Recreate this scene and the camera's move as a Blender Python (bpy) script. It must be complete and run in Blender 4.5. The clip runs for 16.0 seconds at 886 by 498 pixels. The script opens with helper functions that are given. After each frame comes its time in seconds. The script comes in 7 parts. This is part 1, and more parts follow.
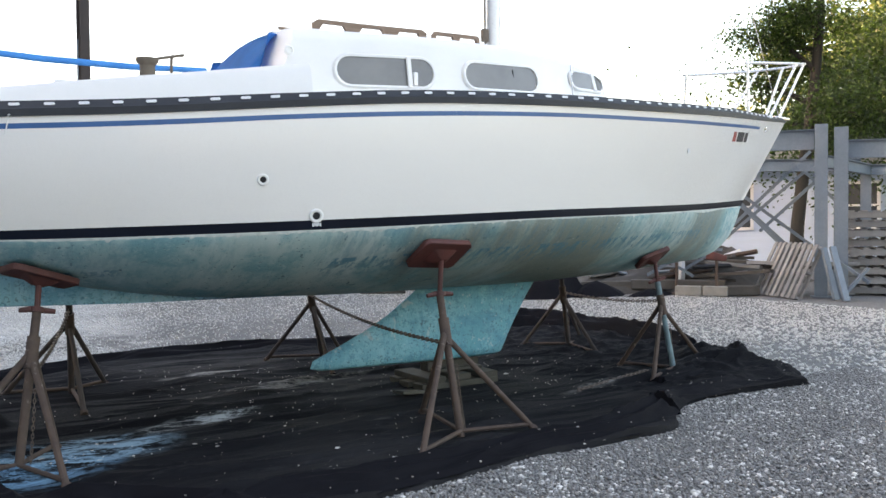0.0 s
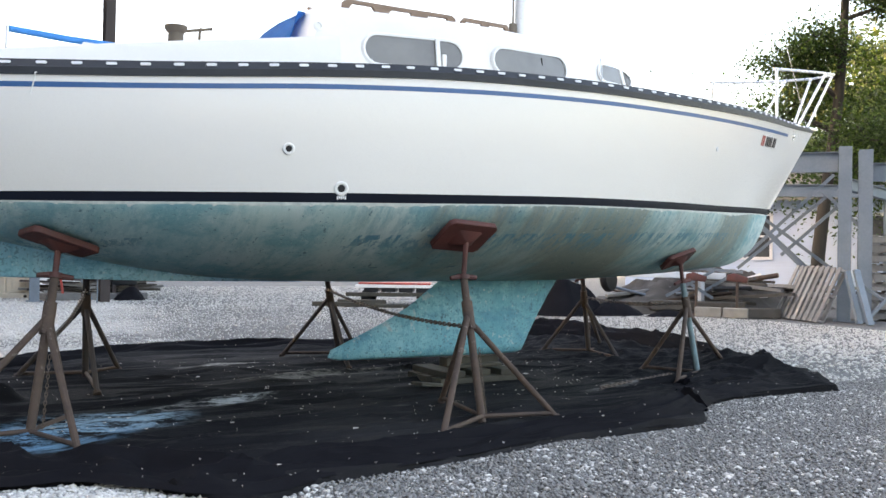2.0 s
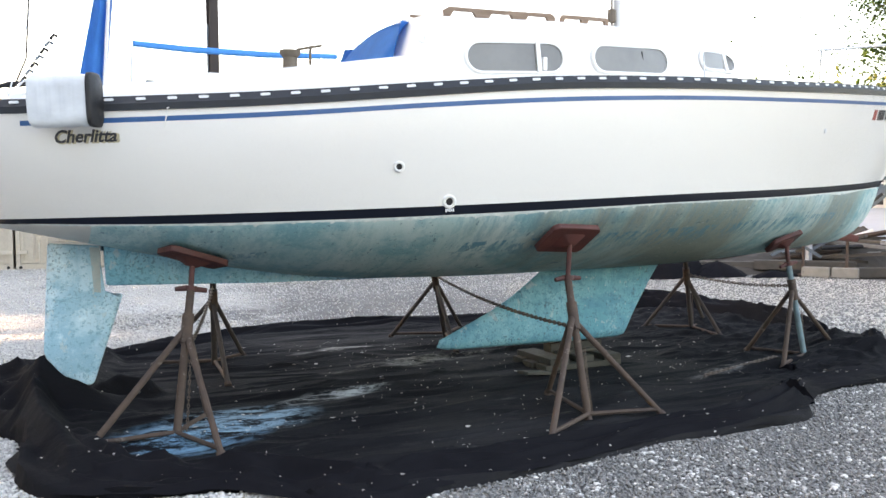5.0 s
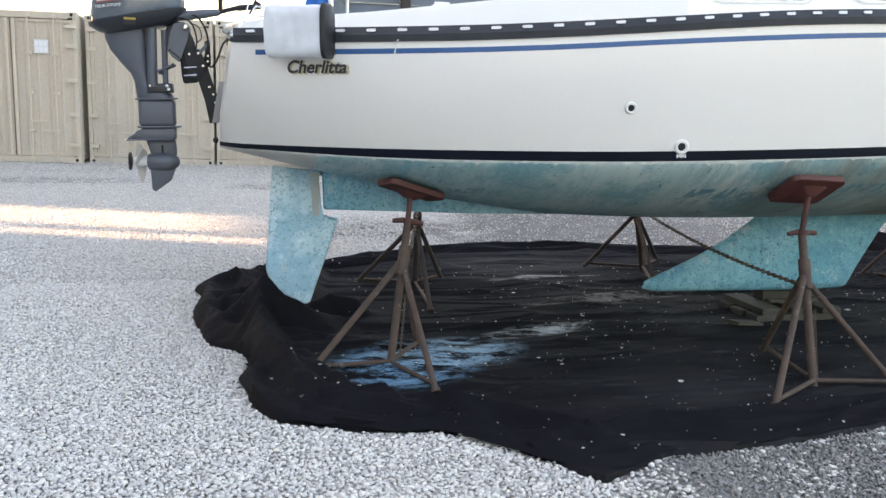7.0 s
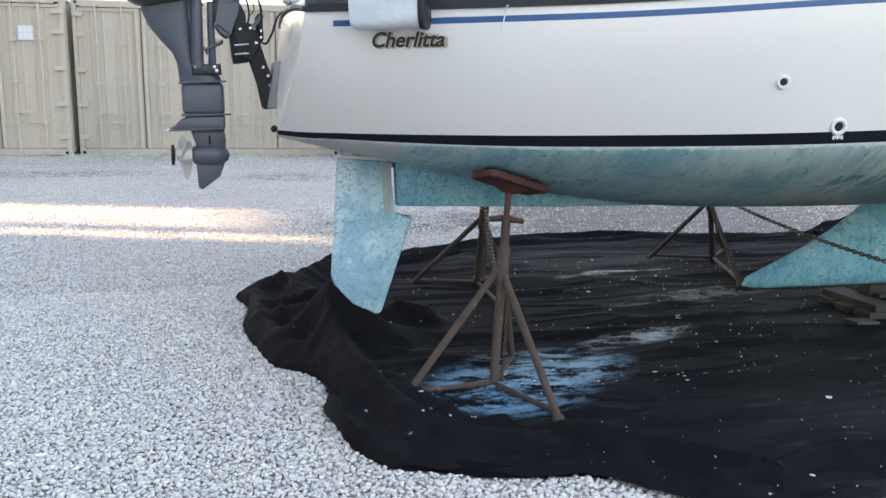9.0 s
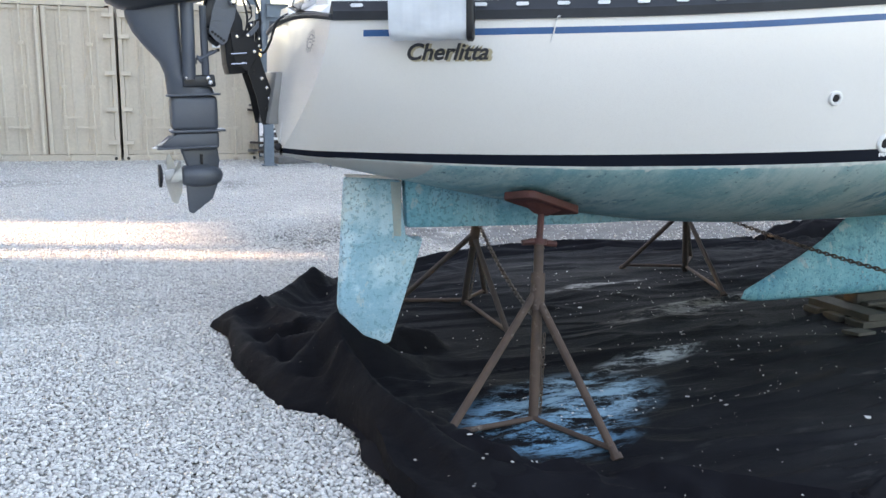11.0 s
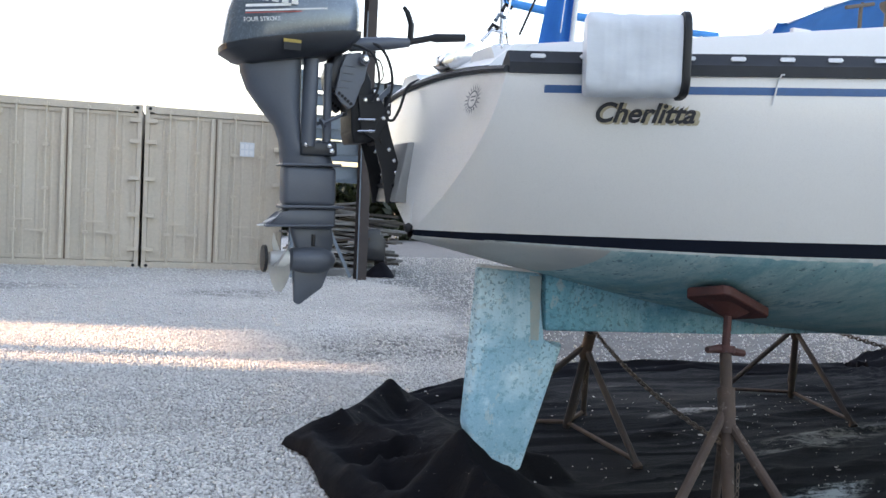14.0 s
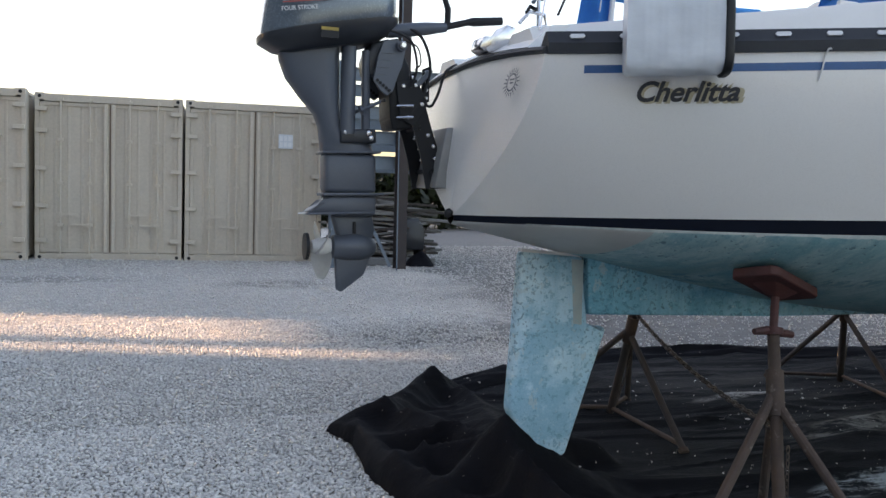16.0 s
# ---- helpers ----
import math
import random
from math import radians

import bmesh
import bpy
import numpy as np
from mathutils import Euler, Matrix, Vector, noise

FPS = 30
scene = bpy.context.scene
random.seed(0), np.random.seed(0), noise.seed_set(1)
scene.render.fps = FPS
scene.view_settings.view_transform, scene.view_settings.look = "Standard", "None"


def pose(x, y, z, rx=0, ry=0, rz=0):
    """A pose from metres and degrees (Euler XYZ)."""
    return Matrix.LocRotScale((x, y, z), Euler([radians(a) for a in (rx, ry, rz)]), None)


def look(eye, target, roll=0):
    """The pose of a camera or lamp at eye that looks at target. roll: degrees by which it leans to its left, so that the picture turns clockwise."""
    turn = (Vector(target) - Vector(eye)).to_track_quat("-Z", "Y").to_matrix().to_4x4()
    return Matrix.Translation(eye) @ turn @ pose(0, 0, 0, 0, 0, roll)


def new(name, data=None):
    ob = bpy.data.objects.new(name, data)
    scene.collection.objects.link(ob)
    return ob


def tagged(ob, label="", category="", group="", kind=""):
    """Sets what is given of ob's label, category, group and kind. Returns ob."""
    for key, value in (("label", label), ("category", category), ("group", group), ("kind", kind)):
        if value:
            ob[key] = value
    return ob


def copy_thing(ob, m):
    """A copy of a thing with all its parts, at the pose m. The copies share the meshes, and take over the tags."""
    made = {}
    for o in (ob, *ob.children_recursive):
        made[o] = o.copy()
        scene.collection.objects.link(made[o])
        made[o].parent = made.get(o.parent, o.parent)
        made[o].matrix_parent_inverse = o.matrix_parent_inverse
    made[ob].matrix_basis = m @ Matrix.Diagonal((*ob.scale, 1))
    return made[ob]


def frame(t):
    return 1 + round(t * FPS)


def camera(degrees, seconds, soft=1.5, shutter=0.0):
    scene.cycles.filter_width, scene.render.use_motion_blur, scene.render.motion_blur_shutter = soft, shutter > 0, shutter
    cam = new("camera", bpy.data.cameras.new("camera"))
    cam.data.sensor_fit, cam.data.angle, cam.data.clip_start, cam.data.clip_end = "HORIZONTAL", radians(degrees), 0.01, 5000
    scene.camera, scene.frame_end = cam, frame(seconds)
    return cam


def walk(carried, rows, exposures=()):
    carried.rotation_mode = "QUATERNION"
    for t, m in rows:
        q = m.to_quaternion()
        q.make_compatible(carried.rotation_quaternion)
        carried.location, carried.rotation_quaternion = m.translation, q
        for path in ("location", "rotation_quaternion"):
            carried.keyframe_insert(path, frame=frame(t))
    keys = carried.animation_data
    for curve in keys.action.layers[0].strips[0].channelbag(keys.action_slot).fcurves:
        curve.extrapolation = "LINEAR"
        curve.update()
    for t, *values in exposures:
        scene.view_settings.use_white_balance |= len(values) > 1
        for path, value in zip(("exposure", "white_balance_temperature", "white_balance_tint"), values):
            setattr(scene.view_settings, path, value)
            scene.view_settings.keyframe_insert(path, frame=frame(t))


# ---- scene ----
cam = camera(55.0, 16.0)
PATH = [
    (0, (-2.333, -5.378, 1.171), (-1.261, -3.691, 1.12), -0.5),
    (0.5, (-2.327, -5.332, 1.02), (-1.248, -3.649, 1.013), -0.3),
    (1, (-2.319, -5.292, 0.922), (-1.249, -3.602, 0.936), 0.1),
    (1.5, (-2.332, -5.272, 0.902), (-1.273, -3.577, 0.951), 0.6),
    (2, (-2.334, -5.265, 0.894), (-1.289, -3.56, 0.915), 1.0),
    (2.5, (-2.332, -5.269, 0.885), (-1.285, -3.564, 0.889), 1.1),
    (3, (-2.329, -5.268, 0.894), (-1.28, -3.566, 0.88), 0.8),
    (3.2, (-2.331, -5.268, 0.904), (-1.281, -3.566, 0.888), 0.7),
    (5.3, (-2.484, -5.405, 1.331), (-1.736, -3.557, 1.175), -0.3),
    (5.5, (-2.458, -5.399, 1.397), (-1.817, -3.514, 1.207), 0.6),
    (6, (-2.566, -5.339, 1.439), (-2.06, -3.418, 1.213), 0.0),
    (6.5, (-2.659, -5.256, 1.429), (-2.149, -3.344, 1.139), 0.0),
    (7, (-2.693, -5.159, 1.421), (-2.213, -3.248, 1.079), 1.8),
    (7.5, (-2.717, -4.937, 1.415), (-2.279, -3.022, 1.037), 1.1),
    (8, (-2.806, -4.764, 1.414), (-2.387, -2.849, 1.019), 2.8),
    (8.5, (-2.991, -4.533, 1.433), (-2.531, -2.621, 1.069), -0.4),
    (9, (-3.102, -4.385, 1.384), (-2.578, -2.492, 1.006), 0.8),
    (9.2, (-3.114, -4.294, 1.39), (-2.57, -2.403, 1.031), -0.2),
    (11.3, (-3.668, -3.772, 1.443), (-2.866, -1.98, 1.06), -0.0),
    (11.5, (-3.721, -3.663, 1.433), (-2.894, -1.883, 1.049), -0.7),
    (12, (-3.779, -3.47, 1.455), (-2.954, -1.679, 1.121), 1.2),
    (12.5, (-3.926, -3.278, 1.453), (-3.03, -1.508, 1.199), -1.6),
    (13, (-3.943, -3.158, 1.393), (-2.996, -1.408, 1.192), -0.9),
    (13.5, (-3.94, -3.099, 1.277), (-3.062, -1.309, 1.122), 1.0),
    (14, (-3.919, -3.088, 1.223), (-3.142, -1.247, 1.137), 2.7),
    (14.5, (-3.929, -3.093, 1.204), (-3.225, -1.222, 1.128), 1.9),
    (15, (-3.927, -3.094, 1.207), (-3.234, -1.22, 1.11), 2.0),
    (15.5, (-3.925, -3.093, 1.208), (-3.239, -1.217, 1.1), 2.0),
    (16, (-3.925, -3.08, 1.208), (-3.232, -1.208, 1.093), 1.6),
]
EXPOSURES = [(0.0, 2.90, 8300, 21), (1.0, 3.04, 8300, 21), (3.0, 3.12, 8300, 21), (5.5, 3.34, 8700, 22), (6.0, 3.34, 8700, 22), (7.0, 3.08, 8600, 22), (8.0, 3.19, 8400, 22), (9.0, 3.10, 8100, 21), (11.5, 3.22, 7800, 20), (12.5, 3.05, 7800, 20), (14.5, 2.68, 7700, 21), (15.0, 2.44, 7700, 21), (16.0, 2.20, 7700, 21)]
walk(cam, [(t, look(eye, target, roll)) for t, eye, target, roll in PATH], EXPOSURES)

# ==== world and light ====
world = bpy.data.worlds.new("sky")
scene.world = world
world.use_nodes = True
wn = world.node_tree.nodes
sky = wn.new("ShaderNodeTexSky")
sky.sky_type = "NISHITA"
sky.sun_disc = False
SUN_EL, SUN_AZ = 13.0, 70.0          # degrees above the horizon; from +y towards -x
sky.sun_elevation = radians(SUN_EL)
sky.sun_rotation = radians(-SUN_AZ)
sky.air_density, sky.dust_density, sky.ozone_density = 1.0, 3.0, 1.0
world.node_tree.links.new(sky.outputs[0], wn["Background"].inputs[0])
wn["Background"].inputs[1].default_value = 0.15
sun_way = Vector((-math.sin(radians(SUN_AZ)) * math.cos(radians(SUN_EL)),
                  math.cos(radians(SUN_AZ)) * math.cos(radians(SUN_EL)), math.sin(radians(SUN_EL))))
sun = new("sun", bpy.data.lights.new("sun", "SUN"))
sun.data.energy, sun.data.angle, sun.data.color = 3.6, radians(1.2), (1.0, 0.71, 0.49)
sun.matrix_basis = look(sun_way * 50, (0, 0, 0))

# ==== small builders ====
def spline(xs, ys):
    """A smooth curve through a few stations."""
    xs, ys = np.array(xs, float), np.array(ys, float)
    m = np.gradient(ys, xs)

    def f(x):
        x = float(min(max(x, xs[0]), xs[-1]))
        i = int(min(max(np.searchsorted(xs, x) - 1, 0), len(xs) - 2))
        h = xs[i + 1] - xs[i]
        u = (x - xs[i]) / h
        return float((2 * u**3 - 3 * u**2 + 1) * ys[i] + (u**3 - 2 * u**2 + u) * h * m[i]
                     + (3 * u**2 - 2 * u**3) * ys[i + 1] + (u**3 - u**2) * h * m[i + 1])
    return f


def thing(name, label, category, at=(0, 0, 0), group="", kind=""):
    ob = new(name)
    ob.location = at
    ob.empty_display_size = 0.1
    return tagged(ob, label, category, group, kind)


def mesh_of(bm, name, material, smooth=True, angle=35.0):
    bmesh.ops.recalc_face_normals(bm, faces=bm.faces)
    for f in bm.faces:
        f.smooth = smooth
    if smooth:
        lim = radians(angle)
        for e in bm.edges:
            e.smooth = not (len(e.link_faces) == 2 and e.calc_face_angle(0.0) > lim)
    me = bpy.data.meshes.new(name)
    bm.to_mesh(me)
    bm.free()
    for m in (material if isinstance(material, (list, tuple)) else [material]):
        me.materials.append(m)
    return me


def part(name, bm, material, parent=None, label="", smooth=True, angle=35.0):
    """Links a bmesh, built in the parent thing's own space, as one mesh object."""
    ob = new(name, mesh_of(bm, name, material, smooth, angle))
    if parent is not None:
        ob.parent = parent
    return tagged(ob, label)


def solid(name, bm, material, label, category, group="", kind="", smooth=True, angle=35.0):
    return tagged(part(name, bm, material, None, label, smooth, angle), label, category, group, kind)


def box(bm, lo, hi, bevel=0.0):
    r = bmesh.ops.create_cube(bm, size=1.0)
    c = [(a + b) / 2 for a, b in zip(lo, hi)]
    d = [b - a for a, b in zip(lo, hi)]
    for v in r["verts"]:
        v.co = Vector((c[0] + v.co.x * d[0], c[1] + v.co.y * d[1], c[2] + v.co.z * d[2]))
    if bevel:
        es = list({e for v in r["verts"] for e in v.link_edges})
        bmesh.ops.bevel(bm, geom=es, offset=bevel, segments=2, affect="EDGES", profile=0.5)
    return bm


def frame_of(p, q, up=(0, 0, 1)):
    z = (Vector(q) - Vector(p)).normalized()
    u = Vector(up)
    if abs(z.dot(u)) > 0.98:
        u = Vector((1, 0, 0))
    x = u.cross(z).normalized()
    return x, z.cross(x), z


def bar(bm, p, q, w, h, bevel=0.0, up=(0, 0, 1)):
    """A rectangular bar from p to q: w across, h along up."""
    x, y, z = frame_of(p, q, up)
    vs = []
    for e in (Vector(p), Vector(q)):
        for a, b in ((-1, -1), (1, -1), (1, 1), (-1, 1)):
            vs.append(bm.verts.new(e + x * a * w / 2 + y * b * h / 2))
    fs = [bm.faces.new(vs[:4][::-1]), bm.faces.new(vs[4:])]
    for i in range(4):
        fs.append(bm.faces.new((vs[i], vs[(i + 1) % 4], vs[4 + (i + 1) % 4], vs[4 + i])))
    if bevel:
        bmesh.ops.bevel(bm, geom=list({e for f in fs for e in f.edges}), offset=bevel, segments=1, affect="EDGES")
    return bm


def tube(bm, path, r, n=10, caps=True):
    """A round tube along points; r one radius or one a point."""
    pts = [Vector(p) for p in path]
    rs = r if isinstance(r, (list, tuple)) else [r] * len(pts)
    rings, x = [], None
    for i, p in enumerate(pts):
        d = (pts[min(i + 1, len(pts) - 1)] - pts[max(i - 1, 0)]).normalized()
        if x is None:
            x = frame_of((0, 0, 0), d)[0]
        x = (x - d * x.dot(d)).normalized()
        y = d.cross(x)
        rings.append([bm.verts.new(p + (x * math.cos(a) + y * math.sin(a)) * rs[i])
                      for a in (2 * math.pi * k / n for k in range(n))])
    for a, b in zip(rings, rings[1:]):
        for k in range(n):
            bm.faces.new((a[k], a[(k + 1) % n], b[(k + 1) % n], b[k]))
    if caps:
        bm.faces.new(rings[0][::-1])
        bm.faces.new(rings[-1])
    return bm


def lathe(bm, profile, centre=(0, 0, 0), axis=(0, 0, 1), n=20):
    """A turned shape: profile of (radius, height along the axis)."""
    c = Vector(centre)
    x, y, z = frame_of((0, 0, 0), axis)
    rings = [[bm.verts.new(c + z * h + (x * math.cos(a) + y * math.sin(a)) * max(r, 1e-4))
              for a in (2 * math.pi * k / n for k in range(n))] for r, h in profile]
    for a, b in zip(rings, rings[1:]):
        for k in range(n):
            bm.faces.new((a[k], a[(k + 1) % n], b[(k + 1) % n], b[k]))
    bm.faces.new(rings[0][::-1])
    bm.faces.new(rings[-1])
    return bm


def loft(bm, rings, closed=True, caps=True):
    """Skins rows of points of equal length."""
    vs = [[bm.verts.new(p) for p in ring] for ring in rings]
    n = len(vs[0])
    for a, b in zip(vs, vs[1:]):
        for k in range(n if closed else n - 1):
            bm.faces.new((a[k], a[(k + 1) % n], b[(k + 1) % n], b[k]))
    if caps and closed:
        bm.faces.new(vs[0][::-1])
        bm.faces.new(vs[-1])
    return vs


def prism(bm, outline, axis, lo, hi, bevel=0.0, segments=2):
    """An outline in the plane across axis ('x', 'y' or 'z'), from lo to hi along it."""
    put = {"x": lambda a, b, c: (c, a, b), "y": lambda a, b, c: (a, c, b), "z": lambda a, b, c: (a, b, c)}[axis]
    vs = loft(bm, [[put(a, b, lo) for a, b in outline], [put(a, b, hi) for a, b in outline]])
    if bevel:
        es = list({e for ring in vs for v in ring for e in v.link_edges})
        bmesh.ops.bevel(bm, geom=es, offset=bevel, segments=segments, affect="EDGES", profile=0.5)
    return bm


# ==== materials ====
def nodes(name):
    m = bpy.data.materials.new(name)
    m.use_nodes = True
    t = m.node_tree
    return m, t, t.nodes["Principled BSDF"]


def noise_node(t, scale, detail=6.0, rough=0.6, stretch=(1, 1, 1), source="Object"):
    co, mp, n = t.nodes.new("ShaderNodeTexCoord"), t.nodes.new("ShaderNodeMapping"), t.nodes.new("ShaderNodeTexNoise")
    mp.inputs["Scale"].default_value = stretch
    n.inputs["Scale"].default_value, n.inputs["Detail"].default_value, n.inputs["Roughness"].default_value = scale, detail, rough
    t.links.new(co.outputs[source], mp.inputs[0])
    t.links.new(mp.outputs[0], n.inputs[0])
    return n.outputs["Fac"]


def ramp(t, fac, stops):
    r = t.nodes.new("ShaderNodeValToRGB")
    e = r.color_ramp.elements
    while len(e) < len(stops):
        e.new(0.5)
    for el, (p, c) in zip(e, stops):
        el.position, el.color = p, (*c, 1) if len(c) == 3 else (c[0], c[0], c[0], 1)
    t.links.new(fac, r.inputs[0])
    return r.outputs[0]


def mix(t, fac, a, b, kind="MIX"):
    m = t.nodes.new("ShaderNodeMix")
    m.data_type, m.blend_type = "RGBA", kind
    for sock, v in ((m.inputs[0], fac), (m.inputs[6], a), (m.inputs[7], b)):
        if isinstance(v, (int, float)):
            sock.default_value = v
        elif isinstance(v, tuple):
            sock.default_value = (*v, 1)
        else:
            t.links.new(v, sock)
    return m.outputs[2]


def bump(t, bsdf, height, strength=0.3, distance=0.01):
    b = t.nodes.new("ShaderNodeBump")
    b.inputs["Strength"].default_value, b.inputs["Distance"].default_value = strength, distance
    t.links.new(height, b.inputs["Height"])
    t.links.new(b.outputs[0], bsdf.inputs["Normal"])


def surface(name, c1, c2, scale=3.0, rough=0.6, metal=0.0, grain=60.0, bumpy=0.15, stretch=(1, 1, 1), dirt=None, coat=0.0, rand=0.0, spec=0.5, fleck=0.25):
    """Paint, metal, wood or cloth: two colours at a large scale, grain at a small one, stains on top."""
    m, t, b = nodes(name)
    big, small = noise_node(t, scale, 5, 0.6, stretch), noise_node(t, grain, 4, 0.65, stretch)
    col = mix(t, ramp(t, big, [(0.35, (0,)), (0.68, (1,))]), c1, c2)
    col = mix(t, fleck, col, ramp(t, small, [(0.25, tuple(v * 0.6 for v in c1)), (0.8, tuple(min(1, v * 1.3) for v in c2))]))
    if dirt:
        spot = noise_node(t, scale * 2.3, 8, 0.7, stretch)
        col = mix(t, ramp(t, spot, [(dirt[1], (0,)), (dirt[1] + 0.12, (1,))]), col, dirt[0])
    if rand:
        o = t.nodes.new("ShaderNodeObjectInfo")
        col = mix(t, rand, col, ramp(t, o.outputs["Random"], [(0.0, (0.25, 0.25, 0.25)), (1.0, (1, 1, 1))]), "MULTIPLY")
    t.links.new(col, b.inputs["Base Color"])
    t.links.new(ramp(t, small, [(0.2, (max(rough - 0.12, 0.03),)), (0.85, (min(rough + 0.12, 1),))]), b.inputs["Roughness"])
    b.inputs["Metallic"].default_value = metal
    b.inputs["Coat Weight"].default_value = coat
    b.inputs["Specular IOR Level"].default_value = spec
    if bumpy:
        bump(t, b, small, bumpy, 0.004)
    return m

gelcoat = surface("aged_gelcoat", (0.745, 0.728, 0.700), (0.71, 0.693, 0.664), 0.9, 0.30, grain=400, bumpy=0.01, coat=0.2, stretch=(0.5, 0.5, 1.6), fleck=0.04)
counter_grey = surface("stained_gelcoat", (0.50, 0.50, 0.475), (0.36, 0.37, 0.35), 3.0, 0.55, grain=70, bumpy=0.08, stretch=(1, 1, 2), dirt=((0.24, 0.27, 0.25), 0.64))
deck_white = surface("deck_gelcoat", (0.80, 0.80, 0.78), (0.74, 0.74, 0.72), 2.0, 0.45, grain=90, bumpy=0.03, fleck=0.05)
stripe_blue = surface("cove_stripe_paint", (0.010, 0.082, 0.225), (0.016, 0.105, 0.275), 3, 0.4, bumpy=0.02)
boot_black = surface("boot_stripe_paint", (0.003, 0.005, 0.011), (0.006, 0.009, 0.017), 2.0, 0.6, bumpy=0.03, dirt=((0.016, 0.018, 0.024), 0.68), spec=0.08)
rail_black = surface("anodised_rail", (0.022, 0.026, 0.033), (0.035, 0.040, 0.048), 5, 0.55, bumpy=0.05, dirt=((0.07, 0.07, 0.07), 0.66), spec=0.35)
steel = surface("stainless_steel", (0.66, 0.66, 0.66), (0.55, 0.55, 0.56), 8, 0.22, 1.0, bumpy=0.0)
bright_steel = surface("polished_steel", (0.80, 0.80, 0.79), (0.72, 0.72, 0.72), 8, 0.30, 0.75, bumpy=0.0)
galv = surface("galvanised_beam", (0.125, 0.165, 0.205), (0.17, 0.21, 0.25), 2.5, 0.55, 0.25, grain=30, bumpy=0.05, dirt=((0.13, 0.12, 0.11), 0.68))
rust = surface("rusty_pipe", (0.100, 0.066, 0.050), (0.056, 0.039, 0.033), 9, 0.8, 0.15, grain=120, bumpy=0.35, dirt=((0.22, 0.19, 0.16), 0.6))
rust_red = surface("red_oxide_pad", (0.125, 0.034, 0.028), (0.050, 0.022, 0.021), 6, 0.7, grain=90, bumpy=0.3, dirt=((0.10, 0.16, 0.19), 0.66))
pale_pipe = surface("pale_blue_pipe", (0.16, 0.27, 0.30), (0.11, 0.15, 0.16), 7, 0.75, grain=80, bumpy=0.25, dirt=((0.08, 0.06, 0.05), 0.58))
pole_brown = surface("rusted_column", (0.042, 0.036, 0.036), (0.064, 0.048, 0.043), 2, 0.85, grain=40, bumpy=0.3)
dark_plastic = surface("black_plastic", (0.009, 0.010, 0.012), (0.016, 0.017, 0.020), 6, 0.5, bumpy=0.05, spec=0.3)
grey_plate = surface("grey_metal_plate", (0.30, 0.30, 0.295), (0.22, 0.22, 0.22), 7, 0.5, 0.2, grain=60, bumpy=0.1)
motor_grey = surface("motor_grey_paint", (0.080, 0.094, 0.118), (0.098, 0.112, 0.136), 3, 0.46, 0.15, grain=200, bumpy=0.02, coat=0.05)
motor_dark = surface("motor_dark_pan", (0.014, 0.017, 0.023), (0.022, 0.026, 0.033), 5, 0.4, grain=100, bumpy=0.05)
motor_blue = surface("motor_cowl_paint", (0.105, 0.135, 0.165), (0.125, 0.155, 0.185), 3, 0.25, 0.35, grain=200, bumpy=0.0, coat=0.4)
prop_white = surface("propeller_white", (0.72, 0.72, 0.70), (0.6, 0.6, 0.58), 9, 0.45, bumpy=0.05)
blue_cloth = surface("blue_canvas", (0.014, 0.20, 0.52), (0.024, 0.27, 0.66), 6, 0.8, grain=260, bumpy=0.25)
fender_cloth = surface("padded_vinyl_cover", (0.58, 0.62, 0.66), (0.68, 0.72, 0.76), 5, 0.4, grain=9, bumpy=0.35, stretch=(1, 1, 2), fleck=0.12)
wood_grey = surface("weathered_wood", (0.31, 0.31, 0.305), (0.205, 0.203, 0.198), 5, 0.9, grain=50, bumpy=0.4, stretch=(1, 1, 1), dirt=((0.11, 0.10, 0.09), 0.62), rand=0.5)
wood_dark = surface("dark_weathered_wood", (0.11, 0.10, 0.088), (0.070, 0.063, 0.055), 5, 0.9, grain=50, bumpy=0.4, dirt=((0.20, 0.18, 0.16), 0.64), rand=0.4)
wood_green = surface("mossy_block_wood", (0.040, 0.040, 0.032), (0.070, 0.066, 0.053), 8, 0.9, grain=60, bumpy=0.4, dirt=((0.35, 0.34, 0.28), 0.66), rand=0.3)
teak = surface("weathered_teak", (0.20, 0.13, 0.09), (0.28, 0.20, 0.15), 7, 0.75, grain=70, bumpy=0.2, stretch=(1, 6, 6))
brown_trim = surface("brown_winch_cover", (0.11, 0.085, 0.065), (0.16, 0.13, 0.10), 8, 0.8, bumpy=0.15)
container_tan = surface("container_paint", (0.50, 0.44, 0.362), (0.55, 0.49, 0.405), 0.8, 0.6, grain=25, bumpy=0.06, dirt=((0.27, 0.215, 0.15), 0.70))
container_light = surface("container_fitting_paint", (0.535, 0.475, 0.392), (0.585, 0.525, 0.435), 2.0, 0.6, grain=25, bumpy=0.06, dirt=((0.30, 0.22, 0.15), 0.70))
container_dark = surface("container_gasket", (0.15, 0.105, 0.075), (0.22, 0.16, 0.115), 3, 0.8, bumpy=0.1)
rope_white = surface("white_cord", (0.75, 0.75, 0.74), (0.65, 0.65, 0.64), 30, 0.8, grain=400, bumpy=0.2)
chain_metal = surface("rusty_chain", (0.10, 0.075, 0.06), (0.15, 0.12, 0.105), 20, 0.55, 0.6, grain=200, bumpy=0.2)
white_vinyl = surface("white_vinyl", (0.78, 0.79, 0.80), (0.70, 0.72, 0.74), 9, 0.5, bumpy=0.03)
name_ink = surface("name_lettering", (0.018, 0.018, 0.022), (0.03, 0.03, 0.036), 20, 0.4, bumpy=0.0)
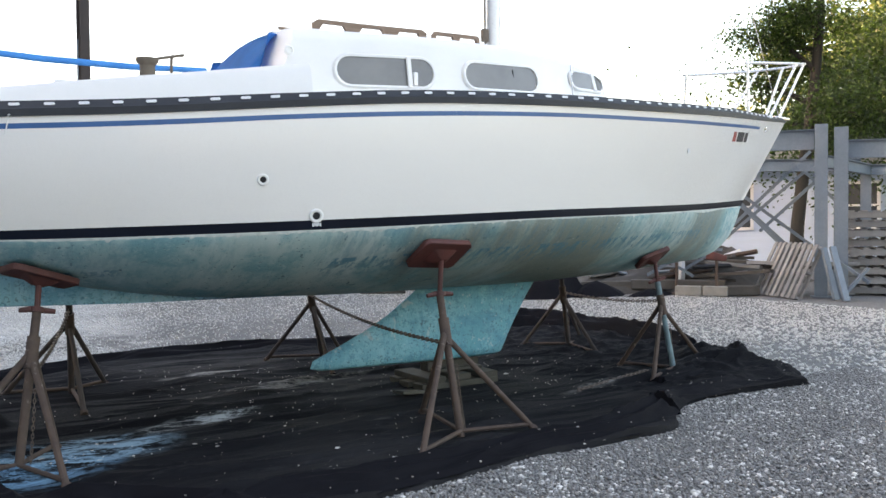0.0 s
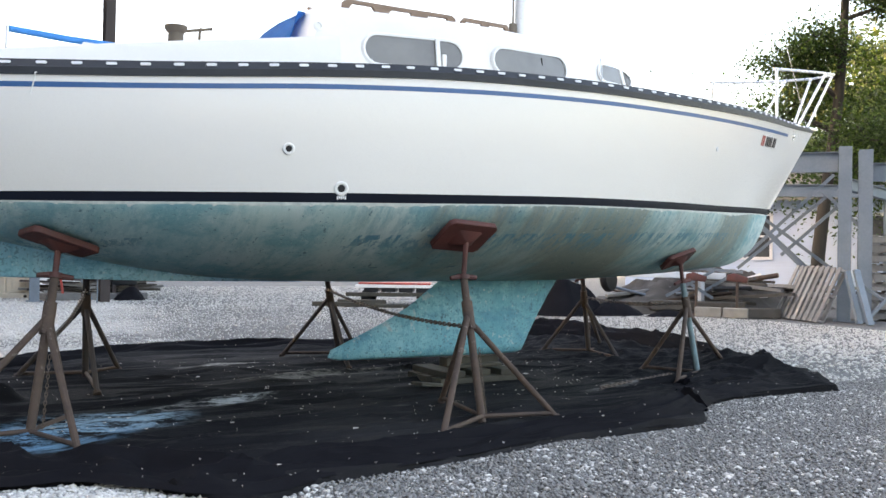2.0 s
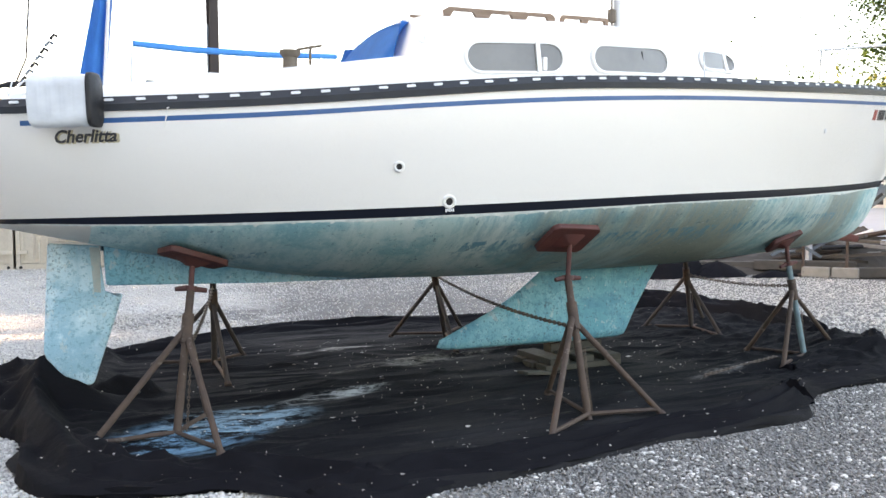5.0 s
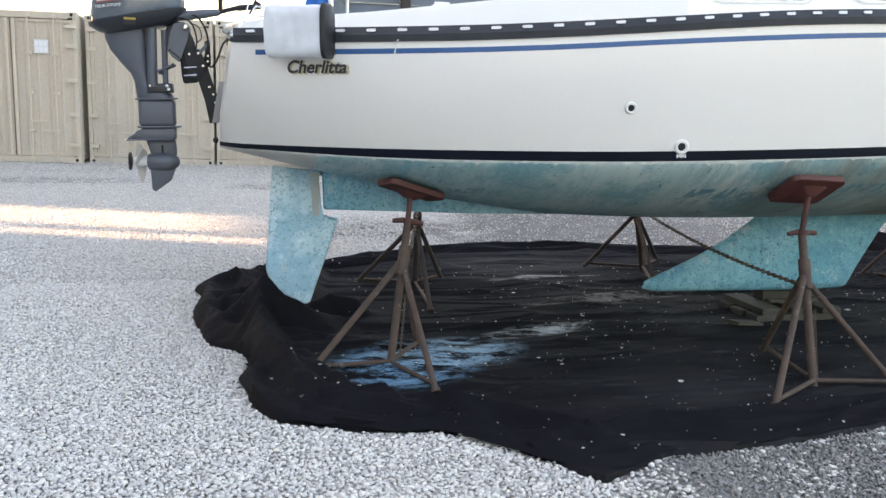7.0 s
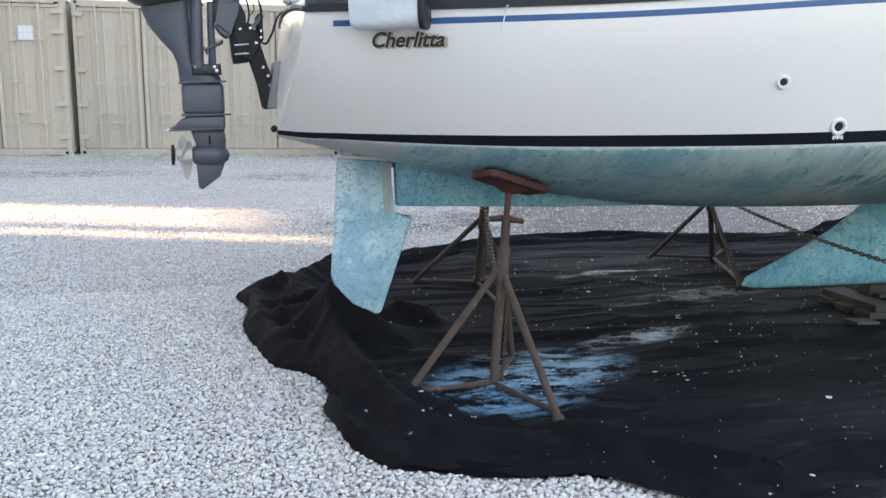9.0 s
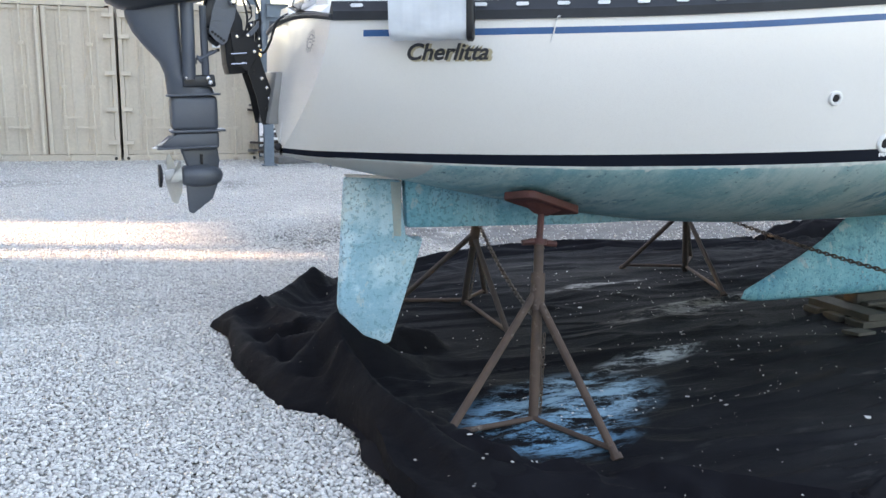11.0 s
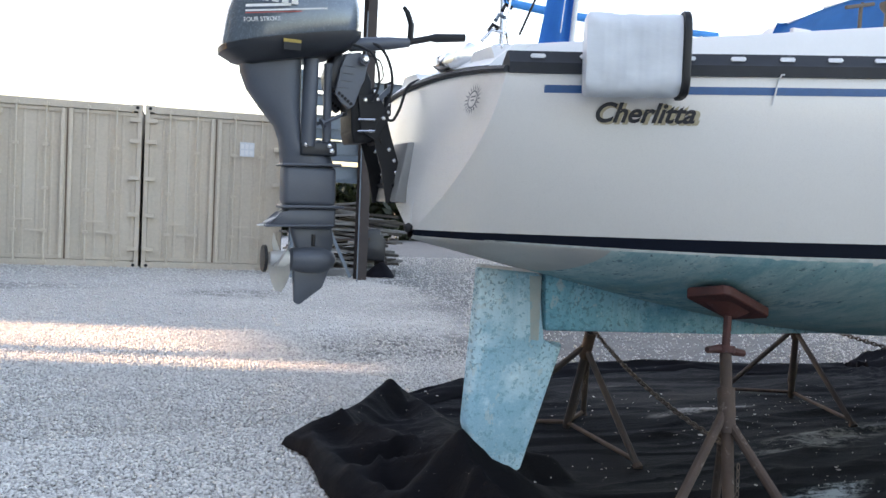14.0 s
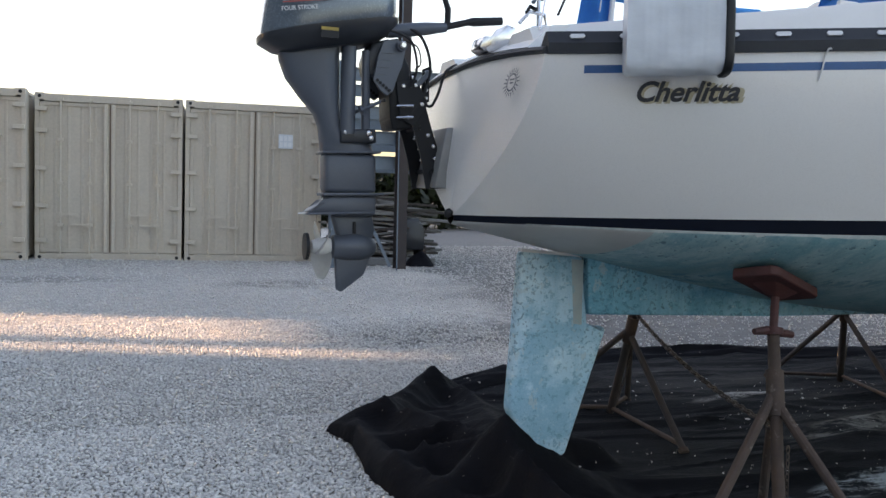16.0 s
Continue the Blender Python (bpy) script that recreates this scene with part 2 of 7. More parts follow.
name_gold = surface("name_outline", (0.42, 0.36, 0.24), (0.50, 0.44, 0.30), 20, 0.45, bumpy=0.0)
red_paint = surface("red_enamel", (0.42, 0.05, 0.035), (0.34, 0.045, 0.035), 6, 0.5, bumpy=0.05)
leaf_mat = surface("tree_leaves", (0.060, 0.095, 0.022), (0.115, 0.150, 0.035), 1.2, 0.55, grain=8, bumpy=0.0)
bark = surface("tree_bark", (0.020, 0.018, 0.015), (0.038, 0.033, 0.027), 4, 0.95, grain=25, bumpy=0.6, stretch=(1, 1, 0.25))


def bottom_paint(name, pale, deep, green, streak, scum=True, speck=0.665, chip=0.67):
    """Worn ablative antifouling: chalky blue-green with runs, chips, brown scum and bare chalky patches."""
    m, t, b = nodes(name)
    large = noise_node(t, 1.3, 6, 0.62, (1.0, 0.6, 0.8))
    runs = noise_node(t, 9.0, 8, 0.72, (1.7, 0.5, 0.16))
    thin = noise_node(t, 15.0, 7, 0.72, (1.7, 0.6, 0.11))
    chips = noise_node(t, 22.0, 3, 0.55, (1.0, 0.5, 0.7))
    patch = noise_node(t, 2.3, 5, 0.65, (1.0, 0.6, 1.7))
    fine = noise_node(t, 120.0, 5, 0.7)
    col = mix(t, ramp(t, large, [(0.34, (0,)), (0.64, (1,))]), pale, deep)
    col = mix(t, ramp(t, runs, [(0.48, (0,)), (0.70, (streak,))]), col, green)
    col = mix(t, ramp(t, patch, [(0.50, (0,)), (0.60, (0.70,))]), col, green)
    scuff = noise_node(t, 6.0, 8, 0.75, (1.0, 0.6, 1.2))
    col = mix(t, ramp(t, scuff, [(0.56, (0,)), (0.66, (0.45,))]), col, tuple(min(1.0, v * 1.25) for v in pale))
    if scum:
        # the water's edge follows the sheer of the stripe: height above it in metres
        co, xyz = t.nodes.new("ShaderNodeTexCoord"), t.nodes.new("ShaderNodeSeparateXYZ")
        t.links.new(co.outputs["Object"], xyz.inputs[0])
        rise = t.nodes.new("ShaderNodeMath")
        rise.operation = "MULTIPLY_ADD"
        t.links.new(xyz.outputs[0], rise.inputs[0])
        rise.inputs[1].default_value = -0.040
        t.links.new(xyz.outputs[2], rise.inputs[2])
        brown = noise_node(t, 0.95, 6, 0.6, (1.0, 0.3, 0.35))
        col = mix(t, ramp(t, brown, [(0.50, (0,)), (0.60, (0.80,))]), col, (0.185, 0.19, 0.145))
        chalk = ramp(t, rise.outputs[0], [(1.00, (0,)), (1.12, (0.95,))])
        cut = t.nodes.new("ShaderNodeMath")
        cut.operation = "MULTIPLY"
        t.links.new(chalk, cut.inputs[0])
        t.links.new(ramp(t, thin, [(0.44, (1,)), (0.56, (0,))]), cut.inputs[1])
        col = mix(t, cut.outputs[0], col, (0.56, 0.61, 0.55))
        # blue drips left by the tide along the upper band
        dr = t.nodes.new("ShaderNodeMath")
        dr.operation = "MULTIPLY"
        t.links.new(ramp(t, rise.outputs[0], [(0.86, (0,)), (0.98, (1,)), (1.11, (1,)), (1.13, (0.3,))]), dr.inputs[0])
        spot = noise_node(t, 1.25, 4, 0.6, (1.0, 0.3, 0.2))
        both = t.nodes.new("ShaderNodeMath")
        both.operation = "MULTIPLY"
        t.links.new(ramp(t, thin, [(0.49, (0,)), (0.55, (1,))]), both.inputs[0])
        t.links.new(ramp(t, spot, [(0.41, (0,)), (0.50, (1,))]), both.inputs[1])
        t.links.new(both.outputs[0], dr.inputs[1])
        col = mix(t, dr.outputs[0], col, (0.022, 0.20, 0.30))
    col = mix(t, ramp(t, chips, [(chip, (0,)), (chip + 0.03, (0.85,))]), col, (0.030, 0.12, 0.17))
    dots = noise_node(t, 58.0, 2, 0.5)
    many = noise_node(t, 2.0, 3, 0.6)
    dd = t.nodes.new("ShaderNodeMath")
    dd.operation = "MULTIPLY"
    t.links.new(ramp(t, dots, [(speck, (0,)), (speck + 0.03, (0.85,))]), dd.inputs[0])
    t.links.new(ramp(t, many, [(0.36, (0.0,)), (0.54, (1,))]), dd.inputs[1])
    col = mix(t, dd.outputs[0], col, (0.022, 0.08, 0.12))
    if not scum:
        flaked = noise_node(t, 27.0, 4, 0.7)
        col = mix(t, ramp(t, flaked, [(0.565, (0,)), (0.60, (0.75,)), (0.635, (0.75,)), (0.66, (0.25,))]), col, tuple(0.75 * v for v in green))
        bare = noise_node(t, 13.0, 5, 0.7, (1, 1, 0.7))
        col = mix(t, ramp(t, bare, [(0.61, (0,)), (0.64, (0.6,))]), col, (0.46, 0.54, 0.55))
    pale_dots = noise_node(t, 38.0, 3, 0.6)
    col = mix(t, ramp(t, pale_dots, [(0.66, (0,)), (0.72, (0.6,))]), col, (0.60, 0.67, 0.66))
    col = mix(t, 0.18, col, ramp(t, fine, [(0.3, tuple(v * 0.35 for v in pale)), (0.75, tuple(min(1.0, v * 1.25) for v in pale))]))
    t.links.new(col, b.inputs["Base Color"])
    b.inputs["Roughness"].default_value = 0.72
    bump(t, b, mix(t, 0.5, chips, fine), 0.25, 0.004)
    return m


antifoul = bottom_paint("antifouling_paint", (0.50, 0.62, 0.605), (0.25, 0.48, 0.50), (0.06, 0.31, 0.38), 0.72)
antifoul_fin = bottom_paint("antifouling_on_fins", (0.24, 0.52, 0.58), (0.07, 0.34, 0.42), (0.03, 0.24, 0.35), 0.75, False, 0.61, 0.66)
antifoul_rudder = bottom_paint("antifouling_on_rudder", (0.62, 0.77, 0.82), (0.36, 0.62, 0.74), (0.12, 0.39, 0.54), 0.5, False, 0.575, 0.70)
antifoul_skeg = bottom_paint("antifouling_on_skeg", (0.37, 0.65, 0.73), (0.15, 0.47, 0.59), (0.04, 0.28, 0.42), 0.7, False, 0.565, 0.70)


def glass_mat():
    m, t, b = nodes("smoked_acrylic")
    col = mix(t, ramp(t, noise_node(t, 4, 4), [(0.3, (0,)), (0.7, (1,))]), (0.16, 0.16, 0.155), (0.21, 0.21, 0.20))
    t.links.new(col, b.inputs["Base Color"])
    b.inputs["Roughness"].default_value = 0.22
    return m


window_dark = glass_mat()

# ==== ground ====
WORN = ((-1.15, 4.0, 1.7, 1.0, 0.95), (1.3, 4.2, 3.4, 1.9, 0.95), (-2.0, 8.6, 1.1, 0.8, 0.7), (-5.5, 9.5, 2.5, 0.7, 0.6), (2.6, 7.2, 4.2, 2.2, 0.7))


def ground_mat():
    m, t, b = nodes("gravel_ground")
    co = t.nodes.new("ShaderNodeTexCoord")
    cells = []
    for s in (58.0, 120.0):
        v = t.nodes.new("ShaderNodeTexVoronoi")
        v.inputs["Scale"].default_value = s
        t.links.new(co.outputs["Object"], v.inputs["Vector"])
        cells.append(v)
    big = noise_node(t, 0.55, 6, 0.6)
    sep = t.nodes.new("ShaderNodeSeparateColor")
    t.links.new(cells[0].outputs["Color"], sep.inputs[0])
    sep2 = t.nodes.new("ShaderNodeSeparateColor")
    t.links.new(cells[1].outputs["Color"], sep2.inputs[0])
    c1 = ramp(t, sep.outputs[0], [(0.0, (0.38, 0.372, 0.352)), (0.5, (0.53, 0.52, 0.49)), (0.85, (0.66, 0.648, 0.61)), (1.0, (0.77, 0.752, 0.705))])
    c2 = ramp(t, sep2.outputs[1], [(0.0, (0.32, 0.314, 0.298)), (0.7, (0.50, 0.49, 0.463)), (1.0, (0.68, 0.665, 0.622))])
    col = mix(t, 0.45, c1, c2)
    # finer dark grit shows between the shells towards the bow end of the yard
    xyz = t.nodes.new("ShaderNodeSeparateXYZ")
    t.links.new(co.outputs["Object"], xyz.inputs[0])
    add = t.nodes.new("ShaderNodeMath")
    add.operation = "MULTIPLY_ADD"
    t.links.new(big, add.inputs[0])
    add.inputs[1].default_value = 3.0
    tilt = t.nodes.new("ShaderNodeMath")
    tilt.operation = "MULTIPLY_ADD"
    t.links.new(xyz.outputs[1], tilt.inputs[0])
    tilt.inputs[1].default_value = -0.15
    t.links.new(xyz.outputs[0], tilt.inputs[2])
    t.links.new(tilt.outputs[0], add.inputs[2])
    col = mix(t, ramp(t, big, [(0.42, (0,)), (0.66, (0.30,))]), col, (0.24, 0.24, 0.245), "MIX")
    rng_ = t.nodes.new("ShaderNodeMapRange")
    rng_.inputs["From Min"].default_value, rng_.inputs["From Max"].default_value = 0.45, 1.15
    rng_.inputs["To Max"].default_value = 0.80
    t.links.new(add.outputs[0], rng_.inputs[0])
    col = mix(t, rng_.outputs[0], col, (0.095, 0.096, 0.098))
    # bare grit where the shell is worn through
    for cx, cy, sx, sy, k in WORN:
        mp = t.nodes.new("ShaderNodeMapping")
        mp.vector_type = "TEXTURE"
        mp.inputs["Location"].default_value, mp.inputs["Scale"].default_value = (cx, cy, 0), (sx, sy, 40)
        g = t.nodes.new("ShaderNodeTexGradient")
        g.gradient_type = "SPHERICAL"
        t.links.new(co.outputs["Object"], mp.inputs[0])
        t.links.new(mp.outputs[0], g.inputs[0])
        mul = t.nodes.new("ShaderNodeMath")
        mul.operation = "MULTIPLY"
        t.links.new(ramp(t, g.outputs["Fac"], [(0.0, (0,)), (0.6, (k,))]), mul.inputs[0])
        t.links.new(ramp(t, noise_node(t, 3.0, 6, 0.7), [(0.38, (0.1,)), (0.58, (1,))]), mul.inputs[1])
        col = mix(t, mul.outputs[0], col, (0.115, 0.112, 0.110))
    clump = noise_node(t, 7.0, 7, 0.75)
    col = mix(t, 1.0, col, ramp(t, clump, [(0.32, (0.80, 0.80, 0.80)), (0.52, (1.0, 1.0, 0.985)), (0.68, (1.18, 1.17, 1.145))]), "MULTIPLY")
    # shade in the gaps between pebbles, multiplied into the colour
    edge = ramp(t, cells[0].outputs["Distance"], [(0.25, (1,)), (0.70, (0.74,))])
    col = mix(t, 1.0, col, edge, "MULTIPLY")
    t.links.new(col, b.inputs["Base Color"])
    b.inputs["Roughness"].default_value = 0.9
    bump(t, b, mix(t, 0.4, cells[0].outputs["Distance"], cells[1].outputs["Distance"]), 0.40, -0.010)
    return m


gravel = ground_mat()
bm = bmesh.new()
N = 90
xs = [math.copysign(abs(u) ** 3 * 1500 + abs(u) * 30, u) for u in np.linspace(-1, 1, N)]
gv = [[bm.verts.new((x, y, 0.012 * noise.noise((x * 0.7, y * 0.7, 3)) + 0.006 * noise.noise((x * 2.3, y * 2.3, 9)) - 0.012)) for y in xs] for x in xs]
for i in range(N - 1):
    for j in range(N - 1):
        bm.faces.new((gv[i][j], gv[i + 1][j], gv[i + 1][j + 1], gv[i][j + 1]))
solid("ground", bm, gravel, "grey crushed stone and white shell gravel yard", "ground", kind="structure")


def stone_mat():
    m, t, b = nodes("loose_stones")
    g = t.nodes.new("ShaderNodeNewGeometry")
    col = ramp(t, g.outputs["Random Per Island"], [(0.0, (0.28, 0.273, 0.26)), (0.15, (0.46, 0.45, 0.425)), (0.6, (0.62, 0.605, 0.57)), (1.0, (0.78, 0.762, 0.71))])
    col = mix(t, 0.3, col, ramp(t, noise_node(t, 140, 4), [(0.3, (0.2, 0.2, 0.2)), (0.7, (0.8, 0.8, 0.78))]))
    t.links.new(col, b.inputs["Base Color"])
    b.inputs["Roughness"].default_value = 0.85
    return m


stones_m = stone_mat()
shell_m = surface("white_shell", (0.68, 0.67, 0.635), (0.50, 0.49, 0.47), 60, 0.7, grain=200, bumpy=0.1)
TARP = [(-2.95, 0.48), (-2.91, 0.14), (-2.84, -0.26), (-2.65, -0.48), (-2.60, -0.75), (-2.64, -1.08), (-2.60, -1.36), (-2.49, -1.54), (-2.15, -1.70), (-1.84, -1.757), (-1.66, -1.83),
        (-1.54, -2.02), (-1.43, -2.16), (-1.32, -2.35), (-1.18, -2.28), (-0.95, -2.16), (-0.64, -2.145), (-0.36, -2.13), (0.0, -2.07), (0.40, -1.99), (0.76, -2.03), (1.18, -2.02),
        (1.40, -1.98), (1.62, -1.78), (1.84, -1.60), (2.27, -1.51), (2.81, -1.54), (3.24, -1.59), (3.55, -1.05), (3.80, -0.30),
        (4.05, 0.80), (4.15, 1.90), (3.70, 2.60), (2.85, 2.36), (1.65, 2.45), (0.90, 2.58), (0.20, 2.66), (-0.80, 2.52), (-1.50, 2.28), (-1.95, 2.08),
        (-2.30, 1.92), (-2.62, 1.52), (-2.97, 1.17), (-2.90, 0.92)]


def inside(x, y, poly=TARP):
    hit = False
    for (x0, y0), (x1, y1) in zip(poly, poly[1:] + poly[:1]):
        if (y0 > y) != (y1 > y) and x < (x1 - x0) * (y - y0) / (y1 - y0) + x0:
            hit = not hit
    return hit


def worn(x, y):
    return max(k * min(1.0, 1.7 * max(0.0, 1 - math.hypot((x - cx) / sx, (y - cy) / sy))) for cx, cy, sx, sy, k in WORN)


PACKED = (-4.7, -0.7, -3.5, 1.5)


def scatter(name, count, area, sizes, material, label, seed, keep=1.0, far=False, pitch=None, grit=False):
    """Loose stones as one joined mesh of small uneven lumps."""
    rng = np.random.default_rng(seed)
    base = []
    for k in range(6):
        if far:
            pts = np.array([(1, 0, 0), (0, 1, 0), (-1, 0, 0), (0, -1, 0), (0, 0, 1), (0, 0, -1)], float)
            pts *= rng.uniform(0.75, 1.2, (6, 1))
            base.append((pts, np.array([(i, (i + 1) % 4, 4) for i in range(4)] + [((i + 1) % 4, i, 5) for i in range(4)])))
            continue
        b = bmesh.new()
        bmesh.ops.create_icosphere(b, subdivisions=1, radius=1.0)
        pts = np.array([v.co[:] for v in b.verts])
        pts *= rng.uniform(0.80, 1.10, (len(pts), 1))
        base.append((pts, np.array([[v.index for v in f.verts] for f in b.faces])))
        b.free()
    vs, fs, off = [], [], 0
    if pitch:
        # close packing: staggered rows, each stone shaken from its seat
        gx, gy = np.meshgrid(np.arange(area[0], area[1], pitch), np.arange(area[2], area[3], pitch * 0.87))
        gx[1::2] += pitch / 2
        seats = np.stack([gx.ravel(), gy.ravel()], 1) + rng.uniform(-0.42, 0.42, (gx.size, 2)) * pitch
    else:
        seats = np.stack([rng.uniform(area[0], area[1], count), rng.uniform(area[2], area[3], count)], 1)
    for x, y in seats.tolist():
        if not pitch and not far and PACKED[0] < x < PACKED[1] and PACKED[2] < y < PACKED[3] and rng.random() < 0.93:
            continue
        if inside(x, y) and rng.random() < 0.985:
            continue
        if worn(x, y) > rng.uniform(0.1, 1.4):
            continue
        thin = 0.5 + 0.5 * noise.noise((x * 0.8, y * 0.8, 5.0))
        tilt = x - 0.15 * y + 0.3 * noise.noise((x * 1.6, y * 1.6, 8.0))
        if pitch and (tilt > -1.0 + 0.35 * rng.random()) != grit:
            continue
        clumped = 0.62 if far else 0.30 + 1.3 * max(0.0, 0.25 + noise.noise((x * 2.3, y * 2.3, 6.0)))
        if not pitch and rng.random() > keep * (0.55 + 0.9 * thin) * (1.0 if tilt < -0.8 else clumped):
            continue
        pts, tri = base[int(rng.integers(6))]
        s = rng.uniform(*sizes) * (1.0 if rng.random() < 0.85 else 1.5)
        a = rng.uniform(0, 6.283)
        sc = pts * (s * rng.uniform(0.8, 1.3), s * rng.uniform(0.6, 1.0), s * rng.uniform(0.50, 0.78))
        c, sn = math.cos(a), math.sin(a)
        p = np.stack([sc[:, 0] * c - sc[:, 1] * sn + x, sc[:, 0] * sn + sc[:, 1] * c + y, sc[:, 2] + (rng.uniform(-0.004, 0.003) if pitch else s * 0.15 - 0.006)], 1)
        vs.append(p)
        fs.append(tri + off)
        off += len(p)
    me = bpy.data.meshes.new(name)
    me.from_pydata(np.concatenate(vs).tolist(), [], np.concatenate(fs).tolist())
    me.polygons.foreach_set("use_smooth", [True] * len(me.polygons))
    me.materials.append(material)
    return tagged(new(name, me), label, "gravel", kind="stuff")


scatter("gravel_stones", 56000, (-5.0, 4.0, -3.9, 1.2), (0.0065, 0.0135), stones_m, "loose grey and white gravel stones lying on the yard", 1)
scatter("gravel_stones", 52000, (-7.0, 9.0, 1.2, 9.0), (0.007, 0.014), shell_m, "loose pale shells and stones farther off across the yard", 2, 1.6, True)
scatter("gravel_stones", 24000, (-9.0, 11.0, 9.0, 18.0), (0.011, 0.022), shell_m, "pale shells strewn across the far yard", 3, 1.6, True)
scatter("gravel_stones", 11000, (4.0, 9.8, -3.6, 1.2), (0.010, 0.020), shell_m, "pale shells strewn on the gravel off the bow", 5, 1.3, True)
scatter("gravel_stones", 0, PACKED, (0.0085, 0.0125), stones_m, "rounded pale gravel pebbles packed close on the yard", 4, pitch=0.0185)
scatter("gravel_stones", 0, (-6.4, -0.7, 1.5, 5.2), (0.0095, 0.0140), stones_m, "pale gravel pebbles spread beyond the cloth", 6, far=True, pitch=0.0235)

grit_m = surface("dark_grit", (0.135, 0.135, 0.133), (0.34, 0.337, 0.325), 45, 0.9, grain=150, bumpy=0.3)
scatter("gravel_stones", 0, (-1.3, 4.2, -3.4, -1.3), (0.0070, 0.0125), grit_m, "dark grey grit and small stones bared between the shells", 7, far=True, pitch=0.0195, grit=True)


def tarp_mat():
    m, t, b = nodes("black_ground_cloth")
    weave, wide, dust = noise_node(t, 400, 2), noise_node(t, 3, 6, 0.65, (0.35, 1.6, 1)), noise_node(t, 1.7, 8, 0.7, (0.35, 1.3, 1))
    col = mix(t, ramp(t, wide, [(0.35, (0,)), (0.7, (1,))]), (0.0050, 0.0052, 0.0070), (0.0088, 0.0090, 0.0108))
    co = t.nodes.new("ShaderNodeTexCoord")
    xyz = t.nodes.new("ShaderNodeSeparateXYZ")
    t.links.new(co.outputs["Object"], xyz.inputs[0])
    # paler amidships: dust, plus the cloth's low-angle sheen put into the colour
    away = t.nodes.new("ShaderNodeMapRange")
    away.inputs["From Min"].default_value, away.inputs["From Max"].default_value = -1.75, -0.4
    t.links.new(xyz.outputs[0], away.inputs[0])
    bow = t.nodes.new("ShaderNodeMapRange")
    bow.inputs["From Min"].default_value, bow.inputs["From Max"].default_value, bow.inputs["To Min"].default_value, bow.inputs["To Max"].default_value = 0.4, 2.0, 1.0, 0.15
    t.links.new(xyz.outputs[0], bow.inputs[0])
    sheen_and_dust = t.nodes.new("ShaderNodeMath")
    sheen_and_dust.operation = "MULTIPLY"
    t.links.new(away.outputs[0], sheen_and_dust.inputs[0])
    t.links.new(bow.outputs[0], sheen_and_dust.inputs[1])
    dusty_sheen = t.nodes.new("ShaderNodeMath")
    dusty_sheen.operation = "MULTIPLY"
    t.links.new(ramp(t, dust, [(0.38, (0.10,)), (0.66, (0.85,))]), dusty_sheen.inputs[0])
    t.links.new(sheen_and_dust.outputs[0], dusty_sheen.inputs[1])
    col = mix(t, dusty_sheen.outputs[0], col, (0.034, 0.034, 0.035))
    smear = noise_node(t, 9.0, 9, 0.75, (0.18, 1.7, 1))
    smeared = t.nodes.new("ShaderNodeMath")
    smeared.operation = "MULTIPLY"
    t.links.new(ramp(t, smear, [(0.58, (0,)), (0.70, (0.5,))]), smeared.inputs[0])
    t.links.new(sheen_and_dust.outputs[0], smeared.inputs[1])
    col = mix(t, smeared.outputs[0], col, (0.12, 0.12, 0.115))
    speck = noise_node(t, 75, 2, 0.5, (0.5, 1.3, 1))
    col = mix(t, ramp(t, speck, [(0.765, (0,)), (0.785, (0.8,))]), col, (0.42, 0.41, 0.37))
    # chalky blue paint sanded off the bottom
    for cx, cy, sx, sy, tint in ((-1.80, -0.88, 0.46, 0.40, (0.17, 0.38, 0.55)), (-1.52, -0.66, 0.52, 0.34, (0.24, 0.38, 0.47)), (-0.84, -0.27, 0.48, 0.12, (0.42, 0.46, 0.47)), (0.1, 0.55, 0.9, 0.16, (0.25, 0.25, 0.24)), (1.9, -0.8, 0.5, 0.08, (0.16, 0.16, 0.155)), (-0.2, 1.25, 0.6, 0.07, (0.34, 0.34, 0.33))):
        mp = t.nodes.new("ShaderNodeMapping")
        mp.vector_type = "TEXTURE"
        mp.inputs["Location"].default_value, mp.inputs["Scale"].default_value = (cx, cy, 0), (sx, sy, 40)
        mp.inputs["Rotation"].default_value = (0, 0, radians(14))
        g = t.nodes.new("ShaderNodeTexGradient")
        g.gradient_type = "SPHERICAL"
        t.links.new(co.outputs["Object"], mp.inputs[0])
        t.links.new(mp.outputs[0], g.inputs[0])
        blot = noise_node(t, 8.0, 10, 0.8, (0.45, 1.25, 1))
        mul = t.nodes.new("ShaderNodeMath")
        mul.operation = "MULTIPLY"
        t.links.new(ramp(t, g.outputs["Fac"], [(0.0, (0,)), (0.45, (1,))]), mul.inputs[0])
        t.links.new(ramp(t, blot, [(0.455, (0,)), (0.56, (0.92,))]), mul.inputs[1])
        col = mix(t, mul.outputs[0], col, tint)
    t.links.new(col, b.inputs["Base Color"])
    b.inputs["Roughness"].default_value = 0.85
    b.inputs["Specular IOR Level"].default_value = 0.08
    crease = ramp(t, noise_node(t, 7.0, 5, 0.65, (0.10, 1.0, 1)), [(0.40, (0,)), (0.50, (1,)), (0.60, (0,))])
    bump(t, b, mix(t, 0.25, mix(t, 0.5, wide, crease), weave), 0.55, 0.010)
    return m


tarp_cloth = tarp_mat()
fold_cloth = surface("clean_side_of_ground_cloth", (0.0050, 0.0051, 0.0072), (0.0090, 0.0092, 0.0118), 2.5, 0.85, grain=300, bumpy=0.25, spec=0.08)


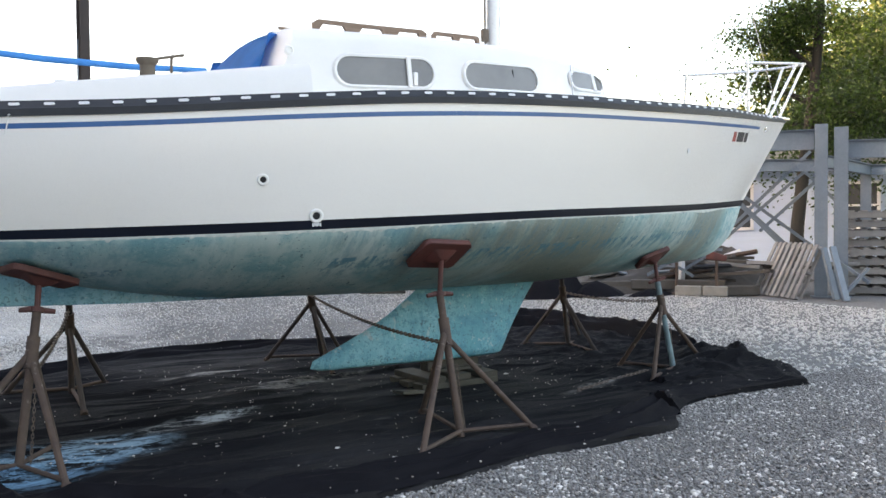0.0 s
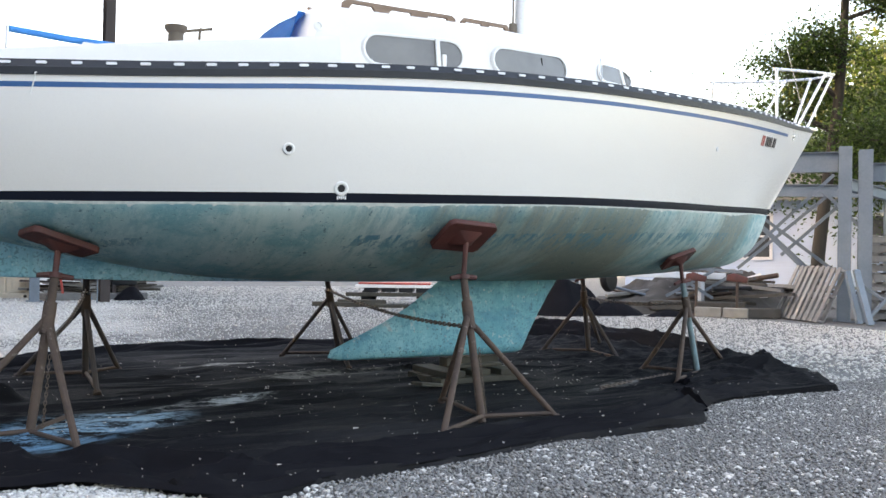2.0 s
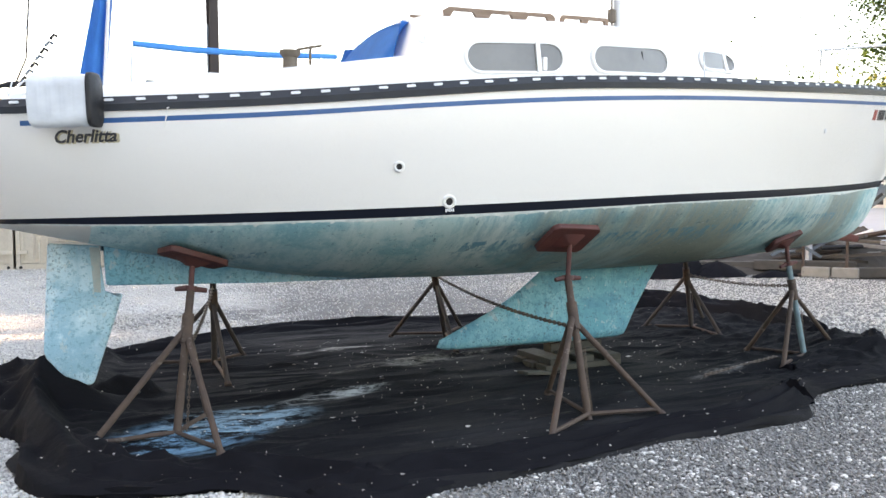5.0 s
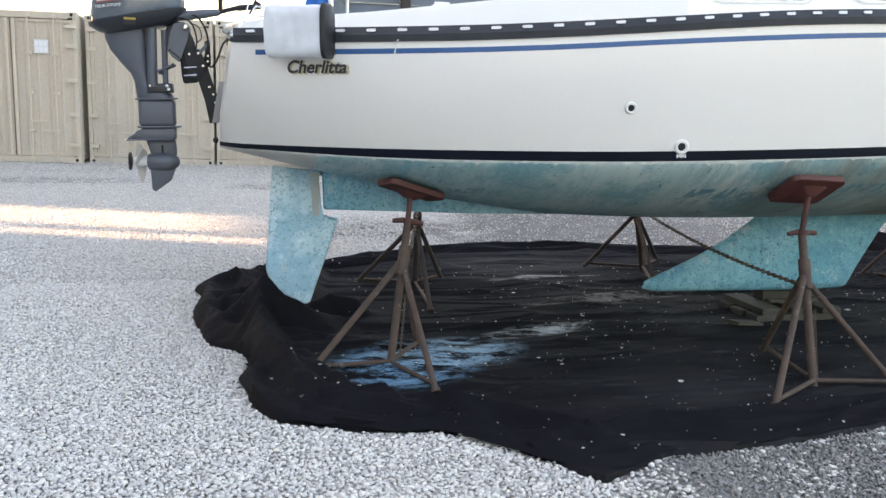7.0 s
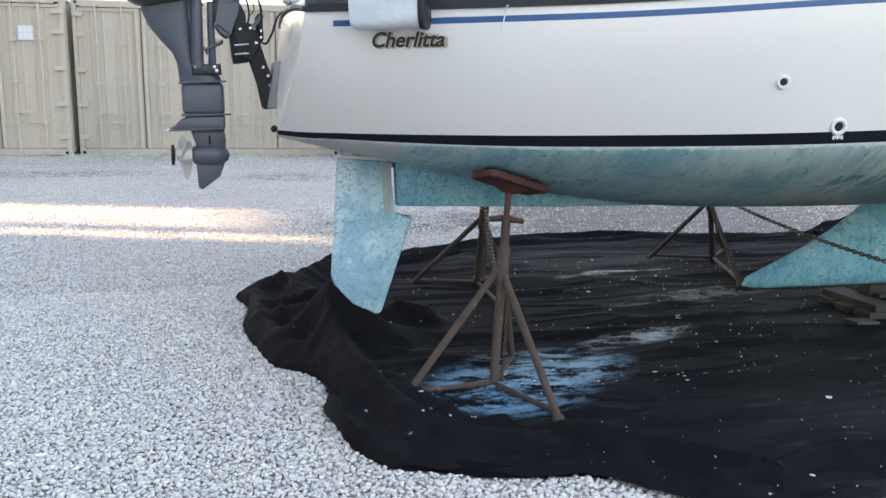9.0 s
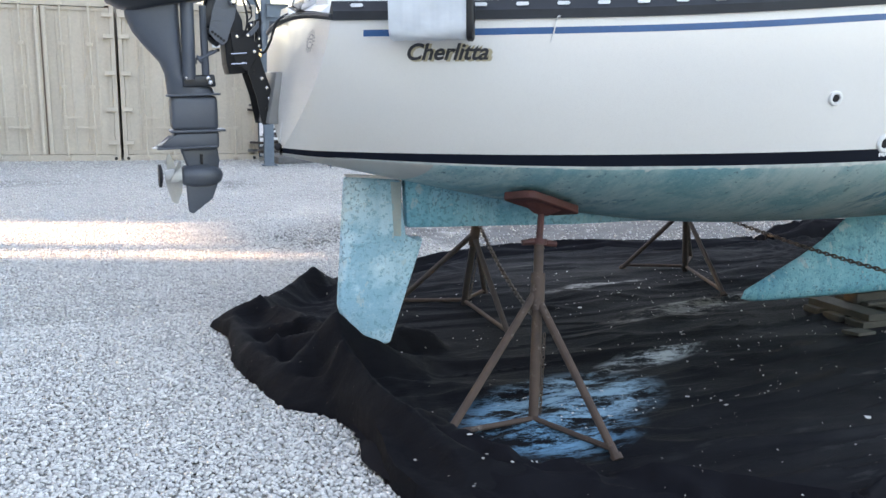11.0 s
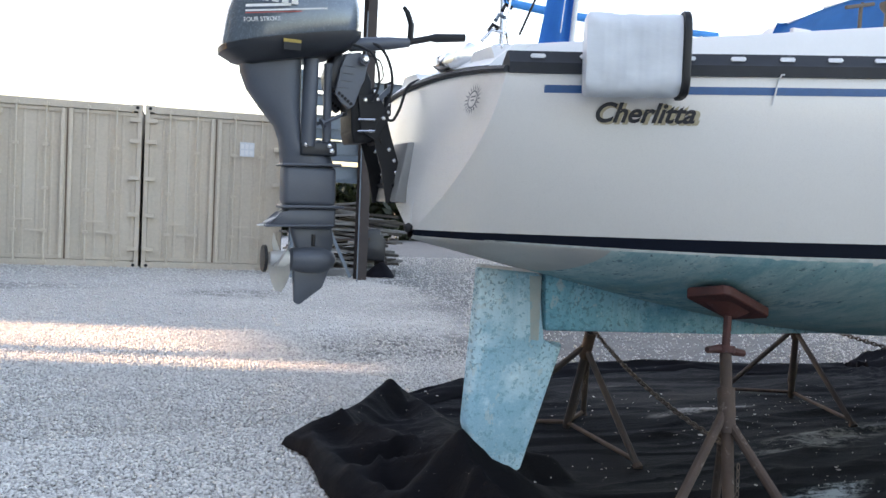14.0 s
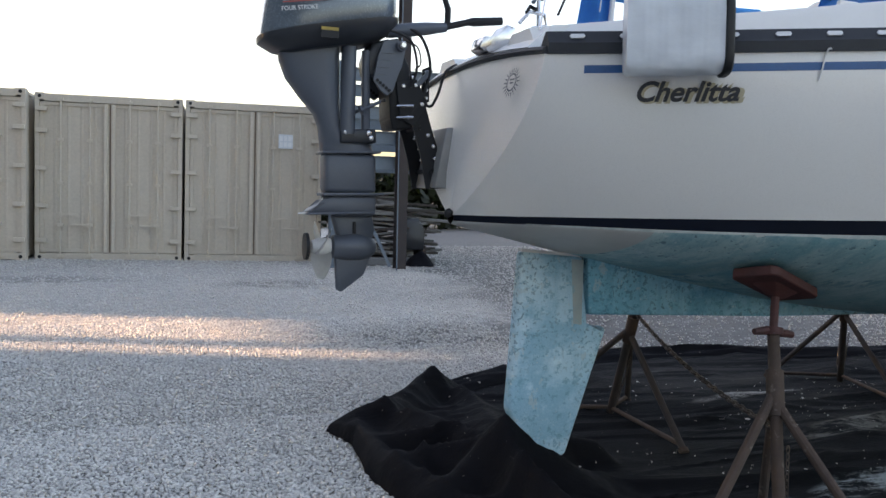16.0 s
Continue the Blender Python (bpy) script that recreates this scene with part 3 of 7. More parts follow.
# folds of the bunched after end: points, heights and half width
RIDGES = (([(-2.95, 1.15), (-2.82, 1.12), (-2.67, 1.12), (-2.50, 1.34), (-2.32, 1.62), (-2.19, 1.72), (-1.98, 1.92)], [0.03, 0.10, 0.16, 0.13, 0.16, 0.21, 0.05], 0.15),
          ([(-2.60, -0.02), (-2.52, -0.05), (-2.38, -0.09), (-2.24, -0.09), (-2.08, -0.02)], [0.20, 0.285, 0.23, 0.16, 0.07], 0.15),
          ([(-2.51, -0.04), (-2.55, -0.30), (-2.50, -0.62), (-2.44, -0.95), (-2.32, -1.30), (-2.02, -1.52)], [0.28, 0.255, 0.20, 0.15, 0.12, 0.06], 0.115),
          ([(-2.60, -0.45), (-2.57, -0.75), (-2.58, -1.20), (-2.46, -1.48)], [0.09, 0.10, 0.08, 0.05], 0.09),
          ([(-2.49, 0.05), (-2.42, 0.30), (-2.50, 0.62), (-2.60, 0.95)], [0.27, 0.19, 0.15, 0.13], 0.13),
          ([(-2.86, 0.98), (-2.87, 0.55), (-2.83, 0.20), (-2.74, -0.18), (-2.62, -0.34)], [0.08, 0.10, 0.12, 0.10, 0.12], 0.10),
          ([(-2.84, 0.32), (-2.68, 0.26), (-2.55, 0.12)], [0.12, 0.18, 0.23], 0.13),
          ([(-2.82, 0.70), (-2.64, 0.60), (-2.46, 0.55)], [0.10, 0.15, 0.12], 0.09),
          ([(-2.76, -0.06), (-2.66, -0.04), (-2.56, 0.0)], [0.12, 0.17, 0.22], 0.12),
          ([(-2.24, 0.12), (-2.08, 0.26), (-1.90, 0.30)], [0.13, 0.17, 0.13], 0.10),
          ([(-2.34, 0.30), (-2.20, 0.72), (-2.10, 1.20), (-2.05, 1.60)], [0.14, 0.11, 0.08, 0.10], 0.12))


def ridge(x, y, pts, heights, w):
    """Height of one draped fold at x, y: a soft crest with sides that sag towards the ground."""
    best = 0.0
    for (x0, y0), (x1, y1), h0, h1 in zip(pts, pts[1:], heights, heights[1:]):
        dx, dy = x1 - x0, y1 - y0
        u = min(1.0, max(0.0, ((x - x0) * dx + (y - y0) * dy) / (dx * dx + dy * dy)))
        wob = 0.05 * noise.noise((x * 2.1, y * 2.1, 12.0))
        d = math.hypot(x - x0 - u * dx + wob, y - y0 - u * dy + wob * 0.6)
        q = max(0.0, 1.0 - d / (w * (1.5 + 0.6 * noise.noise((x * 1.7, y * 1.7, 3.0)))))
        best = max(best, (h0 + (h1 - h0) * u) * (0.55 * q ** 1.2 + 0.45 * q * q * (3 - 2 * q)))
    return best


def tarp_height(x, y, rim):
    """Wrinkles along the boat, rolls and heaps along the rim; rim runs from 1 at the edge to 0 inside."""
    z = 0.013 + 0.010 * noise.noise((x * 1.0, y * 4.2, 1.0)) + 0.11 * max(0, 0.26 - 1.7 * abs(noise.noise((x * 0.45 + 0.25 * y, y * 2.4, 4.0)))) + 0.05 * max(0, 0.24 - 2 * abs(noise.noise((x * 0.9, y * 6.0, 9.0))))
    west = min(1.0, max(0.0, (-1.75 - x) / 0.75))
    east = min(1.0, max(0.0, (x - 1.9) / 1.2)) * min(1.0, max(0.0, (2.6 - y) / 1.0))
    south = min(1.0, max(0.0, (-1.1 - y) / 0.8))
    heap = 0.12 * west + 0.25 * east + 0.05
    fold = 0.8 * noise.noise((x * 2.2, y * 2.2, 7.0)) + 1.0 * (0.45 - 2.2 * abs(noise.noise((x * 2.3 + 0.8 * y, y * 2.3, 2.0)))) + 0.12 * (0.5 - 2.0 * abs(noise.noise((x * 6.0, y * 6.0, 5.0))))
    belt = math.exp(-((rim - 0.86) / 0.16) ** 2)
    z += heap * belt * max(0.0, 0.085 + 0.075 * fold)
    # gathered up round the foot of the rudder
    d = math.hypot((x + 2.40) / 0.50, (y - 0.15) / 0.50)
    z += max(0.0, 1.0 - d) ** 1.1 * (0.05 + 0.02 * fold)
    if x < -1.6:
        z = (z ** 3 + sum(h ** 3 for h in (ridge(x, y, *r) for r in RIDGES))) ** (1 / 3)
        sharp = lambda a, b, c: max(0.0, 1.0 - 3.4 * abs(noise.noise((a, b, c)))) ** 2
        z += west * (0.030 * sharp(x * 2.9 + 0.8 * y, y * 1.9 - x, 21.0) + 0.012 * sharp(x * 5.2, y * 4.4 + x, 23.0) + 0.004 * sharp(x * 12.0 - y * 4, y * 10.0, 27.0)) * min(1.0, (1.0 - rim) * 14 + 0.15)
    d = math.hypot((x + 2.55) / 0.30, (y + 0.75) / 0.80)
    z += max(0.0, 1.0 - d) ** 0.9 * (0.02 + 0.02 * fold)
    if x > 1.5:
        sharp = lambda a, b, c: max(0.0, 1.0 - 3.2 * abs(noise.noise((a, b, c)))) ** 2
        rough = min(1.0, (x - 1.5) / 0.9) * min(1.0, max(0.0, rim - 0.45) / 0.25)
        z += rough * (0.030 * sharp(x * 2.2, y * 2.6 + 0.5 * x, 31.0) + 0.014 * sharp(x * 4.6 + y, y * 4.2, 33.0) + 0.006 * sharp(x * 10, y * 9, 35.0)) * min(1.0, (1.0 - rim) * 12 + 0.1)
    d = math.hypot((x - 3.30) / 0.55, (y + 0.75) / 0.7)
    z += max(0.0, 1.0 - d) * (0.10 + 0.07 * fold)
    return max(z, 0.006)


def build_tarp():
    bm = bmesh.new()
    cx, cy = 0.3, 0.1
    rim = []
    M, R = 900, 136
    edge = TARP + TARP[:1]
    lens = [0.0]
    for (x0, y0), (x1, y1) in zip(edge, edge[1:]):
        lens.append(lens[-1] + math.hypot(x1 - x0, y1 - y0))
    for k in range(M):
        s = lens[-1] * k / M
        i = max(j for j in range(len(lens) - 1) if lens[j] <= s)
        u = (s - lens[i]) / (lens[i + 1] - lens[i])
        wob = 0.025 * noise.noise((s * 1.9, 0.0, 3.3)) + 0.016 * noise.noise((s * 7.0, 0.0, 8.3))
        x, y = edge[i][0] + u * (edge[i + 1][0] - edge[i][0]), edge[i][1] + u * (edge[i + 1][1] - edge[i][1])
        d = math.hypot(x - cx, y - cy)
        rim.append((x + (x - cx) / d * wob, y + (y - cy) / d * wob))
    rows = []
    for r in range(1, R + 1):
        f = (r / R) ** 0.8
        row = []
        for x, y in rim:
            px, py = cx + (x - cx) * f, cy + (y - cy) * f
            row.append(bm.verts.new((px, py, tarp_height(px, py, f) if r < R else 0.0)))
        rows.append(row)
    mid = bm.verts.new((cx, cy, 0.014))
    for k in range(M):
        bm.faces.new((mid, rows[0][k], rows[0][(k + 1) % M]))
    for a, b in zip(rows, rows[1:]):
        for k in range(M):
            bm.faces.new((a[k], a[(k + 1) % M], b[(k + 1) % M], b[k]))
    return solid("ground_cloth", bm, tarp_cloth, "rumpled black woven ground cloth under the boat, dusted with paint", "tarp", angle=60)


cloth = build_tarp()


FOLD_TOPS = []


def cloth_fold(path, widths, heights, seed, twist=0.5, lift=0.022, skew=False):
    """A turned-over strip of the cloth: a soft roll with a sharp inner edge and long creases."""
    pts = [Vector((x, y, 0)) for x, y in path]
    dense, wd, ht = [], [], []
    n = len(pts)
    for i in range(n - 1):
        p0, p1, p2, p3 = pts[max(i - 1, 0)], pts[i], pts[i + 1], pts[min(i + 2, n - 1)]
        for k in range(14):
            u = k / 14
            dense.append(0.5 * (2 * p1 + (p2 - p0) * u + (2 * p0 - 5 * p1 + 4 * p2 - p3) * u * u + (3 * p1 - p0 - 3 * p2 + p3) * u ** 3))
            wd.append(widths[i] + (widths[i + 1] - widths[i]) * u)
            ht.append(heights[i] + (heights[i + 1] - heights[i]) * u)
    dense.append(pts[-1]), wd.append(widths[-1]), ht.append(heights[-1])
    rows, S = [], 26
    for i, p in enumerate(dense):
        d = (dense[min(i + 1, len(dense) - 1)] - dense[max(i - 1, 0)]).normalized()
        side = Vector((-d.y, d.x, 0))
        row = []
        for k in range(S + 1):
            s = -1 + 2 * k / S
            a = i * 0.11
            w = wd[i] * (1 + 0.16 * noise.noise((a, s, seed)) + 0.07 * noise.noise((a * 4, s, seed)))
            crease = 0.62 * (0.42 - 2.0 * abs(noise.noise((a * 0.62 + twist * s, s * 1.5, seed + 3)))) + 0.16 * (0.5 - 2 * abs(noise.noise((a * 1.6, s * 3.0, seed + 5)))) + 0.015 * noise.noise((a * 5, s * 6, seed))
            body = max(0.0, 1 - abs(s) ** 2.6)
            if skew:
                body = ((s + 1) / 1.72) ** 0.75 if s < 0.72 else ((1 - s) / 0.28) ** 0.55
            z = lift + ht[i] * body * (0.72 + crease)
            q = p + side * s * w + d * 0.03 * noise.noise((s * 3, a * 3, seed))
            row.append(Vector((q.x, q.y, max(z, 0.003))))
        rows.append(row)
    rows = [[Vector((v.x, v.y, 0.002)) for v in rows[0]]] + rows + [[Vector((v.x, v.y, 0.002)) for v in rows[-1]]]
    FOLD_TOPS.extend(v for row in rows[1:-1] for v in row[3:-2])
    bm = bmesh.new()
    loft(bm, rows, closed=False)
    return part("folded_edge", bm, fold_cloth, cloth, "turned-over fold of black cloth", angle=70)


cloth_fold([(-2.47, -0.55), (-2.44, -0.78), (-2.43, -1.08), (-2.30, -1.38), (-2.02, -1.55), (-1.73, -1.65), (-1.47, -1.90), (-1.24, -2.08), (-0.95, -1.99), (-0.55, -1.985), (0.0, -1.915), (0.42, -1.85), (1.12, -1.86), (1.64, -1.65)],
           [0.14, 0.20, 0.22, 0.22, 0.18, 0.16, 0.17, 0.19, 0.16, 0.15, 0.14, 0.13, 0.15, 0.12], [0.03, 0.09, 0.11, 0.11, 0.10, 0.085, 0.08, 0.08, 0.07, 0.07, 0.06, 0.06, 0.085, 0.11], 1.0, skew=True)
cloth_fold([(1.66, -1.60), (2.00, -1.42), (2.50, -1.34), (3.00, -1.30), (3.35, -1.22), (3.66, -1.00)], [0.14, 0.14, 0.18, 0.16, 0.18, 0.10], [0.11, 0.06, 0.07, 0.06, 0.09, 0.05], 15.0)
cloth_fold([(2.30, -1.02), (2.85, -0.86), (3.30, -0.62), (3.60, -0.20)], [0.10, 0.15, 0.16, 0.12], [0.05, 0.08, 0.12, 0.09], 18.0)
cloth_fold([(3.52, -0.78), (3.70, -0.58), (3.82, -0.42)], [0.08, 0.12, 0.08], [0.08, 0.15, 0.08], 19.0)
cloth_fold([(3.86, 0.10), (4.02, 0.80), (4.05, 1.70), (3.70, 2.30), (3.10, 2.46), (2.40, 2.36)], [0.14, 0.20, 0.22, 0.24, 0.20, 0.15], [0.10, 0.19, 0.17, 0.22, 0.20, 0.10], 21.0)
cloth_fold([(2.20, 2.34), (1.40, 2.36), (0.40, 2.66), (-0.60, 2.52), (-1.50, 2.14), (-2.05, 1.84)], [0.12, 0.13, 0.14, 0.13, 0.14, 0.10], [0.06, 0.07, 0.07, 0.08, 0.08, 0.06], 24.0)


def flakes(count, seed):
    """Chips of old paint, twigs and bits of shell lying on the cloth, most of them in loose drifts."""
    rng = np.random.default_rng(seed)
    vs, fs, made = [], [], 0
    while made < count:
        x, y = rng.uniform(-2.5, 3.0), rng.uniform(-2.3, 1.8)
        if not inside(x, y) or rng.random() > (0.30 if x > -0.8 else 0.12) + 1.4 * max(0.0, noise.noise((x * 1.3, y * 1.8, 2.0))):
            continue
        made += 1
        z = tarp_height(x, y, 0.5) + 0.004
        if made % 5 == 0:
            x, y, z = FOLD_TOPS[int(rng.integers(len(FOLD_TOPS)))]
            z += 0.004
        a, L = rng.uniform(0, 3.14), 0.0035 * math.exp(rng.normal(0.35, 0.55))
        w = L * rng.uniform(0.25, 0.8)
        c, s = math.cos(a), math.sin(a)
        k = len(vs)
        out = [(L * rng.uniform(0.7, 1.2), -w * rng.uniform(0.2, 1)), (L * rng.uniform(0.2, 0.8), w), (-L * rng.uniform(0.6, 1.2), w * rng.uniform(0.1, 1)), (-L * rng.uniform(0.3, 0.9), -w)]
        vs += [(x + p * c - q * s, y + p * s + q * c, z + rng.uniform(-0.001, 0.003)) for p, q in out] + [(x, y, z - 0.005)]
        fs += [(k, k + 1, k + 2, k + 3), (k, k + 4, k + 1), (k + 2, k + 4, k + 3)]
    me = bpy.data.meshes.new("paint_flakes")
    me.from_pydata(vs, [], fs)
    me.materials.append(stones_m)
    tagged(new("paint_flakes", me), "pale paint flakes and shell chips strewn on the cloth", "paint flakes", kind="stuff")


flakes(950, 6)

# ==== the sailboat ====
boat = thing("sailboat", "white sailboat with worn blue-green bottom paint propped on jack stands", "sailboat", (0, 0, 0))
TRIM = Matrix.Translation((0, 0, 0.021)) @ Matrix.Rotation(0.0032, 4, "Y")      # how the boat sits on its stands: a little down by the bow
boat.matrix_basis = TRIM
XS = [-2.80, -2.6, -2.4, -2.0, -1.4, -0.7, 0.0, 1.0, 2.0, 3.0, 3.75, 4.5, 5.14]
deck_w = spline(XS, [0.57, 0.655, 0.75, 0.945, 1.17, 1.345, 1.40, 1.385, 1.23, 0.925, 0.62, 0.28, 0.012])
wl_w = spline([-2.765, -2.7, -2.55, -2.3, -2.0, -1.4, -0.7, 0.0, 1.0, 2.0, 3.0, 3.75, 4.2, 4.47], [0.02, 0.19, 0.38, 0.60, 0.815, 1.095, 1.30, 1.36, 1.325, 1.11, 0.735, 0.42, 0.17, 0.006])
rail_z = spline([-2.7, -2.0, -1.5, -1.18, -0.7, 0.0, 1.0, 2.0, 3.0, 4.0, 5.14], [1.655, 1.673, 1.696, 1.718, 1.760, 1.825, 1.885, 1.938, 2.010, 2.090, 2.185])
blue_z = spline([-2.6, -2.0, -1.5, -1.18, -0.7, 0.0, 1.0, 2.0, 3.0, 4.3, 5.1], [1.605, 1.624, 1.647, 1.668, 1.708, 1.765, 1.828, 1.881, 1.946, 2.045, 2.105])
boot_z = spline([-2.8, -2.0, -1.0, 0.0, 1.0, 2.0, 3.0, 4.0, 4.5], [1.120, 1.142, 1.172, 1.210, 1.252, 1.287, 1.325, 1.374, 1.400])
low_z = spline([-2.8, -2.0, -1.0, 0.0, 1.0, 2.0, 3.0, 4.0, 4.5], [1.100, 1.098, 1.122, 1.160, 1.203, 1.236, 1.275, 1.322, 1.345])
keel_z = spline([-2.80, -2.45, -2.15, -1.6, -0.9, -0.2, 1.0, 2.0, 2.9, 3.6, 3.9, 4.11, 4.27, 4.40, 4.47], [1.095, 1.02, 0.955, 0.84, 0.735, 0.706, 0.710, 0.727, 0.776, 0.832, 0.866, 0.945, 1.056, 1.22, 1.343])


def skin(bm, rows, both=True):
    for side in ((1, -1) if both else (1,)):
        loft(bm, [[Vector((x, y * side, z)) for x, y, z in r] for r in rows], closed=False)
    bmesh.ops.remove_doubles(bm, verts=bm.verts, dist=0.0008)


NS = 84
def ends(u, lo, hi):
    """Stations, closer together towards stem and stern."""
    return lo + (hi - lo) * (0.5 - 0.5 * math.cos(math.pi * u) * (0.55 + 0.45 * abs(math.cos(math.pi * u))))


def side_point(u, v):
    """A point of the starboard topsides: u from stern to stem, v from the boot stripe up to the rail."""
    xl, xh = ends(u, -2.762, 4.505), ends(u, -2.690, 5.125)
    bow = max(0.0, (u - 0.62) / 0.38)
    x = xl + (xh - xl) * v
    w, h = wl_w(min(xl, 4.465)), deck_w(xh)
    g = 1 - (1 - v) ** (1.9 - 0.75 * bow)
    return (x, -(w + (h - w) * g), boot_z(xl) + (rail_z(xh) - boot_z(xl)) * v)


us = [i / NS for i in range(NS + 1)]
bm = bmesh.new()
skin(bm, [[side_point(u, v / 16) for v in range(17)] for u in us])
part("topside", bm, gelcoat, boat, "white gelcoat topsides", angle=50)
# transom, closing the stern between the two sides
bm = bmesh.new()
edge = [side_point(0.0, v / 16) for v in range(17)]
cols = []
for k in range(9):
    f = -1 + k / 4
    cols.append([(x - 0.020 * (1 - f * f) * min(1, v / 5), y * f * -1, z + 0.035 * (1 - f * f) * (v / 16) ** 3) for v, (x, y, z) in enumerate(edge)])
loft(bm, cols, closed=False)
bmesh.ops.remove_doubles(bm, verts=bm.verts, dist=0.0008)
part("transom", bm, gelcoat, boat, "curved white transom", angle=50)
# boot stripe
bm = bmesh.new()
rows = []
for u in us:
    xb, xt = ends(u, -2.762, 4.47), ends(u, -2.762, 4.505)
    rows.append([(xb, -wl_w(xb) - 0.001, low_z(xb)), ((xb + xt) / 2, -wl_w(xb) - 0.003, (low_z(xb) + boot_z(xt)) / 2), (xt, -wl_w(min(xt, 4.465)) - 0.002, boot_z(xt) + 0.002)])
skin(bm, rows)
part("boot_stripe", bm, boot_black, boat, "dark navy boot stripe, chipped along its lower edge", angle=50)
# ragged pale edge where the bottom paint has lifted below the stripe
bm = bmesh.new()
rows = []
for i in range(700):
    x = -2.60 + 6.9 * i / 699
    w, zl, zk = wl_w(x), low_z(x), keel_z(x)
    drop = 0.008 + 0.055 * max(0.0, noise.noise((x * 1.7, 0, 1)) + 0.15) * (0.5 + 0.5 * abs(noise.noise((x * 9.0, 0, 2)))) * (0.55 + 0.9 * abs(noise.noise((x * 47.0, 0, 5)))) + 0.022 * max(0.0, noise.noise((x * 33.0, 0, 4)) - 0.12)
    row = []
    for k in range(3):
        c = (drop * k / 2) / (zl - zk)
        a = math.acos(min(1.0, max(c, 0.0) ** (1 / 1.45)))
        row.append((x, -(w * math.sin(a) + 0.0040), zl - drop * k / 2 + 0.0030))
    rows.append(row)
skin(bm, rows)
part("lifted_paint_edge", bm, surface("chalky_primer", (0.68, 0.72, 0.69), (0.42, 0.50, 0.50), 30, 0.8, grain=90, bumpy=0.3), boat, "ragged chalky edge of lifted paint")
# underbody
bm = bmesh.new()
rows = []
for u in us:
    x = ends(u, -2.762, 4.47)
    w, zl, zk = wl_w(x), low_z(x), keel_z(x)
    rows.append([(x, -w * math.sin(a), zl - (zl - zk) * math.cos(a) ** 1.45) for a in (math.pi / 2 * k / 18 for k in range(19))])
cut = next(i for i, r in enumerate(rows) if r[0][0] > -2.26)
skin(bm, rows[cut:])
part("underbody", bm, antifoul, boat, "underbody in streaked, chalky blue-green antifouling", angle=50)
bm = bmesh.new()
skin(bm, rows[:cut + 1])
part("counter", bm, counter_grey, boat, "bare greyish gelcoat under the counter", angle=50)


def fin(name, outline_z, lead, trail, thick, material, label, blunt=0.35):
    """A foil-shaped fin: leading and trailing edge x and half thickness at each height."""
    bm = bmesh.new()
    rings = []
    for z, xf, xa, th in zip(outline_z, lead, trail, thick):
        ring = []
        for k in range(24):
            a = 2 * math.pi * k / 24
            c = 0.5 + 0.5 * math.cos(a)
            y = th * math.copysign(abs(math.sin(a)) ** 0.75, math.sin(a)) * (0.35 + 0.65 * c ** 0.6)
            ring.append(Vector((xa + (xf - xa) * c, y, z)))
        rings.append(ring)
    loft(bm, rings)
    return part(name, bm, material, boat, label, angle=45)


fin("keel", [0.172, 0.19, 0.24, 0.32, 0.42, 0.52, 0.62, 0.74], [1.56, 1.61, 1.635, 1.675, 1.735, 1.80, 1.865, 1.95],
    [0.06, 0.0, 0.02, 0.20, 0.42, 0.60, 0.74, 0.90], [0.075, 0.11, 0.125, 0.12, 0.105, 0.09, 0.085, 0.10], antifoul_fin, "swept cast keel in turquoise antifouling")
skeg_bm = bmesh.new()
prism(skeg_bm, [(-2.155, 0.726), (-2.168, 0.985), (-1.5, 0.90), (-0.4, 0.74), (-0.2, 0.700), (-1.2, 0.703)], "y", -0.032, 0.032, 0.012)
part("skeg", skeg_bm, antifoul_skeg, boat, "long shallow skeg in chipped turquoise paint")
rud = bmesh.new()
prism(rud, [(-2.465, 0.985), (-2.185, 0.965), (-2.183, 0.672), (-2.062, 0.674), (-2.235, 0.145), (-2.275, 0.137), (-2.455, 0.232), (-2.500, 0.352)], "y", -0.034, 0.034, 0.02, 3)
rudder = part("rudder", rud, antifoul_rudder, boat, "pale blue flaking rudder blade with a stepped front")
bm = bmesh.new()
prism(bm, [(-2.245, 0.955), (-2.187, 0.951), (-2.185, 0.685), (-2.225, 0.690)], "y", -0.0355, 0.0355, 0.004)
part("leading_edge", bm, surface("worn_fairing", (0.42, 0.46, 0.44), (0.30, 0.38, 0.39), 9, 0.7, grain=60, bumpy=0.2, dirt=((0.20, 0.42, 0.50), 0.58)), rudder, "grey worn strip along the rudder's front")
bm = bmesh.new()
tube(bm, [(-2.19, 0, 0.93), (-2.19, 0, 1.0)], 0.024, 14)
part("rudder_stock", bm, steel, rudder)
bm = bmesh.new()
prism(bm, [(-2.46, 0.982), (-2.19, 0.962), (-2.19, 0.974), (-2.46, 0.994)], "y", -0.022, 0.022)
part("rudder_cap", bm, gelcoat, rudder)


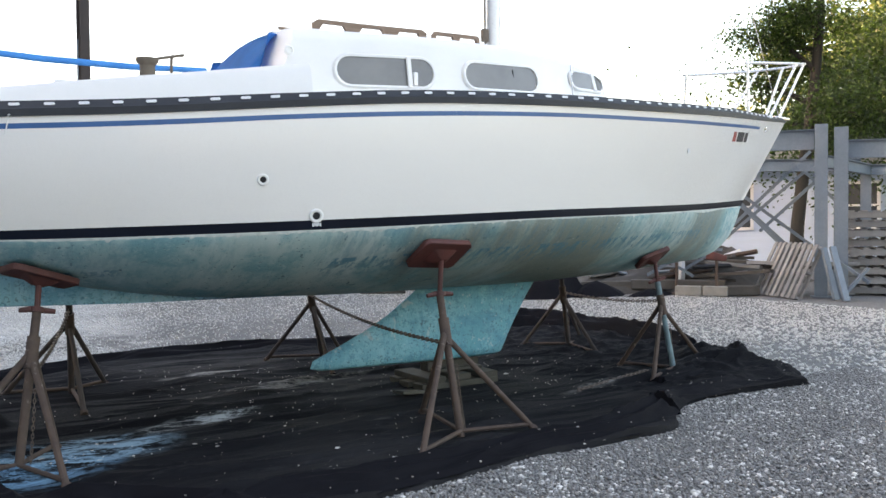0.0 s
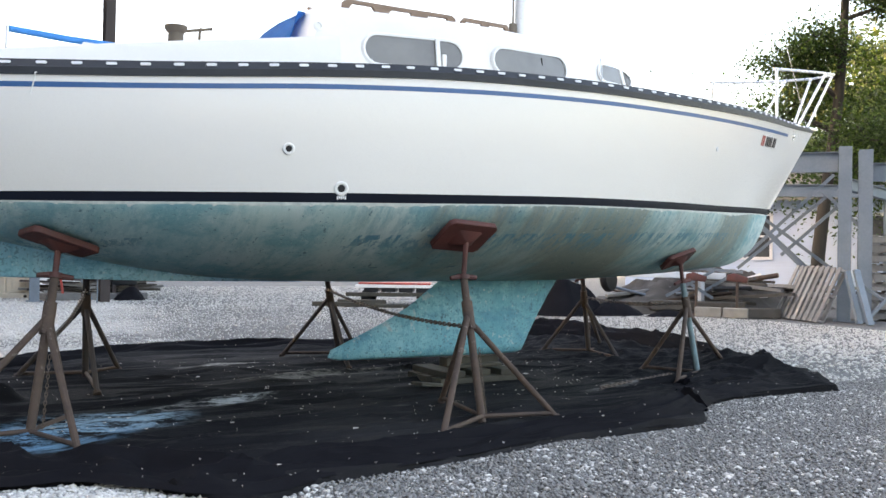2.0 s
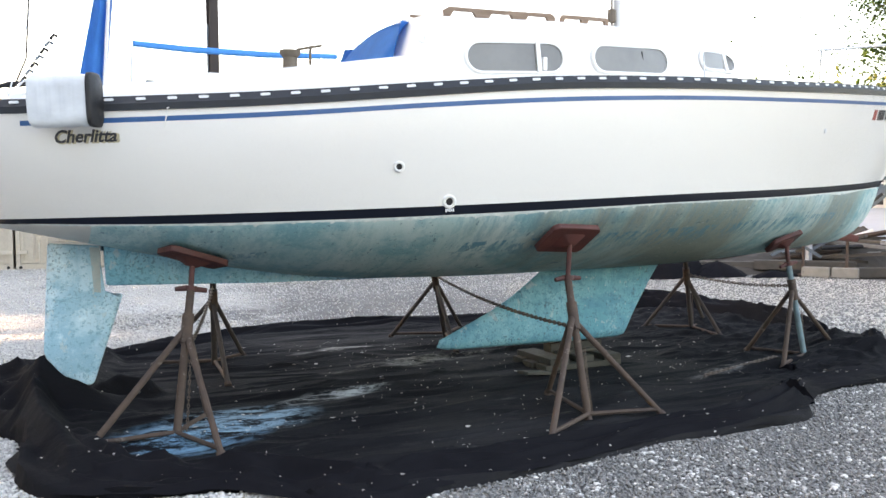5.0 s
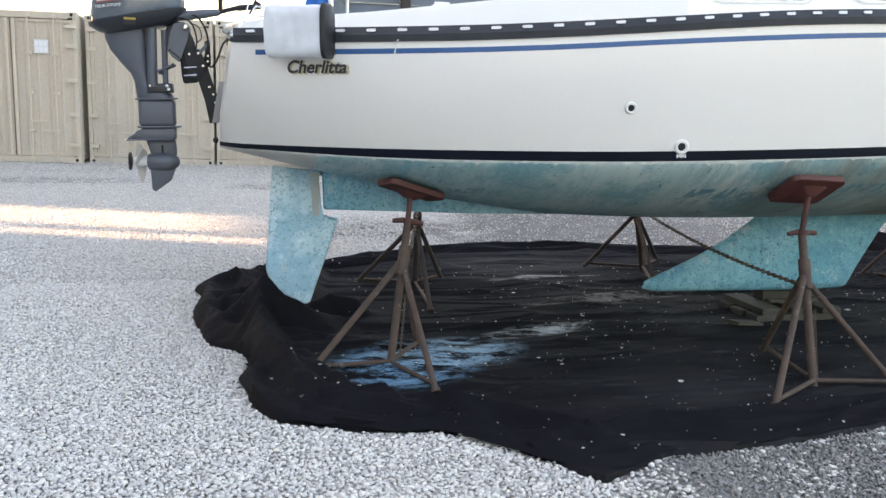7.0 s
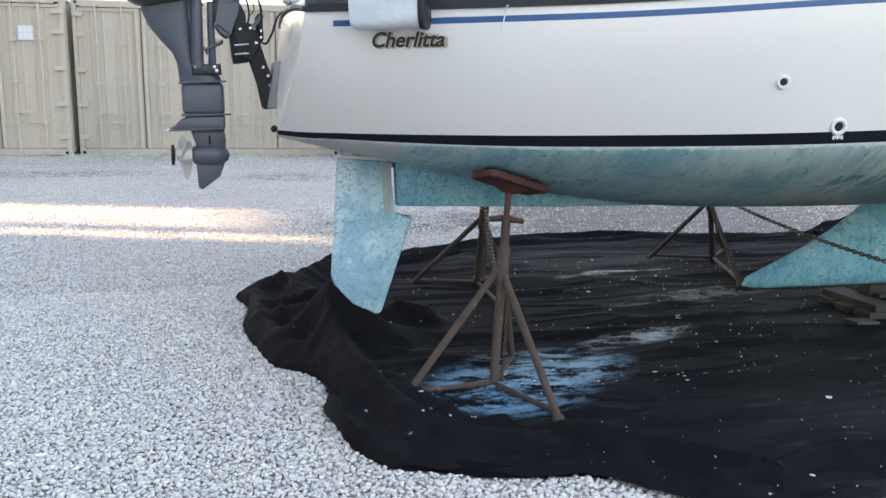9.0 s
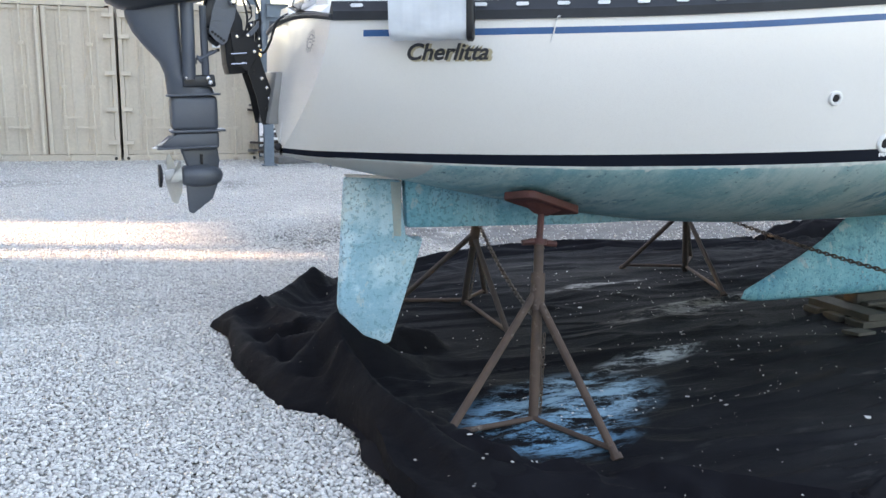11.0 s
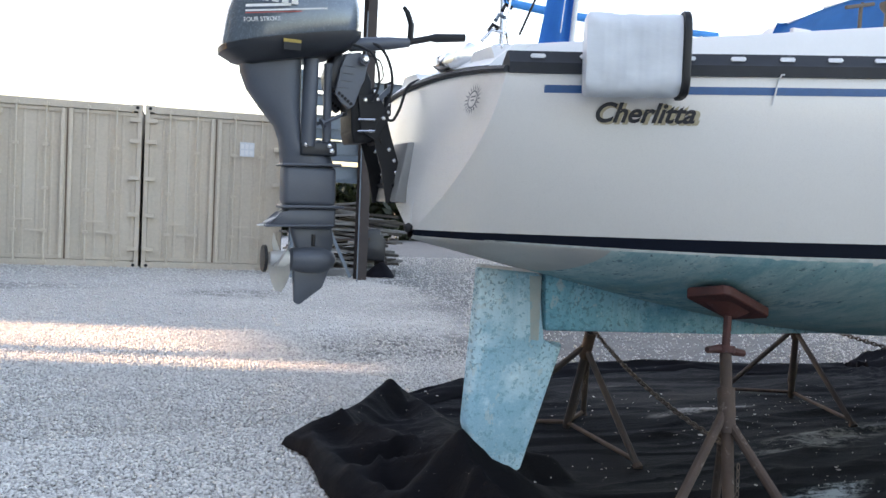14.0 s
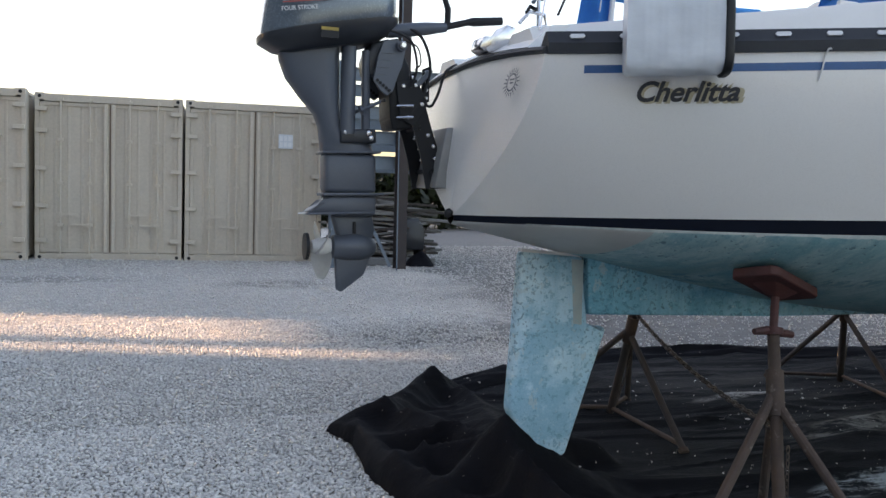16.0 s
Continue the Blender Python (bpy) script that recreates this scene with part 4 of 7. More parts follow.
def skin_at(x, z, out=0.0):
    """A point on the starboard topsides at x and height z, pushed out a little, and its normal."""
    v = 0.5
    u = 0.5
    for _ in range(30):
        lo, hi = 0.0, 1.0
        for _ in range(26):
            u = (lo + hi) / 2
            if side_point(u, v)[0] < x:
                lo = u
            else:
                hi = u
        p = side_point(u, v)
        v = min(max(v + (z - p[2]) / (side_point(u, 1)[2] - side_point(u, 0)[2]), 0), 1)
    p = Vector(side_point(u, v))
    du = Vector(side_point(min(u + 0.01, 1), v)) - Vector(side_point(max(u - 0.01, 0), v))
    dv = Vector(side_point(u, min(v + 0.04, 1))) - Vector(side_point(u, max(v - 0.04, 0)))
    n = du.cross(dv).normalized()
    if n.y > 0:
        n = -n
    return p + n * out, n, du.normalized()


# cove stripe, thickness standing proud of the side
bm = bmesh.new()
rows = []
for i in range(61):
    x = -2.575 + (4.30 + 2.575) * i / 60
    zc = blue_z(x)
    p0, n, _ = skin_at(x, zc - 0.0125, 0.0012)
    p1, n, _ = skin_at(x, zc + 0.0125, 0.0012)
    rows.append([p0, p1])
for side in (1, -1):
    loft(bm, [[Vector((p.x, p.y * side, p.z)) for p in r] for r in rows], closed=False)
part("cove_stripe", bm, stripe_blue, boat, "thin royal blue cove stripe")

# perforated toe rail along the sheer
bm = bmesh.new()
for side in (1, -1):
    rows = []
    for i in range(81):
        x = -2.685 + (5.11 + 2.685) * i / 80
        h = deck_w(x)
        z = rail_z(x)
        k = 1.0 - 0.35 * max(0, (x - 3.4) / 1.7)
        rows.append([Vector((x, -(h + 0.010) * side, z - 0.004)), Vector((x, -(h + 0.014) * side, z + 0.030 * k)), Vector((x, -(h + 0.008) * side, z + 0.036 * k)), Vector((x, -(h - 0.004) * side, z + 0.068 * k)),
                     Vector((x, -(h - 0.014) * side, z + 0.068 * k)), Vector((x, -(h - 0.05) * side, z + 0.02)), Vector((x, -(h - 0.05) * side, z - 0.004))])
    loft(bm, rows)
toe = part("toe_rail", bm, rail_black, boat, "dark anodised aluminium toe rail", angle=40)
bm = bmesh.new()
prism(bm, [(-0.020, -0.0068), (0.020, -0.0068), (0.025, 0.0), (0.020, 0.0068), (-0.020, 0.0068), (-0.025, 0.0)], "y", -0.0035, 0.0035)
slot_mesh = mesh_of(bm, "rail_slot", white_vinyl, False)
x = -2.60
while x < 4.85:
    h, k = deck_w(x), 1.0 - 0.35 * max(0, (x - 3.4) / 1.7)
    slope = math.atan2(deck_w(x + 0.02) - deck_w(x - 0.02), 0.04)
    rise = math.atan2(rail_z(x + 0.05) - rail_z(x - 0.05), 0.1)
    ob = new("rail_slot", slot_mesh)
    ob.parent = toe
    ob.matrix_basis = pose(x, -(h + 0.004), rail_z(x) + 0.051 * k, math.degrees(-0.25), -math.degrees(rise), -math.degrees(slope))
    x += 0.142
# stern rail cap across the transom
bm = bmesh.new()
tube(bm, [(-2.69 - 0.022 * (1 - f * f), -0.620 * f, 1.664 + 0.035 * (1 - f * f)) for f in (1 - k / 6 for k in range(13))], 0.012, 8)
part("stern_rail", bm, rail_black, boat, "black rubber rail over the transom")

# deck with camber, coamings and cabin trunk
bm = bmesh.new()
rows = []
for i in range(60):
    x = -2.70 + (5.08 + 2.70) * i / 59
    h = max(deck_w(x) - 0.03, 0.004)
    rows.append([Vector((x, h * f, rail_z(x) + 0.012 + 0.05 * (1 - f * f) * min(1, h))) for f in (-1 + k / 5 for k in range(11))])
loft(bm, rows, closed=False)
part("deck", bm, deck_white, boat, "white cambered deck", angle=50)
coam_z = spline([-2.74, -2.46, -2.0, -1.5, -0.7, -0.5], [1.760, 1.792, 1.830, 1.890, 1.995, 2.025])
bm = bmesh.new()
for side in (1, -1):
    rows = []
    for i in range(24):
        x = -2.66 + 2.16 * i / 23
        h = deck_w(x)
        zt, zb = coam_z(x), rail_z(x) + 0.01
        rows.append([Vector((x, -(h - 0.13) * side, zb)), Vector((x, -(h - 0.175) * side, zt - 0.03)), Vector((x, -(h - 0.20) * side, zt)), Vector((x, -(h - 0.34) * side, zt)), Vector((x, -(h - 0.37) * side, zt - 0.03)), Vector((x, -(h - 0.40) * side, zb))])
    loft(bm, rows)
# after end of the cockpit
rows = [[Vector((-2.70, y, 1.69 + 0.03 * (1 - (y / 0.5) ** 2))), Vector((-2.60, y * 0.98, 1.775)), Vector((-2.45, y * 0.98, 1.79)), Vector((-2.40, y, 1.68))] for y in (-0.50 + k / 10 for k in range(11))]
loft(bm, rows)
part("coaming", bm, deck_white, boat, "white moulded cockpit coaming", angle=40)

cab_w = spline([-0.66, -0.21, 0.40, 0.64, 1.27, 1.56, 1.95, 2.18, 2.34], [0.84, 0.88, 0.935, 0.935, 0.88, 0.82, 0.72, 0.62, 0.46])
cab_z = spline([-0.66, -0.04, 0.84, 1.48, 1.78, 2.00, 2.18, 2.34, 2.42], [2.298, 2.308, 2.335, 2.340, 2.326, 2.290, 2.225, 2.075, 1.985])
bm = bmesh.new()
rows = []
for i in range(46):
    x = -0.585 + 2.985 * i / 45
    w, zt = cab_w(x), cab_z(x)
    zb = rail_z(x) + 0.02
    zt = max(zt, zb + 0.02)
    hh = zt - zb
    half = [(w + 0.03, zb), (w + 0.012, zb + 0.3 * hh), (w - 0.01, zb + 0.62 * hh), (w - 0.035, zb + 0.86 * hh), (w - 0.085, zt - 0.01), (w - 0.16, zt + 0.022), (w * 0.62, zt + 0.038), (w * 0.30, zt + 0.048)]
    rake = 0.19 * max(0.0, 1 - i / 5)
    at = lambda y, z: Vector((x - 0.02 + rake * (z - zb) / hh, y, z))
    rows.append([at(-y, z) for y, z in half] + [at(0, zt + 0.05)] + [at(y, z) for y, z in half[::-1]])
loft(bm, rows)
cabin = part("cabin_trunk", bm, deck_white, boat, "white rounded cabin trunk", angle=40)


def pill(a, b, n=9):
    """A rounded outline of half width a and half height b, centred."""
    r = min(b, a)
    out = []
    for cx, start in ((a - r, -90), (-(a - r), 90)):
        for k in range(n):
            t = radians(start + 180 * k / (n - 1))
            out.append((cx + r * math.cos(t), r * math.sin(t)))
    return out


def window(name, xa, xb, zc_a, zc_b, half, cut=None):
    """A framed oval port light on the starboard cabin side."""
    def at(s, h, out):
        x = (xa + xb) / 2 + s
        w, zt, zb = cab_w(x), cab_z(x), rail_z(x) + 0.02
        z = zc_a + (zc_b - zc_a) * (x - xa) / (xb - xa) + h
        f = (z - zb) / (zt - zb)
        y = np.interp(f, [0, 0.3, 0.62, 0.86, 1.0], [w + 0.03, w + 0.012, w - 0.01, w - 0.035, w - 0.09])
        return Vector((x, -y - out, z))
    L = (xb - xa) / 2
    bm = bmesh.new()
    o1, o2 = pill(L + 0.022, half + 0.022), pill(L, half)
    a, b = [bm.verts.new(at(s, h, 0.002)) for s, h in o1], [bm.verts.new(at(s, h, 0.018)) for s, h in pill(L + 0.012, half + 0.012)]
    c, d = [bm.verts.new(at(s, h, 0.016)) for s, h in o2], [bm.verts.new(at(s, h, 0.004)) for s, h in o2]
    for p, q in ((a, b), (b, c), (c, d)):
        for k in range(len(p)):
            bm.faces.new((p[k], p[(k + 1) % len(p)], q[(k + 1) % len(p)], q[k]))
    fr = part("window_frame", bm, deck_white, cabin, "white moulded window frame", angle=50)
    bm = bmesh.new()
    cuts = [(-L, L)] if cut is None else [(-L, cut - 0.012), (cut + 0.012, L)]
    for lo, hi in cuts:
        bm = bmesh.new()
        top, bot = [], []
        for k in range(25):
            s = lo + (hi - lo) * k / 24
            e = max(0.0, abs(s) - (L - half))
            hh = math.sqrt(max(half * half - e * e, 1e-6))
            top.append(at(s, hh, 0.0075))
            bot.append(at(s, -hh, 0.0075))
        loft(bm, [bot, top], closed=False)
        part("pane", bm, window_dark, fr, "smoked grey acrylic pane")
    if cut is not None:
        bm = bmesh.new()
        bar(bm, at(cut, -half - 0.01, 0.018), at(cut, half + 0.01, 0.018), 0.03, 0.012, 0.003, (0, 1, 0))
        part("mullion", bm, deck_white, fr)
    return fr


window("a", -0.205, 0.418, 2.064, 2.090, 0.084, 0.145)
window("b", 0.655, 1.272, 2.106, 2.132, 0.080)
window("c", 1.650, 2.060, 2.188, 2.208, 0.058, 0.075)

# ==== jack stands ====
def belly(x, y):
    """Height of the underbody at x, y, and its outward normal."""
    def z_at(x, y):
        w = wl_w(x)
        s = min(abs(y) / w, 0.999)
        return low_z(x) - (low_z(x) - keel_z(x)) * math.sqrt(1 - s * s) ** 1.45
    d = 0.02
    nx, ny = (z_at(x + d, y) - z_at(x - d, y)) / (2 * d), (z_at(x, y + d) - z_at(x, y - d)) / (2 * d)
    return Vector((x, y, z_at(x, y))), Vector((nx, ny, -1)).normalized()


def chain(parent, p, q, sag, name="chain", label="thin rusty chain", pitch=0.026, r=0.0032):
    """A hanging chain of joined oval links from p to q."""
    p, q = Vector(p), Vector(q)
    n = max(int((q - p).length * (1 + sag) / pitch), 2)
    bm = bmesh.new()
    for i in range(n):
        def at(f):
            return p.lerp(q, f) - Vector((0, 0, 4 * sag * f * (1 - f)))
        a, b = at(i / n), at((i + 1) / n)
        x, y, z = frame_of(a, b)
        side = x if i % 2 else y
        c = (a + b) / 2
        ring = [c + z * math.cos(t) * pitch * 0.72 + side * math.sin(t) * pitch * 0.30 for t in (2 * math.pi * k / 8 for k in range(9))]
        tube(bm, ring, r, 5, caps=False)
    return part(name, bm, chain_metal, parent, label)


def jack_stand(foot, legs, pin, pad_xy, pad_size, pad_turn, tint, label, post_tint=None):
    base = Vector((foot[0], foot[1], 0.0))
    st = thing("jack_stand", label, "jack stand", base, "jack stands round the boat")
    P = lambda *p: Vector(p) - base
    c, n = belly(*pad_xy)
    c = TRIM @ c
    foot, pin = Vector((*foot, 0.022)) - base, Vector(pin) - base
    top = c - base + n * 0.075
    bm = bmesh.new()
    tube(bm, [foot, pin], 0.0215, 12)
    post = part("post", bm, post_tint or tint, st, "leaning steel pipe post")
    bm = bmesh.new()
    tube(bm, [pin, top], 0.015, 10)
    tube(bm, [pin - (pin - foot).normalized() * 0.012, pin + (top - pin).normalized() * 0.014], 0.033, 12)
    part("screw", bm, rust_red, st, "threaded adjusting screw")
    bm = bmesh.new()
    side = (pin - foot).cross(Vector((0, 1, 0))).normalized()
    side = Vector((0.93, 0.30, 0.06)) if side.length < 0.1 else side
    tube(bm, [pin - side * 0.085, pin - side * 0.02, pin + side * 0.03, pin + side * 0.085 + Vector((0.0, 0.0, -0.012))], [0.013, 0.016, 0.016, 0.012], 8)
    part("turn_handle", bm, rust_red, st, "red screw handle")
    join = foot.lerp(pin, 0.70)
    ends_ = []
    for k, (x, y) in enumerate(legs):
        f = Vector((x, y, 0.02)) - base
        a = foot.lerp(pin, 0.74 - 0.05 * (k % 2))
        bm = bmesh.new()
        tube(bm, [a, f], 0.0170, 10)
        leg = part("leg", bm, tint, st)
        bm = bmesh.new()
        d = (f - a).normalized()
        tube(bm, [f - d * 0.02, f + d * 0.004], 0.024, 10)
        part("foot", bm, rust, leg)
        ends_.append((a, f))
    bm = bmesh.new()
    tube(bm, [join - (pin - foot).normalized() * 0.06, join + (pin - foot).normalized() * 0.10], 0.031, 12)
    part("collar", bm, rust, st, "welded collar")
    for a, f in ends_:
        bm = bmesh.new()
        tube(bm, [foot + Vector((0, 0, 0.035)), f.lerp(a, 0.05) + Vector((0, 0, 0.004))], 0.0125, 8)
        part("brace", bm, rust, st, "thin bottom brace")
    # pad board lying against the hull
    t1 = Vector((math.cos(pad_turn), math.sin(pad_turn), 0))
    t1 = (t1 - n * t1.dot(n)).normalized()
    t2 = n.cross(t1)
    bm = bmesh.new()
    a, b = pad_size[0] / 2, pad_size[1] / 2
    out = [(-a, -b * 0.8), (-a * 0.85, -b), (a * 0.85, -b), (a, -b * 0.8), (a, b * 0.8), (a * 0.85, b), (-a * 0.85, b), (-a, b * 0.8)]
    loft(bm, [[c - base + t1 * u + t2 * v + n * (0.018 + 0.0 * u) for u, v in out], [c - base + t1 * u + t2 * v + n * 0.052 for u, v in out]])
    bmesh.ops.bevel(bm, geom=list(bm.edges), offset=0.004, segments=1, affect="EDGES")
    pad = part("pad", bm, rust_red, st, "red-brown plywood pad against the hull", angle=30)
    bm = bmesh.new()
    loft(bm, [[c - base + t1 * u * 0.5 + t2 * v * 0.55 + n * 0.052 for u, v in out], [c - base + t1 * u * 0.18 + t2 * v * 0.2 + n * 0.085 for u, v in out]])
    part("swivel_plate", bm, rust_red, pad)
    chain(st, foot.lerp(pin, 0.5) + Vector((0.03, -0.02, 0)), foot + Vector((0.06, 0.05, 0.02)), 0.02, "hanging_chain", "short hanging chain", 0.020, 0.0020)
    return st


jack_stand((0.225, -1.520), [(-0.180, -1.775), (0.672, -1.600), (0.365, -0.87)], (0.262, -1.255, 0.790), (0.262, -1.225), (0.34, 0.25), 0.15, rust, "rusty tripod jack stand with red pad under the hull side")
jack_stand((-1.890, -0.893), [(-2.315, -0.915), (-1.735, -1.296), (-1.665, -0.53)], (-1.766, -0.664, 0.773), (-1.742, -0.632), (0.36, 0.17), 0.42, rust, "rusty tripod jack stand under the after hull, red pad")
jack_stand((2.77, -0.72), [(2.32, -0.93), (3.25, -0.62), (2.62, -0.27)], (2.68, -0.63, 0.745), (2.64, -0.59), (0.27, 0.18), -0.30, rust, "rusty tripod jack stand under the bow, with a pale blue post", post_tint=pale_pipe)
jack_stand((-1.345, 1.075), [(-1.07, 1.33), (-1.392, 0.315), (-1.765, 1.25)], (-1.405, 0.735, 0.74), (-1.43, 0.70), (0.34, 0.18), -0.35, pole_brown, "dark rusty jack stand on the far side, stern")
jack_stand((0.775, 1.50), [(0.34, 1.74), (0.505, 0.72), (1.12, 1.86)], (0.53, 1.25, 0.74), (0.45, 1.14), (0.34, 0.24), -0.1, pole_brown, "dark rusty jack stand on the far side, amidships")
jack_stand((3.00, 0.80), [(2.67, 1.10), (2.87, 0.25), (3.35, 1.00)], (2.78, 0.65, 0.74), (2.66, 0.60), (0.28, 0.18), 0.3, pole_brown, "dark rusty jack stand on the far side under the bow")
tie = chain(None, (0.235, -1.38, 0.52), (0.55, 1.28, 0.62), 0.05, "tie_chain", "", 0.034, 0.0042)
tagged(tie, "rusty tie chain stretched between two jack stands", "chain")
tie = chain(None, (-1.82, -0.77, 0.45), (-1.40, 0.77, 0.64), 0.05, "tie_chain", "", 0.034, 0.0042)
tagged(tie, "rusty tie chain hanging between the after jack stands", "chain")
tie = chain(None, (2.70, -0.66, 0.58), (2.84, 0.68, 0.56), 0.03, "tie_chain", "", 0.034, 0.0042)
tagged(tie, "rusty tie chain between the forward jack stands", "chain")

tie = chain(None, (1.60, -0.92, 0.036), (2.58, -0.62, 0.036), 0.0, "loose_chain", "", 0.034, 0.0050)
tagged(tie, "loose rusty chain lying along the black cloth", "chain")

# timber blocks under the keel
blocks = thing("keel_blocking", "stack of mossy timber boards under the keel", "wood blocks", (1.05, 0, 0))
for lo, hi in (((-0.30, -0.24, 0.012), (0.36, -0.10, 0.055)), ((-0.32, -0.07, 0.012), (0.34, 0.06, 0.055)), ((-0.30, 0.10, 0.012), (0.36, 0.24, 0.055)),
               ((-0.26, -0.24, 0.056), (-0.10, 0.24, 0.100)), ((-0.02, -0.22, 0.056), (0.13, 0.25, 0.100)), ((0.20, -0.25, 0.056), (0.35, 0.22, 0.100)),
               ((-0.10, -0.09, 0.101), (0.32, -0.03, 0.125)), ((-0.12, -0.02, 0.101), (0.34, 0.09, 0.172))):
    bm = bmesh.new()
    box(bm, lo, hi, 0.006)
    part("board", bm, wood_green, blocks, smooth=False)
bm = bmesh.new()
box(bm, (-0.13, -0.05, -0.008), (0.13, 0.05, 0.012), 0.004)
bl = solid("wood_scrap", bm, wood_green, "split wood scrap lying beside the keel blocks", "wood scrap", smooth=False)
bl.matrix_basis = pose(0.58, -0.36, 0.045, 0, 8, 20)

# ==== outboard motor ====
MX, MY = 0.030, 0.21
motor = thing("outboard_motor", "dark grey four-stroke outboard motor raised on a transom bracket", "outboard motor", TRIM @ Vector((MX, MY, 0)))


def shell(bm, sections, round_=0.35, n=28):
    """Level sections (z, x0, x1, half width, lean of the front) with rounded corners."""
    rings = []
    for z, x0, x1, hw, tilt in sections:
        cx, a = (x0 + x1) / 2, (x1 - x0) / 2
        ring = []
        for k in range(n):
            t = 2 * math.pi * k / n
            e = 2.0 / (2.0 + 2.2 * (1 - round_))
            ex, ey = math.copysign(abs(math.cos(t)) ** e, math.cos(t)), math.copysign(abs(math.sin(t)) ** e, math.sin(t))
            x = cx + a * ex
            ring.append(Vector((x, hw * ey * (1 - 0.18 * max(0, -ex)), z + tilt * (x + 3.24))))
        rings.append(ring)
    loft(bm, rings)
    return bm


TILT = 0.20
bm = bmesh.new()
shell(bm, [(1.835, -3.498, -2.985, 0.168, TILT), (1.855, -3.497, -2.978, 0.172, TILT), (1.93, -3.485, -2.980, 0.172, TILT * 0.7), (1.995, -3.468, -2.992, 0.165, TILT * 0.35), (2.035, -3.445, -3.015, 0.148, 0.1), (2.060, -3.405, -3.06, 0.118, 0.05), (2.070, -3.34, -3.12, 0.07, 0.0)], 0.45)
cowl = part("cowl", bm, motor_blue, motor, "glossy blue-grey engine cowl")
bm = bmesh.new()
shell(bm, [(1.752, -3.40, -3.06, 0.125, TILT), (1.775, -3.455, -3.01, 0.155, TILT), (1.812, -3.505, -2.972, 0.174, TILT), (1.833, -3.508, -2.968, 0.176, TILT)], 0.45)
part("lower_pan", bm, motor_dark, motor, "black lower engine pan")
for a, b, c, z0 in ((0.165, 0.010, rope_white, 1.940), (0.30, 0.006, rope_white, 1.922), (0.22, 0.004, red_paint, 1.914)):
    bm = bmesh.new()
    loft(bm, [[Vector((-3.44 + a * f, -0.1735 + 0.004 * (f - 0.3) ** 2, z0 + 0.16 * (a * f - 0.2) + s * b / 2)) for s in (-1, 1)] for f in (k / 8 for k in range(9))], closed=False)
    part("decal_stripe", bm, c, cowl)
# plain shapes in place of the maker's mark
for k in range(6):
    bm = bmesh.new()
    box(bm, (-3.455 + k * 0.036, -0.1765, 1.935), (-3.431 + k * 0.036, -0.172, 1.962), 0.001)
    part("mark", bm, rope_white, cowl, smooth=False)
bm = bmesh.new()
box(bm, (-3.30, -0.1800, 1.796), (-3.235, -0.1735, 1.808), 0.001)
part("label", bm, surface("amber_label", (0.40, 0.27, 0.05), (0.34, 0.24, 0.05), 30, 0.5), motor, smooth=False)
bm = bmesh.new()
box(bm, (-3.30, -0.1800, 1.768), (-3.235, -0.1740, 1.796), 0.001)
part("label", bm, dark_plastic, motor, smooth=False)


def words(text, size, material, m, parent, depth=0.0008, shear=0.0, width=None, offset=0.0, name="lettering"):
    """Lettering as a mesh: x along the line, z of m out of the surface."""
    cu = bpy.data.curves.new(name, "FONT")
    cu.body, cu.size, cu.extrude, cu.shear, cu.offset, cu.align_x, cu.align_y = text, size, depth, shear, offset, "LEFT", "BOTTOM_BASELINE"
    ob = bpy.data.objects.new(name, cu)
    scene.collection.objects.link(ob)
    bpy.context.view_layer.update()
    me = bpy.data.meshes.new_from_object(ob.evaluated_get(bpy.context.evaluated_depsgraph_get()))
    bpy.data.objects.remove(ob)
    me.transform(m if width is None else m @ Matrix.Diagonal((width / max(max(v.co.x for v in me.vertices), 1e-6), 1, 1, 1)))
    me.materials.clear()
    me.materials.append(material)
    o = new(name, me)
    o.parent = parent
    return o


words("FOUR STROKE", 0.022, rope_white, Matrix.Translation((-3.445, -0.1752, 1.850)) @ pose(0, 0, 0, 90, -9, 0), cowl, 0.0006, width=0.135)

# leg, seen from the side as an outline with rounded edges
def slab(outline, hw, material, name, label="", bevel=0.012, parent=motor, seg=2):
    bm = bmesh.new()
    prism(bm, outline, "y", -hw, hw, bevel, seg)
    return part(name, bm, material, parent, label, angle=50)


bm = bmesh.new()
shell(bm, [(1.360, -3.258, -3.045, 0.056, 0), (1.395, -3.262, -3.060, 0.058, 0), (1.420, -3.264, -3.16, 0.058, 0), (1.455, -3.268, -3.185, 0.060, 0), (1.505, -3.288, -3.188, 0.062, 0), (1.565, -3.342, -3.190, 0.066, 0), (1.635, -3.398, -3.192, 0.072, 0), (1.70, -3.424, -3.194, 0.078, 0), (1.775, -3.432, -3.194, 0.084, 0)], 0.55)
part("upper_leg", bm, motor_grey, motor, "dark grey drive shaft housing", angle=60)
slab([(-3.252, 1.36), (-3.249, 1.20), (-3.040, 1.20), (-3.043, 1.36)], 0.052, motor_grey, "middle_leg", "", 0.022, seg=3)
slab([(-3.262, 1.352), (-3.262, 1.362), (-3.030, 1.372), (-3.030, 1.362)], 0.066, motor_grey, "flange", "", 0.003)
slab([(-3.255, 1.190), (-3.255, 1.202), (-3.012, 1.208), (-3.012, 1.198)], 0.066, motor_grey, "flange", "", 0.003)
slab([(-3.235, 1.192), (-3.250, 1.165), (-3.310, 1.135), (-3.315, 1.120), (-3.06, 1.112), (-3.040, 1.125), (-3.040, 1.198)], 0.050, motor_grey, "lower_leg", "", 0.012)
